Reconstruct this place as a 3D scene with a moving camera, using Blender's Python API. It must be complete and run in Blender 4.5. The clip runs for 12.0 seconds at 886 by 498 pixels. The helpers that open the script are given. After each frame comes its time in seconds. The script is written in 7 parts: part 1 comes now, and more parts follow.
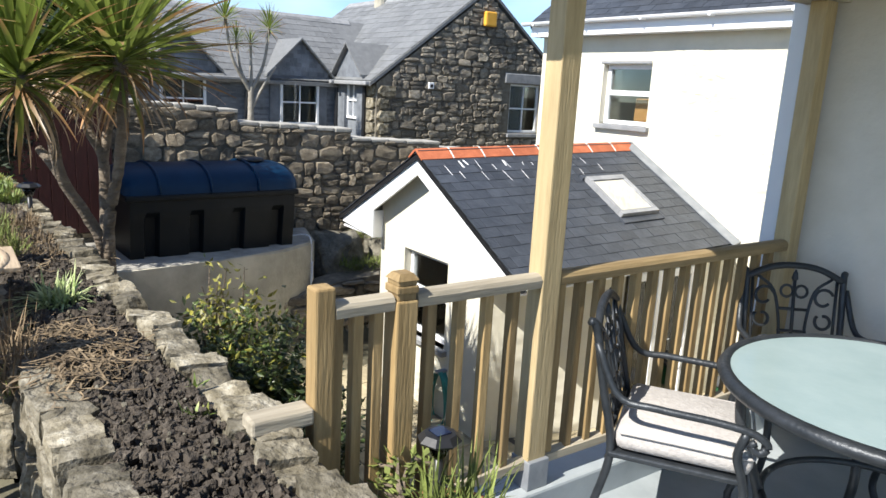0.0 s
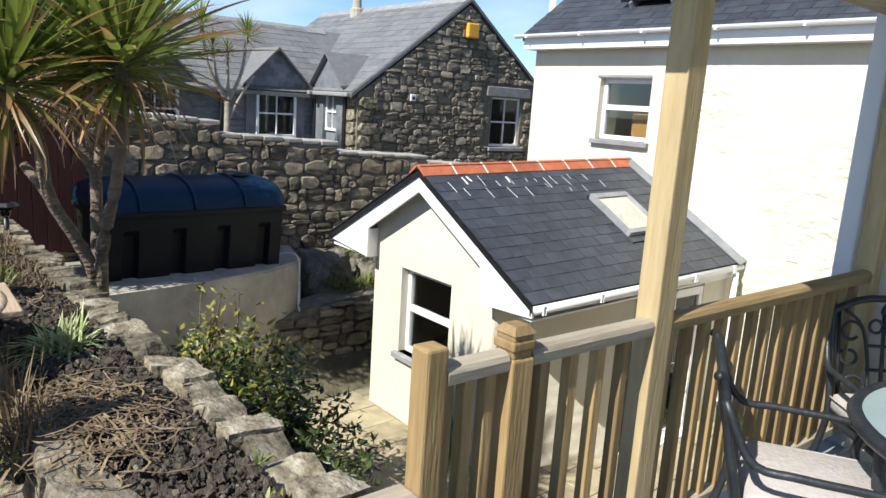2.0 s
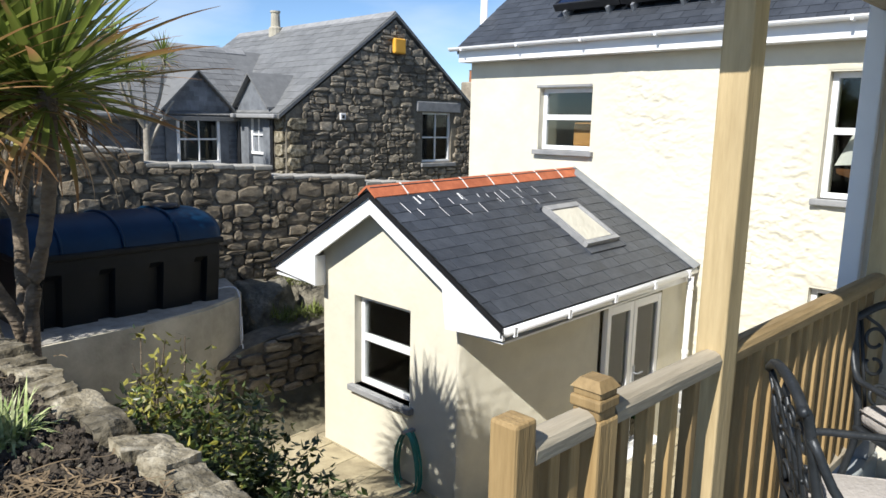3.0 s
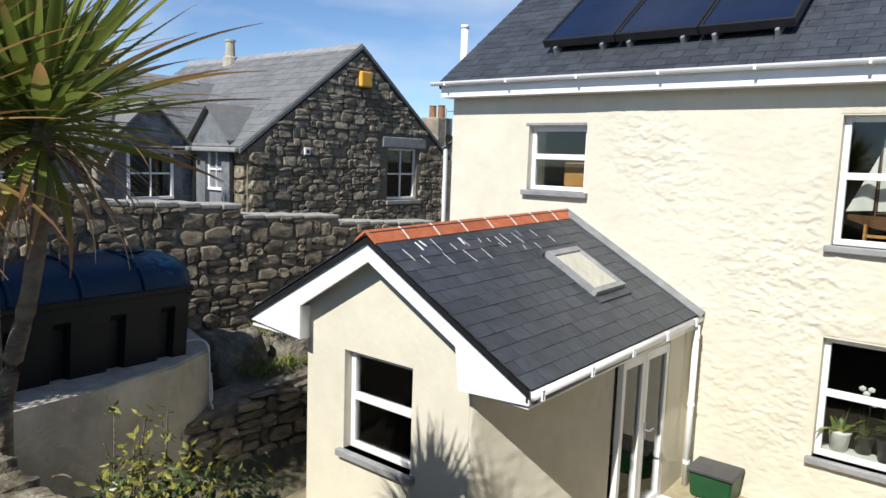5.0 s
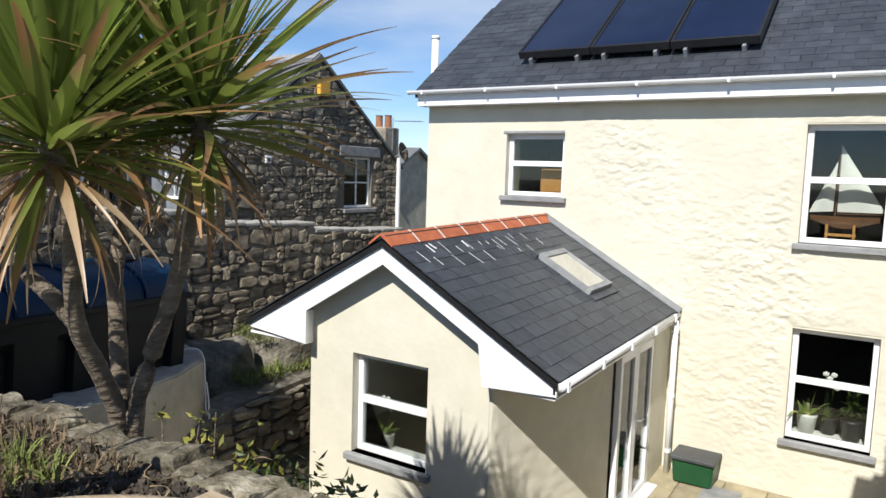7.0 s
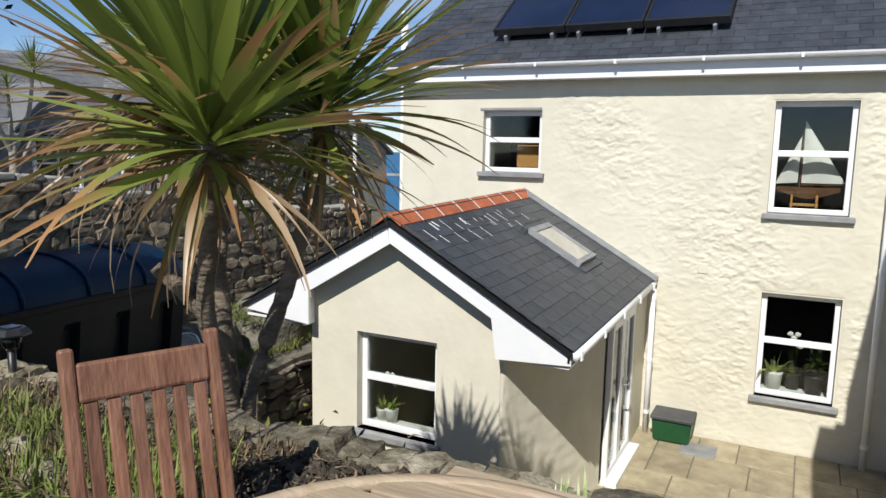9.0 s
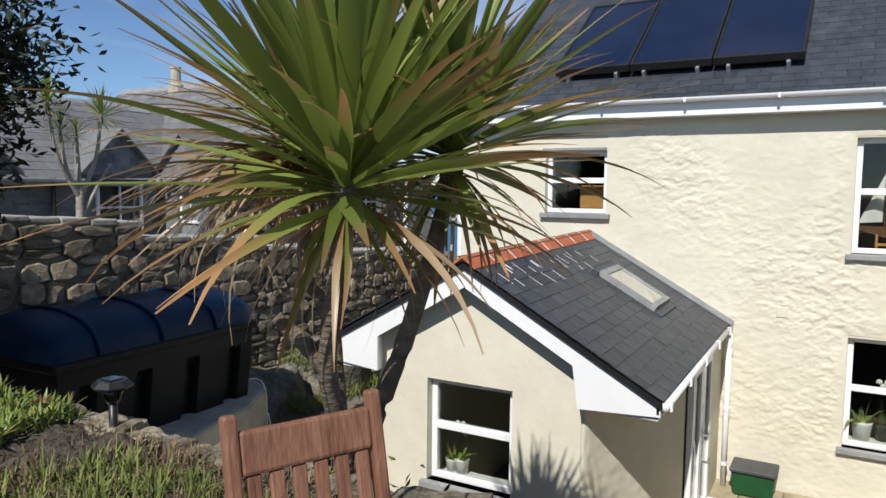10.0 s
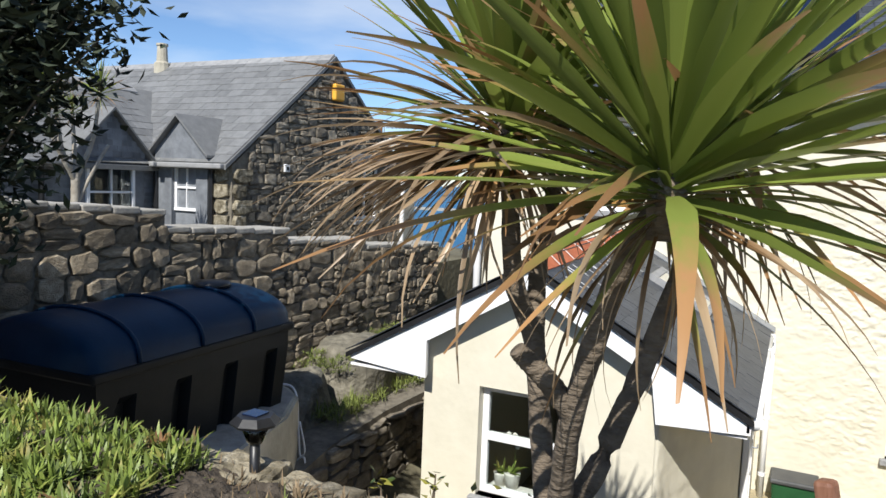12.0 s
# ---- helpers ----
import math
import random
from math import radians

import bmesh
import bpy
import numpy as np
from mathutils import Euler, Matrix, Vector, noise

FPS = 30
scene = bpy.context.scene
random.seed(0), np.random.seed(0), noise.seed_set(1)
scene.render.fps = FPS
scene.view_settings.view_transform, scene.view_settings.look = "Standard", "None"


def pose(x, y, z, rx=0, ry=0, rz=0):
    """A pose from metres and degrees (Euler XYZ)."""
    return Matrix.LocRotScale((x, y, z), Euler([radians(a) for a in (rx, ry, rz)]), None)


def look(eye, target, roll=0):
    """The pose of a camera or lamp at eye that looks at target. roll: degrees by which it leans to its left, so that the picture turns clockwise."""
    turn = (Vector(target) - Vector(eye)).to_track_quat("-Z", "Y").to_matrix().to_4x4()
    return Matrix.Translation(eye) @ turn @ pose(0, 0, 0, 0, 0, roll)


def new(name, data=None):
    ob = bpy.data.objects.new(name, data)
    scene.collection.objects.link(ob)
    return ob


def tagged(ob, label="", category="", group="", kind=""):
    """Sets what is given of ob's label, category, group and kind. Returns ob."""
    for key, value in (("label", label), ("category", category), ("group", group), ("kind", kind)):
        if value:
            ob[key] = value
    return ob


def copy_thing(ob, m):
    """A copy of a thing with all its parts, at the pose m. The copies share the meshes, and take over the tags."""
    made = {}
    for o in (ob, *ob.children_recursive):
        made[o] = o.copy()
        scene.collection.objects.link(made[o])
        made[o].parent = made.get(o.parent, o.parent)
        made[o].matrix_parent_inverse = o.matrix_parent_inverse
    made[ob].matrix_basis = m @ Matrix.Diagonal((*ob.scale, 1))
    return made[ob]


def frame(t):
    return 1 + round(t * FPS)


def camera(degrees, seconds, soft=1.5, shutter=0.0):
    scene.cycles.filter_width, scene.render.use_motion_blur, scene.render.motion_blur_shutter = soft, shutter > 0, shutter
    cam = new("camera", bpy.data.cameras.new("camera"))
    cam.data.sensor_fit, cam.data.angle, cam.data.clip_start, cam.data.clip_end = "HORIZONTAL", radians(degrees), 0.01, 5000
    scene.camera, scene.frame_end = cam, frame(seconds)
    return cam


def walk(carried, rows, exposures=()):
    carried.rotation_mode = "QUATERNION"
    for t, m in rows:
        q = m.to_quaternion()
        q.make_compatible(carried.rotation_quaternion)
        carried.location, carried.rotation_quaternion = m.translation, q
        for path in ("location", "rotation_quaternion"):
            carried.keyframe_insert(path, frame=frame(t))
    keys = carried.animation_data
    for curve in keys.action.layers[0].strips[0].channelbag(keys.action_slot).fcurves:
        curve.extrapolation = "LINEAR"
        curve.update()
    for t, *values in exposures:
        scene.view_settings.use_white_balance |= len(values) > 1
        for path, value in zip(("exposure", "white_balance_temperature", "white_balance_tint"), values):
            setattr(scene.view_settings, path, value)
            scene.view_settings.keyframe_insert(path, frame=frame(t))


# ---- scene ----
cam = camera(63.9, 12.0)
PATH = [
    (0, (0.27, 0.862, 1.65), (-1.312, 2.005, 1.214), 3.1),
    (0.5, (0.245, 0.837, 1.647), (-1.416, 1.862, 1.21), 3.4),
    (1, (0.049, 0.737, 1.642), (-1.523, 1.923, 1.29), 3.6),
    (1.5, (-0.117, 0.699, 1.621), (-1.652, 1.923, 1.239), 4.7),
    (2, (-0.332, 0.741, 1.633), (-1.853, 1.977, 1.235), 3.7),
    (2.5, (-0.565, 0.743, 1.622), (-2.053, 2.022, 1.235), 2.1),
    (3, (-0.814, 0.735, 1.619), (-2.2, 2.134, 1.273), 1.2),
    (5, (-1.719, 0.756, 1.649), (-2.983, 2.286, 1.401), 2.0),
    (5.5, (-1.886, 0.651, 1.599), (-3.13, 2.205, 1.407), 1.9),
    (6, (-2.032, 0.376, 1.565), (-3.149, 2.026, 1.388), -1.2),
    (6.5, (-2.105, 0.199, 1.568), (-3.281, 1.802, 1.352), -0.3),
    (7, (-2.302, 0.083, 1.556), (-3.378, 1.756, 1.348), 1.9),
    (9, (-2.861, -0.393, 1.597), (-3.753, 1.375, 1.319), 1.2),
    (9.5, (-3.021, -0.46, 1.609), (-3.931, 1.297, 1.321), 1.0),
    (10, (-3.257, -0.392, 1.591), (-4.245, 1.339, 1.426), 0.7),
    (10.5, (-3.46, -0.387, 1.603), (-4.459, 1.34, 1.457), 1.5),
    (11, (-3.774, -0.466, 1.6), (-4.798, 1.246, 1.45), 0.9),
    (11.5, (-4.014, -0.411, 1.587), (-4.998, 1.321, 1.405), 1.5),
    (12, (-4.29, -0.373, 1.591), (-5.168, 1.414, 1.405), 2.3),
]
EXPOSURES = [(0, 0.98), (2, 0.72), (2.5, 0.68), (3, 0.6), (5, 0.38), (7, 0.42), (9, 0.17), (10, 0.12), (10.5, 0.06), (11, 0.12), (12, 0.48)]
walk(cam, [(t, look(eye, target, roll)) for t, eye, target, roll in PATH], EXPOSURES)

# ---- light and air ----
world = bpy.data.worlds.new("sky")
scene.world = world
world.use_nodes = True
SUN = Vector((0.12, -1.0, 1.0)).normalized()
_wn = world.node_tree.nodes
_sky = _wn.new("ShaderNodeTexSky")
_sky.sky_type = "NISHITA"
_sky.sun_disc = False
_sky.sun_elevation = math.asin(SUN.z)
_sky.sun_rotation = math.atan2(SUN.x, SUN.y)
_sky.air_density, _sky.dust_density, _sky.ozone_density, _sky.altitude = 1.0, 0.0, 6.0, 1500
_wn["Background"].inputs[1].default_value = 0.10
_wl = world.node_tree.links
_co, _mp, _nz, _cr, _mx = (_wn.new("ShaderNode" + k) for k in ("TexCoord", "Mapping", "TexNoise", "ValToRGB", "Mix"))
_mp.inputs["Scale"].default_value = (1.6, 1.6, 6.0)
_nz.inputs["Scale"].default_value, _nz.inputs["Detail"].default_value = 1.7, 7
_cr.color_ramp.elements[0].position, _cr.color_ramp.elements[0].color = 0.46, (0, 0, 0, 1)
_cr.color_ramp.elements[1].position, _cr.color_ramp.elements[1].color = 0.78, (0.55, 0.55, 0.55, 1)
_mx.data_type = "RGBA"
_mx.inputs["B"].default_value = (7.0, 7.4, 7.8, 1)
_wl.new(_co.outputs["Generated"], _mp.inputs[0]); _wl.new(_mp.outputs[0], _nz.inputs["Vector"]); _wl.new(_nz.outputs["Fac"], _cr.inputs[0])
_wl.new(_cr.outputs[0], _mx.inputs["Factor"]); _wl.new(_sky.outputs[0], _mx.inputs["A"])
_wl.new(_mx.outputs["Result"], _wn["Background"].inputs[0])
_sd = bpy.data.lights.new("sun", "SUN")
_sd.energy, _sd.angle, _sd.color = 4.6, radians(0.5), (1.0, 0.965, 0.90)
sun = new("sun", _sd)
sun.matrix_world = look(SUN * 40, (0, 0, 0))


# ---- materials ----
def mat(name, ramp, scale=6.0, detail=5.0, rough=0.8, bump=0.0, bscale=None, metal=0.0, second=0.0, second_scale=0.9,
        vary=0.0, island=0.0, stretch=(1, 1, 1), spec=0.5, coat=0.0, world_space=False, dist=0.02):
    """A procedural surface: fine grain from a colour ramp, wide stains over it, relief, and a shade of its own for each piece."""
    m = bpy.data.materials.new(name)
    m.use_nodes = True
    nt = m.node_tree
    n, l = nt.nodes, nt.links
    bs = n["Principled BSDF"]
    co = n.new("ShaderNodeTexCoord")
    mp = n.new("ShaderNodeMapping")
    mp.inputs["Scale"].default_value = stretch
    if world_space:
        geo = n.new("ShaderNodeNewGeometry")
        l.new(geo.outputs["Position"], mp.inputs[0])
    else:
        l.new(co.outputs["Object"], mp.inputs[0])
        info = n.new("ShaderNodeObjectInfo")
        off = n.new("ShaderNodeVectorMath")
        off.operation = "MULTIPLY_ADD"
        l.new(info.outputs["Random"], off.inputs[0])
        off.inputs[1].default_value = (37, 23, 51)
        l.new(co.outputs["Object"], off.inputs[2])
        l.new(off.outputs[0], mp.inputs[0])
    t1 = n.new("ShaderNodeTexNoise")
    t1.inputs["Scale"].default_value, t1.inputs["Detail"].default_value = scale, detail
    t1.inputs["Roughness"].default_value = 0.62
    l.new(mp.outputs[0], t1.inputs["Vector"])
    cr = n.new("ShaderNodeValToRGB")
    cr.color_ramp.elements[0].position, cr.color_ramp.elements[1].position = 0.3, 0.7
    for i, (p, c) in enumerate(ramp):
        e = cr.color_ramp.elements[i] if i < 2 else cr.color_ramp.elements.new(p)
        e.position, e.color = p, (*c, 1)
    l.new(t1.outputs["Fac"], cr.inputs[0])
    out = cr.outputs[0]

    def times(col, fac_socket, lo, hi):
        mr = n.new("ShaderNodeMapRange")
        mr.inputs["To Min"].default_value, mr.inputs["To Max"].default_value = lo, hi
        l.new(fac_socket, mr.inputs["Value"])
        mx = n.new("ShaderNodeVectorMath")
        mx.operation = "SCALE"
        l.new(col, mx.inputs[0])
        l.new(mr.outputs[0], mx.inputs["Scale"])
        return mx.outputs[0]

    if second:
        t2 = n.new("ShaderNodeTexNoise")
        t2.inputs["Scale"].default_value, t2.inputs["Detail"].default_value = second_scale, 4
        l.new(mp.outputs[0], t2.inputs["Vector"])
        out = times(out, t2.outputs["Fac"], 1 - 2 * second, 1 + 2 * second)
    if vary:
        inf = n.new("ShaderNodeObjectInfo")
        out = times(out, inf.outputs["Random"], 1 - vary, 1 + vary)
    if island:
        gi = n.new("ShaderNodeNewGeometry")
        out = times(out, gi.outputs["Random Per Island"], 1 - island, 1 + island)
    l.new(out, bs.inputs["Base Color"])
    bs.inputs["Roughness"].default_value, bs.inputs["Metallic"].default_value = rough, metal
    bs.inputs["Specular IOR Level"].default_value, bs.inputs["Coat Weight"].default_value = spec, coat
    if bump:
        tb = n.new("ShaderNodeTexNoise")
        tb.inputs["Scale"].default_value, tb.inputs["Detail"].default_value = bscale or scale * 2, 6
        l.new(mp.outputs[0], tb.inputs["Vector"])
        bp = n.new("ShaderNodeBump")
        bp.inputs["Strength"].default_value, bp.inputs["Distance"].default_value = bump, dist
        l.new(tb.outputs["Fac"], bp.inputs["Height"])
        l.new(bp.outputs[0], bs.inputs["Normal"])
    return m


def g(v, r=1.0, b=1.0):
    return (v * r, v, v * b)


RENDER = mat("cream_render", [(0.3, (0.61, 0.575, 0.465)), (0.7, (0.68, 0.645, 0.53))], 3, 6, 0.9, 0.25, 9, second=0.05, second_scale=0.7, world_space=True)
ROUGHCAST = mat("rough_cream_render", [(0.3, (0.72, 0.68, 0.55)), (0.7, (0.80, 0.76, 0.63))], 3, 6, 0.9, 1.0, 2.6, second=0.05, second_scale=0.6, world_space=True, stretch=(0.8, 1, 1.5), dist=0.09)
GREYWALL = mat("pale_grey_render", [(0.3, (0.60, 0.56, 0.48)), (0.7, (0.67, 0.63, 0.55))], 4, 5, 0.9, 0.2, 30, second=0.06, world_space=True)
STONE = mat("granite_rubble", [(0.25, (0.115, 0.094, 0.066)), (0.5, (0.25, 0.206, 0.145)), (0.78, (0.47, 0.41, 0.315))], 3, 10, 0.92, 0.8, 22, second=0.12, second_scale=2.0, vary=0.42, island=0.0, dist=0.03)
STONE_J = mat("granite_rubble_rest", [(0.25, (0.115, 0.094, 0.066)), (0.5, (0.25, 0.206, 0.145)), (0.78, (0.47, 0.41, 0.315))], 3, 10, 0.92, 0.8, 22, second=0.12, second_scale=2.0, island=0.42, dist=0.03)
DSTONE = mat("dark_granite", [(0.25, (0.125, 0.108, 0.086)), (0.5, (0.255, 0.22, 0.168)), (0.8, (0.44, 0.395, 0.315))], 3, 10, 0.92, 0.8, 20, second=0.12, second_scale=2.0, vary=0.45, dist=0.03)
DSTONE_J = mat("dark_granite_rest", [(0.25, (0.125, 0.108, 0.086)), (0.5, (0.255, 0.22, 0.168)), (0.8, (0.44, 0.395, 0.315))], 3, 10, 0.92, 0.8, 20, second=0.12, second_scale=2.0, island=0.45, dist=0.03)
COPING = mat("pale_coping_stone", [(0.30, (0.052, 0.043, 0.027)), (0.43, (0.135, 0.115, 0.075)), (0.57, (0.24, 0.212, 0.155)), (0.75, (0.42, 0.385, 0.305))], 14, 10, 0.93, 0.9, 40, second=0.24, second_scale=5, vary=0.4, dist=0.018, world_space=True)
MORTAR = mat("old_mortar", [(0.3, (0.12, 0.105, 0.08)), (0.7, (0.24, 0.215, 0.17))], 10, 6, 0.95, 0.6, 30, second=0.15, world_space=True)
CONCRETE = mat("grey_concrete", [(0.25, (0.30, 0.275, 0.215)), (0.6, (0.47, 0.435, 0.35)), (0.85, (0.58, 0.545, 0.46))], 3, 8, 0.9, 0.3, 30, second=0.2, second_scale=1.3, world_space=True)
CAPSTONE = mat("wall_top_mortar", [(0.3, (0.24, 0.23, 0.20)), (0.7, (0.42, 0.40, 0.36))], 6, 7, 0.93, 0.6, 24, second=0.18, world_space=True)
SLATE = mat("dark_blue_slate", [(0.3, (0.028, 0.033, 0.042)), (0.7, (0.056, 0.063, 0.076))], 5, 6, 0.5, 0.25, 18, second=0.14, vary=0.17)
SLATE_J = mat("dark_blue_slate_rest", [(0.3, (0.028, 0.033, 0.042)), (0.7, (0.056, 0.063, 0.076))], 5, 6, 0.5, 0.25, 18, second=0.14, island=0.17)
OLDSLATE = mat("weathered_slate", [(0.3, (0.135, 0.138, 0.138)), (0.7, (0.19, 0.193, 0.192))], 9, 8, 0.55, 0.3, 20, second=0.05, second_scale=0.5, island=0.16)
HUNGSLATE = mat("hung_slate", [(0.3, (0.10, 0.11, 0.125)), (0.7, (0.21, 0.225, 0.245))], 4, 6, 0.7, 0.3, 16, second=0.15, island=0.25)
TERRA = mat("terracotta", [(0.3, (0.32, 0.085, 0.035)), (0.7, (0.50, 0.15, 0.065))], 7, 6, 0.8, 0.3, 30, second=0.1, vary=0.15)
WHITE = mat("white_upvc", [(0.3, (0.78, 0.79, 0.80)), (0.7, (0.84, 0.84, 0.84))], 3, 3, 0.35, 0.0, second=0.03)
LIME = mat("lime_mortar", [(0.3, (0.6, 0.58, 0.54)), (0.7, (0.75, 0.73, 0.69))], 9, 4, 0.9, 0.3)
LEAD = mat("lead_flashing", [(0.3, (0.20, 0.215, 0.235)), (0.7, (0.32, 0.335, 0.355))], 5, 5, 0.5, 0.3, 14, metal=0.3, second=0.1)
SILL = mat("grey_slate_sill", [(0.3, (0.20, 0.205, 0.21)), (0.7, (0.32, 0.32, 0.32))], 6, 5, 0.7, 0.2, 30, second=0.1)
BLACK = mat("black_plastic", [(0.3, (0.010, 0.010, 0.011)), (0.7, (0.02, 0.02, 0.021))], 8, 4, 0.4, 0.05, 30)
TANKG = mat("dark_green_tank_plastic", [(0.3, (0.007, 0.009, 0.010)), (0.7, (0.014, 0.015, 0.015))], 3, 5, 0.5, 0.06, 40, second=0.2, spec=0.2)
TANKB = mat("navy_tank_lid", [(0.3, (0.001, 0.017, 0.046)), (0.7, (0.002, 0.027, 0.066))], 3, 5, 0.46, 0.06, 40, second=0.15, spec=0.22)
WOOD = mat("treated_softwood", [(0.3, (0.38, 0.285, 0.145)), (0.7, (0.53, 0.41, 0.225))], 5, 7, 0.7, 0.2, 14, second=0.14, vary=0.08, stretch=(7, 7, 0.7))
WOODB = mat("weathered_softwood", [(0.3, (0.225, 0.148, 0.06)), (0.7, (0.385, 0.265, 0.12))], 5, 7, 0.75, 0.25, 14, second=0.2, vary=0.3, stretch=(7, 7, 0.7))
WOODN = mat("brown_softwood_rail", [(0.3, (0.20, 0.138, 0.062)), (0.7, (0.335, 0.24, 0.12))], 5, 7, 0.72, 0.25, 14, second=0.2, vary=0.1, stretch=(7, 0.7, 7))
WOODR = mat("treated_softwood_rail", [(0.3, (0.30, 0.26, 0.19)), (0.7, (0.47, 0.41, 0.31))], 5, 7, 0.75, 0.25, 14, second=0.16, vary=0.1, stretch=(7, 0.7, 7))
TEAK = mat("red_brown_hardwood", [(0.3, (0.14, 0.056, 0.03)), (0.7, (0.29, 0.145, 0.09))], 5, 7, 0.5, 0.25, 16, second=0.16, vary=0.2, stretch=(5, 5, 0.8))
TEAKT = mat("weathered_hardwood_top", [(0.3, (0.32, 0.24, 0.155)), (0.7, (0.44, 0.345, 0.24))], 5, 7, 0.6, 0.25, 16, second=0.12, vary=0.12, stretch=(0.8, 6, 5))
IRON = mat("charcoal_cast_metal", [(0.3, (0.022, 0.026, 0.030)), (0.7, (0.045, 0.05, 0.056))], 12, 5, 0.42, 0.15, 60, metal=0.35)
CUSHION = mat("oatmeal_cushion", [(0.3, (0.40, 0.37, 0.345)), (0.7, (0.48, 0.45, 0.42))], 40, 4, 0.95, 0.3, 70, second=0.06, second_scale=5)
DECK = mat("grey_deck_membrane", [(0.3, (0.28, 0.31, 0.32)), (0.7, (0.38, 0.41, 0.42))], 3, 6, 0.45, 0.1, 30, second=0.14, second_scale=1.6, world_space=True)
PAVING = mat("buff_paving", [(0.25, (0.23, 0.19, 0.12)), (0.55, (0.35, 0.30, 0.195)), (0.8, (0.45, 0.39, 0.265))], 5, 7, 0.88, 0.3, 26, second=0.16, second_scale=2.4, vary=0.16)
SOIL = mat("dark_soil", [(0.25, (0.026, 0.020, 0.014)), (0.55, (0.068, 0.054, 0.040)), (0.85, (0.18, 0.15, 0.118))], 26, 9, 0.97, 1.0, 34, second=0.2, second_scale=3, world_space=True, dist=0.03)
GROUND = mat("rough_ground", [(0.3, (0.075, 0.065, 0.04)), (0.7, (0.17, 0.155, 0.10))], 4, 8, 0.97, 0.8, 12, second=0.25, world_space=True)
STRAPG = mat("pale_striped_strap_leaves", [(0.35, (0.14, 0.21, 0.05)), (0.65, (0.46, 0.50, 0.26))], 30, 3, 0.5, 0.1, island=0.3)
GRASS = mat("grass_green", [(0.3, (0.095, 0.125, 0.024)), (0.7, (0.20, 0.235, 0.055))], 6, 6, 0.75, 0.5, 30, island=0.35, second=0.2, second_scale=2)
SEDUM = mat("fleshy_green_leaves", [(0.34, (0.19, 0.10, 0.04)), (0.41, (0.11, 0.155, 0.03)), (0.55, (0.18, 0.235, 0.045)), (0.66, (0.32, 0.28, 0.08))], 6, 6, 0.5, 0.2, 30, island=0.35, second=0.12, second_scale=3)
SHRUBL = mat("glossy_shrub_leaves", [(0.3, (0.030, 0.050, 0.014)), (0.7, (0.075, 0.105, 0.022))], 5, 4, 0.4, 0.1, island=0.45)
SHRUBY = mat("yellow_shrub_tips", [(0.3, (0.13, 0.13, 0.022)), (0.7, (0.27, 0.25, 0.04))], 5, 4, 0.5, 0.1, island=0.35)
DARKLEAF = mat("dark_evergreen_leaves", [(0.3, (0.012, 0.020, 0.010)), (0.7, (0.030, 0.042, 0.018))], 5, 4, 0.75, 0.1, island=0.4)
STRAW = mat("dry_straw", [(0.3, (0.115, 0.078, 0.042)), (0.7, (0.25, 0.185, 0.11))], 9, 5, 0.9, 0.2, island=0.35)
BARK = mat("grey_brown_bark", [(0.25, (0.08, 0.062, 0.044)), (0.6, (0.19, 0.15, 0.108)), (0.85, (0.31, 0.26, 0.19))], 7, 8, 0.95, 0.9, 20, second=0.2, second_scale=3, stretch=(1, 1, 2.4), dist=0.03)
DEADBARK = mat("pale_bare_bark", [(0.3, (0.24, 0.21, 0.17)), (0.7, (0.40, 0.37, 0.31))], 9, 6, 0.95, 0.5, 25)
ROCK = mat("mossy_boulder", [(0.25, (0.075, 0.068, 0.05)), (0.55, (0.19, 0.175, 0.135)), (0.85, (0.38, 0.35, 0.28))], 5, 9, 0.95, 1.0, 12, second=0.2, second_scale=1.5, world_space=True, dist=0.05)
RED = mat("dark_red_boards", [(0.3, (0.030, 0.006, 0.005)), (0.7, (0.055, 0.011, 0.009))], 5, 6, 0.7, 0.2, 16, second=0.1, stretch=(5, 5, 0.8), vary=0.12)
# indoor shade put into a near-black colour for the room surfaces
ROOM_SHADE = mat("painted_room_shade", [(0.3, (0.045, 0.04, 0.036)), (0.7, (0.075, 0.068, 0.06))], 2, 3, 0.9)
PANEL = mat("solar_absorber", [(0.3, (0.004, 0.008, 0.026)), (0.7, (0.007, 0.013, 0.04))], 2, 3, 0.22, coat=0.6)
LIDG = mat("grey_bin_lid", [(0.3, (0.045, 0.048, 0.052)), (0.7, (0.075, 0.078, 0.082))], 5, 5, 0.55, 0.1, 30, second=0.15)
GREENP = mat("green_plastic", [(0.3, (0.006, 0.055, 0.018)), (0.7, (0.010, 0.085, 0.028))], 5, 4, 0.45, 0.1, 30, second=0.12)
HOSE = mat("teal_hose", [(0.3, (0.02, 0.17, 0.15)), (0.7, (0.05, 0.29, 0.25))], 8, 3, 0.45)
YELLOW = mat("amber_alarm_box", [(0.3, (0.72, 0.34, 0.03)), (0.7, (0.80, 0.42, 0.05))], 3, 3, 0.5)
CLAY = mat("clay_pot", [(0.3, (0.26, 0.11, 0.055)), (0.7, (0.38, 0.18, 0.095))], 8, 6, 0.9, 0.3, 30, second=0.15)
SAIL = mat("cream_sailcloth", [(0.3, (0.70, 0.68, 0.62)), (0.7, (0.78, 0.76, 0.70))], 9, 3, 0.9)
HULL = mat("varnished_hull", [(0.3, (0.13, 0.055, 0.02)), (0.7, (0.22, 0.10, 0.04))], 9, 4, 0.35)
BLIND = mat("wicker_orange", [(0.3, (0.36, 0.17, 0.045)), (0.7, (0.52, 0.27, 0.08))], 30, 4, 0.8, 0.4, 60)
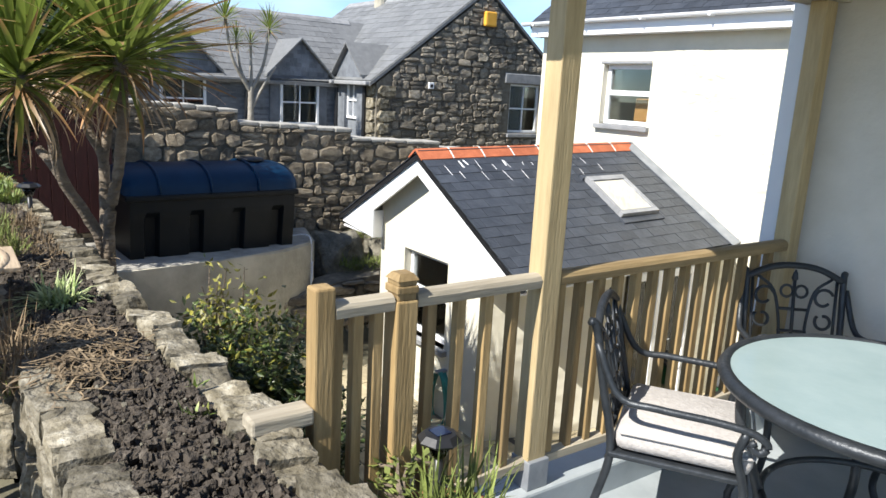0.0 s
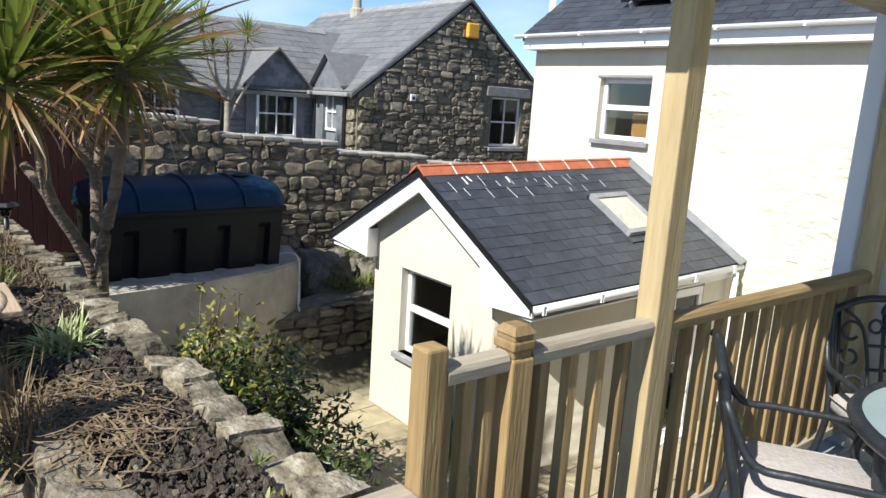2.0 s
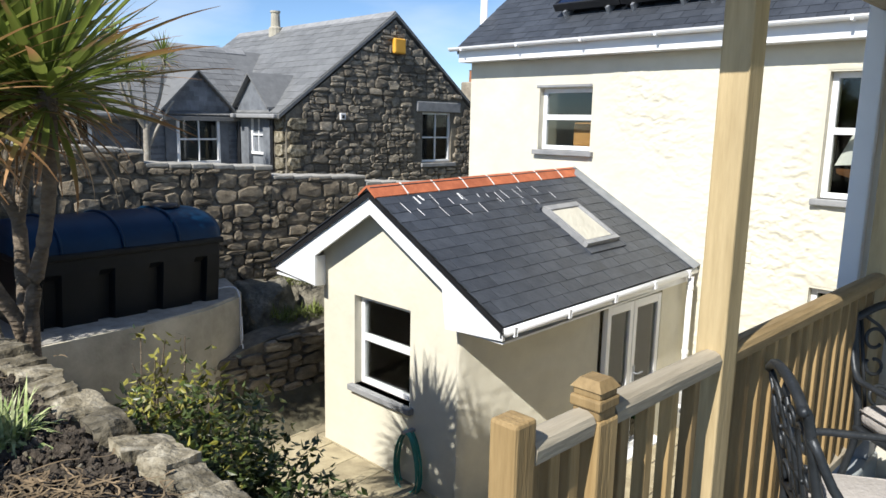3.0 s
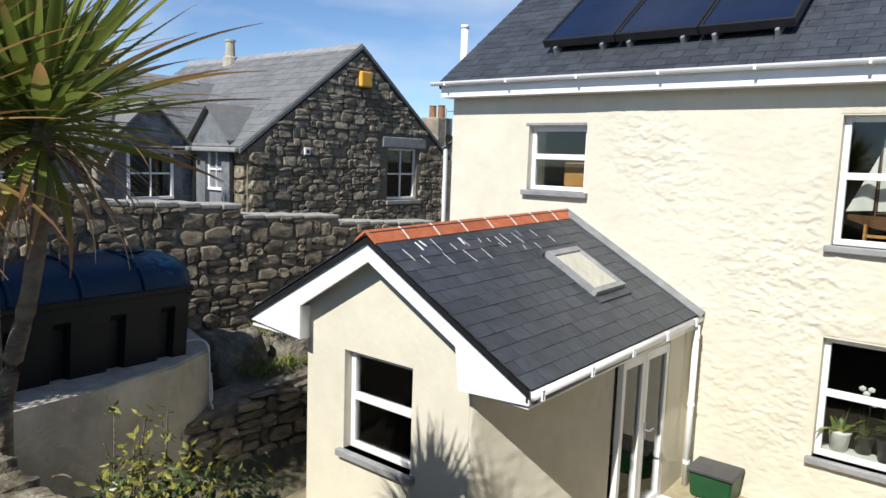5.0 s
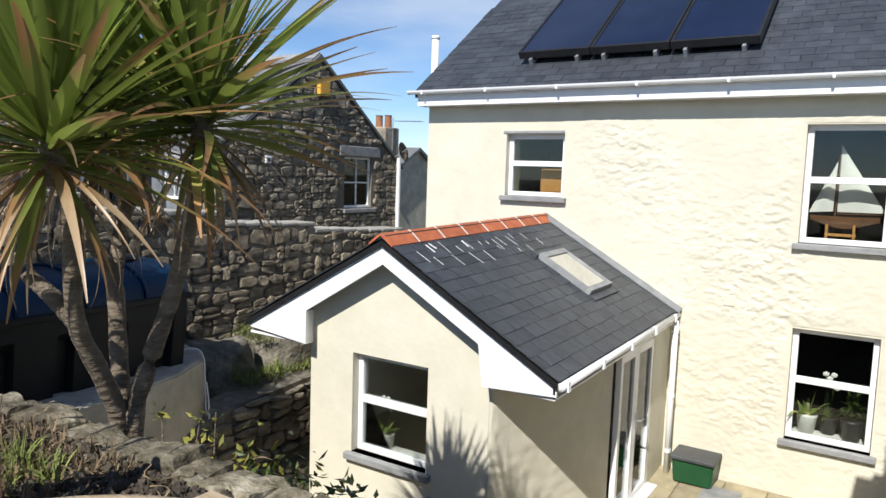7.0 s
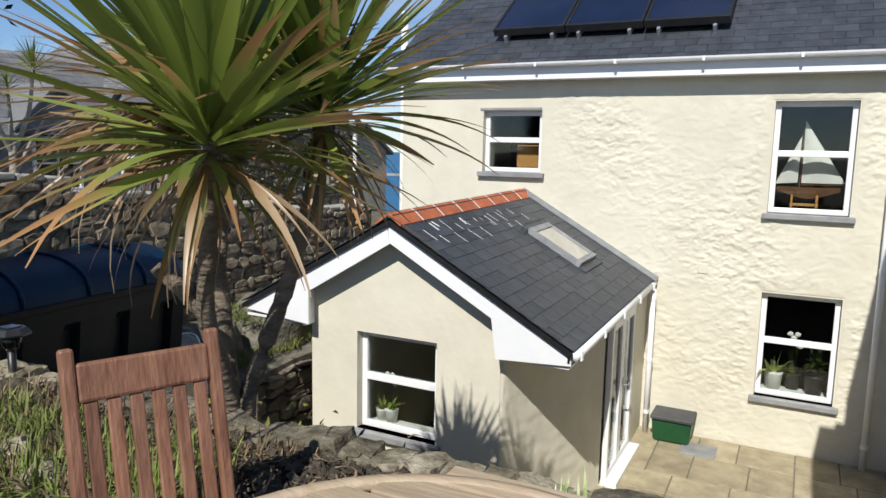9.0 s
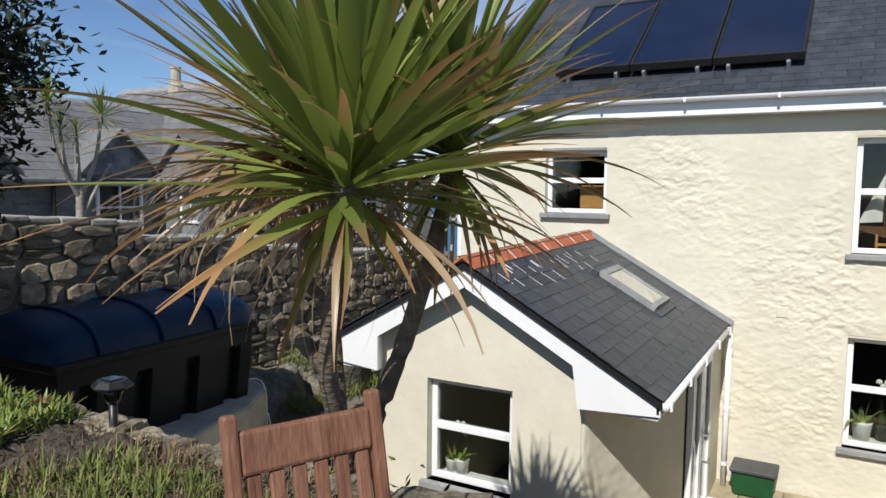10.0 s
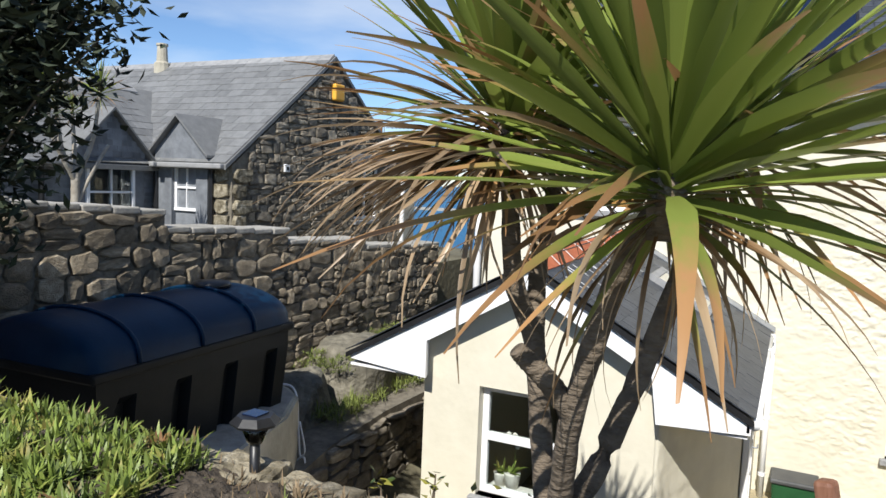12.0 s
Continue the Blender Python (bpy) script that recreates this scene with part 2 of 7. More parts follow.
BEIGE = mat("cream_blind", [(0.3, (0.62, 0.58, 0.46)), (0.7, (0.70, 0.66, 0.54))], 3, 3, 0.7)
SEA = mat("sea_water", [(0.3, (0.012, 0.10, 0.21)), (0.7, (0.018, 0.13, 0.26))], 0.02, 6, 0.45, 0.15, 0.3, world_space=True, spec=0.3)
CHALK = mat("white_scratch", [(0.3, (0.68, 0.68, 0.68)), (0.7, (0.8, 0.8, 0.8))], 9, 3, 0.9)


def glass(name, tint=(1, 1, 1), rough=0.0):
    m = bpy.data.materials.new(name)
    m.use_nodes = True
    n, l = m.node_tree.nodes, m.node_tree.links
    n.remove(n["Principled BSDF"])
    tr, gl, mx, fr = n.new("ShaderNodeBsdfTransparent"), n.new("ShaderNodeBsdfGlossy"), n.new("ShaderNodeMixShader"), n.new("ShaderNodeFresnel")
    tr.inputs[0].default_value = (*tint, 1)
    gl.inputs["Roughness"].default_value = rough
    fr.inputs[0].default_value = 1.5
    l.new(fr.outputs[0], mx.inputs[0]); l.new(tr.outputs[0], mx.inputs[1]); l.new(gl.outputs[0], mx.inputs[2])
    l.new(mx.outputs[0], n["Material Output"].inputs[0])
    return m


GLASS = glass("window_glass", (0.80, 0.84, 0.84), 0.02)
FROST = mat("frosted_green_glass", [(0.3, (0.25, 0.33, 0.33)), (0.7, (0.31, 0.39, 0.39))], 3, 4, 0.10, 0.03, 60, spec=0.6)
CLEAR = glass("clear_lens", (0.9, 0.93, 0.93), 0.03)


def leaf_mat(name, green, tip, at):
    """A strap leaf: green from the heart outwards, dry and coloured towards its tip."""
    m = bpy.data.materials.new(name)
    m.use_nodes = True
    n, l = m.node_tree.nodes, m.node_tree.links
    bs = n["Principled BSDF"]
    co, sx, cr = n.new("ShaderNodeTexCoord"), n.new("ShaderNodeSeparateXYZ"), n.new("ShaderNodeValToRGB")
    nz, info, ad = n.new("ShaderNodeTexNoise"), n.new("ShaderNodeObjectInfo"), n.new("ShaderNodeMath")
    mp, mr, sc = n.new("ShaderNodeMapping"), n.new("ShaderNodeMapRange"), n.new("ShaderNodeVectorMath")
    ad.operation, sc.operation = "MULTIPLY_ADD", "SCALE"
    nz.inputs["Scale"].default_value = 5.0
    mp.inputs["Scale"].default_value = (0.6, 9, 9)
    l.new(co.outputs["Object"], mp.inputs[0]); l.new(mp.outputs[0], nz.inputs["Vector"])
    l.new(co.outputs["UV"], sx.inputs[0])
    ad.inputs[1].default_value = 0.3
    l.new(nz.outputs["Fac"], ad.inputs[0]); l.new(sx.outputs["X"], ad.inputs[2])
    l.new(ad.outputs[0], cr.inputs[0])
    e = cr.color_ramp.elements
    e[0].position, e[0].color = at, (*green, 1)
    e[1].position, e[1].color = min(at + 0.28, 1.0), (*tip, 1)
    l.new(info.outputs["Random"], mr.inputs["Value"])
    mr.inputs["To Min"].default_value, mr.inputs["To Max"].default_value = 0.62, 1.35
    l.new(cr.outputs[0], sc.inputs[0]); l.new(mr.outputs[0], sc.inputs["Scale"])
    l.new(sc.outputs[0], bs.inputs["Base Color"])
    bs.inputs["Roughness"].default_value = 0.37
    tl, ms = n.new("ShaderNodeBsdfTranslucent"), n.new("ShaderNodeMixShader")
    ms.inputs[0].default_value = 0.34
    l.new(sc.outputs[0], tl.inputs[0]); l.new(bs.outputs[0], ms.inputs[1]); l.new(tl.outputs[0], ms.inputs[2])
    l.new(ms.outputs[0], n["Material Output"].inputs[0])
    return m


LEAF_G = leaf_mat("strap_leaf_green", (0.205, 0.26, 0.054), (0.32, 0.21, 0.095), 0.86)
LEAF_M = leaf_mat("strap_leaf_turning", (0.205, 0.25, 0.055), (0.37, 0.205, 0.09), 0.62)
LEAF_D = leaf_mat("strap_leaf_dry", (0.22, 0.125, 0.055), (0.40, 0.29, 0.18), 0.45)


# ---- mesh helpers ----
def part(name, bm, material, parent=None, label="", smooth=False):
    me = bpy.data.meshes.new(name)
    bmesh.ops.recalc_face_normals(bm, faces=bm.faces)
    bm.to_mesh(me)
    bm.free()
    me.materials.append(material)
    if smooth:
        for p in me.polygons:
            p.use_smooth = True
    ob = new(name, me)
    if parent is not None:
        ob.parent = parent
    if label:
        ob["label"] = label
    return ob


def piece(name, me, parent, m):
    ob = new(name, me)
    ob.parent = parent
    ob.matrix_basis = m
    return ob


def mesh_of(name, bm, material, smooth=False):
    me = bpy.data.meshes.new(name)
    bmesh.ops.recalc_face_normals(bm, faces=bm.faces)
    bm.to_mesh(me)
    bm.free()
    me.materials.append(material)
    if smooth:
        for p in me.polygons:
            p.use_smooth = True
    return me


def thing(name, label, category, group="", kind=""):
    return tagged(new(name), label, category, group, kind)


def box(bm, x0, x1, y0, y1, z0, z1, bevel=0.0, m=None):
    r = bmesh.ops.create_cube(bm, size=1.0)
    vs = r["verts"]
    for v in vs:
        v.co = Vector(((x0 + x1) / 2 + v.co.x * (x1 - x0), (y0 + y1) / 2 + v.co.y * (y1 - y0), (z0 + z1) / 2 + v.co.z * (z1 - z0)))
        if m is not None:
            v.co = m @ v.co
    if bevel:
        es = list({e for v in vs for e in v.link_edges})
        bmesh.ops.bevel(bm, geom=es, offset=bevel, segments=2, affect="EDGES", profile=0.5)
    return bm


def prism(bm, pts, axis, a, b):
    """A polygon, in the two axes left over in order, drawn out along one axis from a to b."""
    def at(p, q):
        return {"x": (q, p[0], p[1]), "y": (p[0], q, p[1]), "z": (p[0], p[1], q)}[axis]
    lo, hi = [bm.verts.new(at(p, a)) for p in pts], [bm.verts.new(at(p, b)) for p in pts]
    bm.faces.new(lo), bm.faces.new(hi[::-1])
    for i in range(len(pts)):
        j = (i + 1) % len(pts)
        bm.faces.new((lo[i], hi[i], hi[j], lo[j]))
    return bm


def tube(bm, pts, radii, n=8, cap=True):
    pts = [Vector(p) for p in pts]
    if not isinstance(radii, (list, tuple)):
        radii = [radii] * len(pts)
    rings, up = [], Vector((0.31, 0.17, 0.93)).normalized()
    for i, p in enumerate(pts):
        d = (pts[min(i + 1, len(pts) - 1)] - pts[max(i - 1, 0)]).normalized()
        a = d.cross(up)
        if a.length < 0.05:
            a = d.cross(Vector((1, 0, 0)))
        a.normalize()
        b = d.cross(a)
        rings.append([bm.verts.new(p + (a * math.cos(k * math.tau / n) + b * math.sin(k * math.tau / n)) * radii[i]) for k in range(n)])
    for r0, r1 in zip(rings, rings[1:]):
        for k in range(n):
            bm.faces.new((r0[k], r0[(k + 1) % n], r1[(k + 1) % n], r1[k]))
    if cap:
        bm.faces.new(rings[0]), bm.faces.new(rings[-1][::-1])
    return bm


def curve_pts(ctrl, n=24):
    """A smooth line through control points (Catmull-Rom)."""
    c = [Vector(p) for p in ctrl]
    c = [c[0] * 2 - c[1]] + c + [c[-1] * 2 - c[-2]]
    out, seg = [], len(c) - 3
    for i in range(n + 1):
        u = i / n * seg
        k = min(int(u), seg - 1)
        t = u - k
        p0, p1, p2, p3 = c[k:k + 4]
        out.append(0.5 * (2 * p1 + (p2 - p0) * t + (2 * p0 - 5 * p1 + 4 * p2 - p3) * t * t + (3 * p1 - p0 - 3 * p2 + p3) * t ** 3))
    return out


def lathe(bm, prof, n=20, m=None):
    """A profile of (radius, height) turned round the z axis."""
    rings = [[bm.verts.new((r * math.cos(k * math.tau / n), r * math.sin(k * math.tau / n), z)) for k in range(n)] for r, z in prof]
    for r0, r1 in zip(rings, rings[1:]):
        for k in range(n):
            bm.faces.new((r0[k], r0[(k + 1) % n], r1[(k + 1) % n], r1[k]))
    bm.faces.new(rings[0]), bm.faces.new(rings[-1][::-1])
    if m is not None:
        for ring in rings:
            for v in ring:
                v.co = m @ v.co
    return bm


def slab_with_holes(bm, u0, u1, z0, z1, holes, put):
    """A wall between u0 and u1, z0 and z1, with oblong openings (a, b, c, d); put(u0, u1, z0, z1) adds a block."""
    us = sorted({u0, u1, *[h[0] for h in holes], *[h[1] for h in holes]})
    for a, b in zip(us, us[1:]):
        cuts = sorted((h[2], h[3]) for h in holes if h[0] <= a + 1e-6 and h[1] >= b - 1e-6)
        z = z0
        for c, d in cuts:
            if c > z + 1e-6:
                put(a, b, z, c)
            z = d
        if z1 > z + 1e-6:
            put(a, b, z, z1)
    bmesh.ops.remove_doubles(bm, verts=bm.verts, dist=0.0005)


# ---- stone pieces ----
def stone_mesh(name, seed, material, lumpy=0.0):
    """A rough stone of unit size: face towards +x, a ring of eight corners, chamfered towards its face."""
    rnd = random.Random(seed)
    bm = bmesh.new()
    base = []
    for k in range(9):
        a = (k + rnd.uniform(-0.36, 0.36)) * math.tau / 9
        s = 1 / max(abs(math.cos(a)), abs(math.sin(a))) ** 0.95
        base.append((0.5 * math.cos(a) * s * rnd.uniform(0.86, 1.06), 0.5 * math.sin(a) * s * rnd.uniform(0.86, 1.06)))
    rings = []
    for x, k in ((-0.5, 1.0), (0.28, 1.0), (0.43, 0.97), (0.5, 0.86)):
        rings.append([bm.verts.new((x + rnd.uniform(-0.05, 0.05) * (x > 0), p[0] * k, p[1] * k)) for p in base])
    for r0, r1 in zip(rings, rings[1:]):
        for k in range(9):
            bm.faces.new((r0[k], r0[(k + 1) % 9], r1[(k + 1) % 9], r1[k]))
    c = bm.verts.new((0.5 + rnd.uniform(-0.04, 0.09), rnd.uniform(-0.15, 0.15), rnd.uniform(-0.15, 0.15)))
    for k in range(9):
        bm.faces.new((rings[-1][k], rings[-1][(k + 1) % 9], c))
    return mesh_of(name, bm, material)


def rubble(u0, u1, low, high, seed, size=0.2, clear=()):
    """Places for rubble stones on a wall face: (u, z, width, height), in rough courses between low(u) and high(u)."""
    rnd = random.Random(seed)
    out, z = [], min(low(u0), low(u1), low((u0 + u1) / 2))
    top = max(high(u0 + (u1 - u0) * k / 20) for k in range(21))
    while z < top:
        h = size * rnd.uniform(0.55, 1.0)
        u = u0 - rnd.uniform(0, size)
        while u < u1:
            w = size * rnd.choice((0.5, 0.7, 0.9, 1.1, 1.3, 1.5)) * rnd.uniform(0.85, 1.15)
            a, b = max(u, u0), min(u + w, u1)
            mid = (a + b) / 2
            lo, hi = max(z, low(mid)), min(z + h, high(mid))
            if b - a > 0.05 and hi - lo > 0.04 and not any(a < d[1] and b > d[0] and lo < d[3] and hi > d[2] for d in clear):
                if hi - lo > size * 0.62 and rnd.random() < 0.42:
                    cut = lo + (hi - lo) * rnd.uniform(0.38, 0.62)
                    out += [(mid, (lo + cut) / 2, b - a, cut - lo), (mid, (cut + hi) / 2, b - a, hi - cut)]
                else:
                    dz = rnd.uniform(-0.12, 0.12) * h
                    out.append((mid, (lo + hi) / 2 + dz, b - a, hi - lo))
            u += w
        z += h
    return out


def lay_stones(wall, spots, frame_of, mat_piece, mat_rest, key, seed, name="stone", depth=0.12, most=300):
    """Lays stones as parts of a wall; those past the limit go into one joined mesh. frame_of(u, z) gives the face's pose."""
    rnd = random.Random(seed)
    kinds = [stone_mesh(name, seed * 31 + k, mat_piece) for k in range(9)]
    spots = sorted(spots, key=key)
    rest = []
    for i, (u, z, w, h) in enumerate(spots):
        spin = rnd.choice((0, 180)) + rnd.uniform(-7, 7)
        m = frame_of(u, z) @ pose(rnd.uniform(-0.012, 0.02), 0, 0, spin, rnd.uniform(-5, 5), rnd.uniform(-5, 5)) @ Matrix.Diagonal((depth, w * 0.97, h * 0.97, 1))
        me = kinds[rnd.randrange(9)]
        if i < most:
            piece(name, me, wall, m)
        else:
            rest.append((me, m))
    if rest:
        vs, fs = [], []
        for me, m in rest:
            k = len(vs)
            vs += [m @ v.co for v in me.vertices]
            fs += [[k + i for i in p.vertices] for p in me.polygons]
        me = bpy.data.meshes.new("stone_rest")
        me.from_pydata([tuple(v) for v in vs], [], fs)
        me.materials.append(mat_rest)
        ob = new("stone_rest", me)
        ob.parent = wall
        tagged(ob, kind="stuff")


# ---- ground, sea and far shore ----
def terrain():
    """One sheet: terrace level round the path, a drop behind the bed, the sunken patio, and a fall to the shore."""
    bm = bmesh.new()
    xs = [-400, -120, -60, -35, -25, -18, -14, -11.5, -9.75, -9.6, -9.3, -9.0, -8.6, -8.2, -7.9, -7.6, -7.3, -7, -6.5, -6, -5.5, -5, -4.5, -4, -3.5, -3, -2.5, -2, -1.6, -1.2, 0, 3, 8, 20, 60, 400]
    ys = [-400, -60, -20, -8, -4, -2, -1, 0, 0.6, 1.0, 1.2, 1.3, 1.5, 1.8, 2.2, 2.7, 3.2, 3.7, 4.2, 4.6, 5, 5.5, 6, 7, 8, 8.7, 9.2, 10, 12, 15, 20, 30, 60, 120, 260]

    def height(x, y):
        if y <= 1.3:
            z = 0.02
        elif x > -1.3 and y < 8.6:
            z = -0.35
        elif y < 9.5 and x > -9.7:
            k = min(max((y - 1.3) / 0.2, 0), 1)
            z = 0.02 * (1 - k) + k * (-1.25 - 0.9 * min(max((y - 1.8) / 2.4, 0), 1))
            if x < -7.3:
                z += min((-7.3 - x) / 1.6, 1) * 1.0 * min(max((y - 1.5) / 1.0, 0), 1)
            z = min(z, -2.13) if (x > -7.3 and y > 4.3) else z
        else:
            z = 0.2 if x < -9.7 else -2.2
        if y > 14:
            z = z - min((y - 14) * 0.16, 32)
        if y < -6 or x > 8:
            z = 0.0
        return z
    grid = [[bm.verts.new((x, y, height(x, y) + (noise.noise(Vector((x * 1.7, y * 1.7, 0))) * 0.05 if 1.5 < y < 4.4 else 0))) for x in xs] for y in ys]
    for r0, r1 in zip(grid, grid[1:]):
        for i in range(len(xs) - 1):
            bm.faces.new((r0[i], r0[i + 1], r1[i + 1], r1[i]))
    return tagged(part("ground", bm, GROUND), "rough earth ground falling away to the shore", "ground", kind="structure")


terrain()
bm = bmesh.new()
box(bm, -5000, 3000, 150, 4900, -27, -26)
tagged(part("water", bm, SEA), "calm blue sea beyond the rooftops", "sea", kind="structure")


def far_shore():
    bm = bmesh.new()
    prism(bm, [(-420, -26), (-400, -24.2), (-300, -23.4), (-180, -24.0), (-60, -26)], "y", 620, 634)
    tagged(part("breakwater", bm, CAPSTONE), "low grey stone breakwater across the bay", "breakwater")
    for i, (x, y, z, w, h) in enumerate(((-18.5, 30, -4.6, 2.6, 1.5), (-21.5, 34, -5.0, 3.4, 1.3), (-15.8, 26, -3.9, 2.0, 1.2))):
        hut = thing("harbour_shed", "pale low harbour shed with a flat white roof", "shed", "sheds by the shore")
        b = bmesh.new(); box(b, x - w / 2, x + w / 2, y, y + 2.5, z - 2.5, z + h - 0.2, 0.02)
        part("wall", b, CONCRETE, hut)
        b = bmesh.new(); box(b, x - w / 2 - 0.15, x + w / 2 + 0.15, y - 0.15, y + 2.65, z + h - 0.2, z + h, 0.02)
        part("roof", b, WHITE, hut)


far_shore()

# ---- terrace, deck and patio surfaces ----
DECK_Z = -0.05
bm = bmesh.new()
box(bm, -1.79, 3.5, 1.80, 4.575, DECK_Z - 0.25, DECK_Z, 0.01)
deck = tagged(part("floor_deck", bm, DECK), "pale grey membrane deck floor", "floor", kind="structure")
bm = bmesh.new()
box(bm, -1.80, -1.58, 1.82, 4.57, DECK_Z - 0.02, 0.085, 0.012)
tagged(part("trim_deck_kerb", bm, DECK), "blue-grey raised kerb along the deck edge", "kerb", kind="structure")
bm = bmesh.new()
box(bm, -1.77, -1.62, 1.80, 4.575, -2.3, DECK_Z - 0.03)
tagged(part("wall_deck_base", bm, RENDER), "cream rendered wall below the deck", "wall", kind="structure")


def paving(name, x0, x1, y0, y1, z, size, seed, label, fall=0.0):
    base = bmesh.new()
    prism(base, [(y0, z - 0.5), (y1, z - 0.5), (y1, z - 0.014 + fall * (y1 - 5.2)), (y0, z - 0.014 + fall * (y0 - 5.2))], "x", x0, x1)
    ob = tagged(part(name, base, MORTAR), label, "paving", kind="structure")
    rnd = random.Random(seed)
    kinds = {}
    y = y0
    while y < y1 - 0.1:
        h = min(rnd.choice(size), y1 - y)
        x = x0
        while x < x1 - 0.1:
            w = min(rnd.choice(size), x1 - x)
            key = (round(w, 2), round(h, 2))
            if key not in kinds:
                b = bmesh.new()
                box(b, -w / 2 + 0.006, w / 2 - 0.006, -h / 2 + 0.006, h / 2 - 0.006, -0.04, 0)
                top = [e for e in b.edges if all(v.co.z > -0.001 for v in e.verts)]
                bmesh.ops.bevel(b, geom=top, offset=0.006, segments=1, affect="EDGES")
                kinds[key] = mesh_of("slab", b, PAVING)
            piece("slab", kinds[key], ob, pose(x + w / 2, y + h / 2, z + fall * (y + h / 2 - 5.2) + rnd.uniform(-0.003, 0.003), math.degrees(fall) + rnd.uniform(-0.3, 0.3), rnd.uniform(-0.3, 0.3)))
            x += w
        y += h
    return ob


PATIO = -2.0


# ---- the white house ----
HY = 8.584
HOLES = [(-6.815, -5.98, 1.31, 2.12), (-3.22, -2.39, 0.95, 2.215), (-3.20, -2.372, -1.225, 0.02)]


def house():
    h = thing("house", "two-storey cream rendered house under a dark slate roof", "house")
    bm = bmesh.new()
    # front wall, finely divided so that the old render can swell and dip
    slab_with_holes(bm, -8.08, 3.4, -2.3, 2.62, HOLES, lambda a, b, c, d: box(bm, a, b, HY, HY + 0.42, c, d))
    part("wall", bm, RENDER, h)
    # uneven render skin over the wall between the two rows of windows
    sk = bmesh.new()
    nx, nz = 330, 350
    x0, x1, z0, z1 = -6.0, -1.9, -2.05, 2.45
    grid = {}
    for i in range(nx + 1):
        for j in range(nz + 1):
            x, z = x0 + (x1 - x0) * i / nx, z0 + (z1 - z0) * j / nz
            fade = min(1, (x - x0) / 1.0, (x1 - x) / 0.2, (z1 - z) / 0.35, (z - z0) / 0.2)
            for a, b, c, d in HOLES:
                gap = max(a - x, x - b, c - z, z - d)
                fade = min(fade, max(gap, 0) / 0.14)
            q = Vector((x * 5.2 + 1.1 * noise.noise(Vector((x * 4, 0, z * 4))), 2.0, z * 8.5 + 1.1 * noise.noise(Vector((x * 4, 5, z * 4)))))
            d = noise.voronoi(q)[0]
            worn = max(0.0, min(1.0, 0.55 + 1.6 * noise.noise(Vector((x * 0.8, 1.0, z * 0.8)))))
            f = noise.fractal(Vector((x * 4.2, 0, z * 7.5)), 0.75, 2.1, 6)
            e = noise.fractal(Vector((x * 10.0, 9, z * 17.0)), 0.8, 2.1, 4)
            v = worn * (0.8 / (1 + math.exp(-16 * f)) + 0.55 / (1 + math.exp(-12 * (e - 0.2)))) + 0.25 * min(1.0, (d[1] - d[0]) * 2.0) + 0.12 * e
            grid[i, j] = sk.verts.new((x, HY - 0.004 - max(0.0, fade) * 0.014 * (0.3 + v), z))
    for i in range(nx):
        for j in range(nz):
            xc, zc = x0 + (x1 - x0) * (i + 0.5) / nx, z0 + (z1 - z0) * (j + 0.5) / nz
            if not any(a - 0.02 < xc < b + 0.02 and c - 0.02 < zc < d + 0.02 for a, b, c, d in HOLES):
                sk.faces.new((grid[i, j], grid[i + 1, j], grid[i + 1, j + 1], grid[i, j + 1]))
    for v in [v for v in sk.verts if not v.link_faces]:
        sk.verts.remove(v)
    part("render_skin", sk, RENDER, h, "thick uneven cream render over rubble", smooth=True)
    # inner walls, floors and ceiling carry the rooms' dimness in their colour
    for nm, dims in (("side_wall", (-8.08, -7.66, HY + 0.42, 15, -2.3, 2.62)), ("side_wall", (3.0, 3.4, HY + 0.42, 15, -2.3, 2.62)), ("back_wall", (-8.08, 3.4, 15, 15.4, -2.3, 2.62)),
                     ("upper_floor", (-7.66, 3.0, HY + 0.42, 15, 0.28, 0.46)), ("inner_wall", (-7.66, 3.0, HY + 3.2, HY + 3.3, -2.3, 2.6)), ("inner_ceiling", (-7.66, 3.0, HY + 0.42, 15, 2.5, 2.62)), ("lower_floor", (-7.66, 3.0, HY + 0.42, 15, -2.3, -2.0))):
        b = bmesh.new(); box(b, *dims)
        part(nm, b, RENDER if "side" in nm or "back" in nm else ROOM_SHADE, h)
    # gable over the end wall
    b = bmesh.new()
    prism(b, [(HY, 2.62), (15.4, 2.62), (12.0, 5.28)], "x", -8.08, -7.7)
    part("gable", b, RENDER, h)
    b = bmesh.new()
    prism(b, [(8.388, 2.68), (12.0, 5.38), (15.64, 2.66), (15.64, 2.60), (12.0, 5.30), (8.402, 2.62)], "x", -8.20, 3.5)
    roof = part("roof", b, SLATE_J, h)
    b = bmesh.new()
    box(b, -8.13, 3.5, 8.36, 8.384, 2.50, 2.672, 0.004)
    box(b, -8.13, 3.5, 8.384, HY - 0.002, 2.502, 2.525)
    part("fascia", b, WHITE, h, "white fascia and soffit board")
    b = bmesh.new()
    pts = [(8.29 + 0.05 * math.cos(a), 2.70 + 0.05 * math.sin(a)) for a in [math.pi + math.pi * k / 8 for k in range(9)]]
    pts2 = [(8.29 + 0.045 * math.cos(a), 2.70 + 0.044 * math.sin(a)) for a in [math.tau - math.pi * k / 8 for k in range(9)]]
    prism(b, pts + pts2, "x", -8.24, 3.5)
    box(b, -8.24, 3.5, 8.337, 8.36, 2.66, 2.69)
    part("gutter", b, WHITE, h, "white half-round gutter")
    for i in range(8):
        b = bmesh.new()
        x = -8.0 + i * 1.0
        box(b, x, x + 0.03, 8.235, 8.345, 2.645, 2.70, 0.004)
        part("gutter_clip", b, WHITE, h)
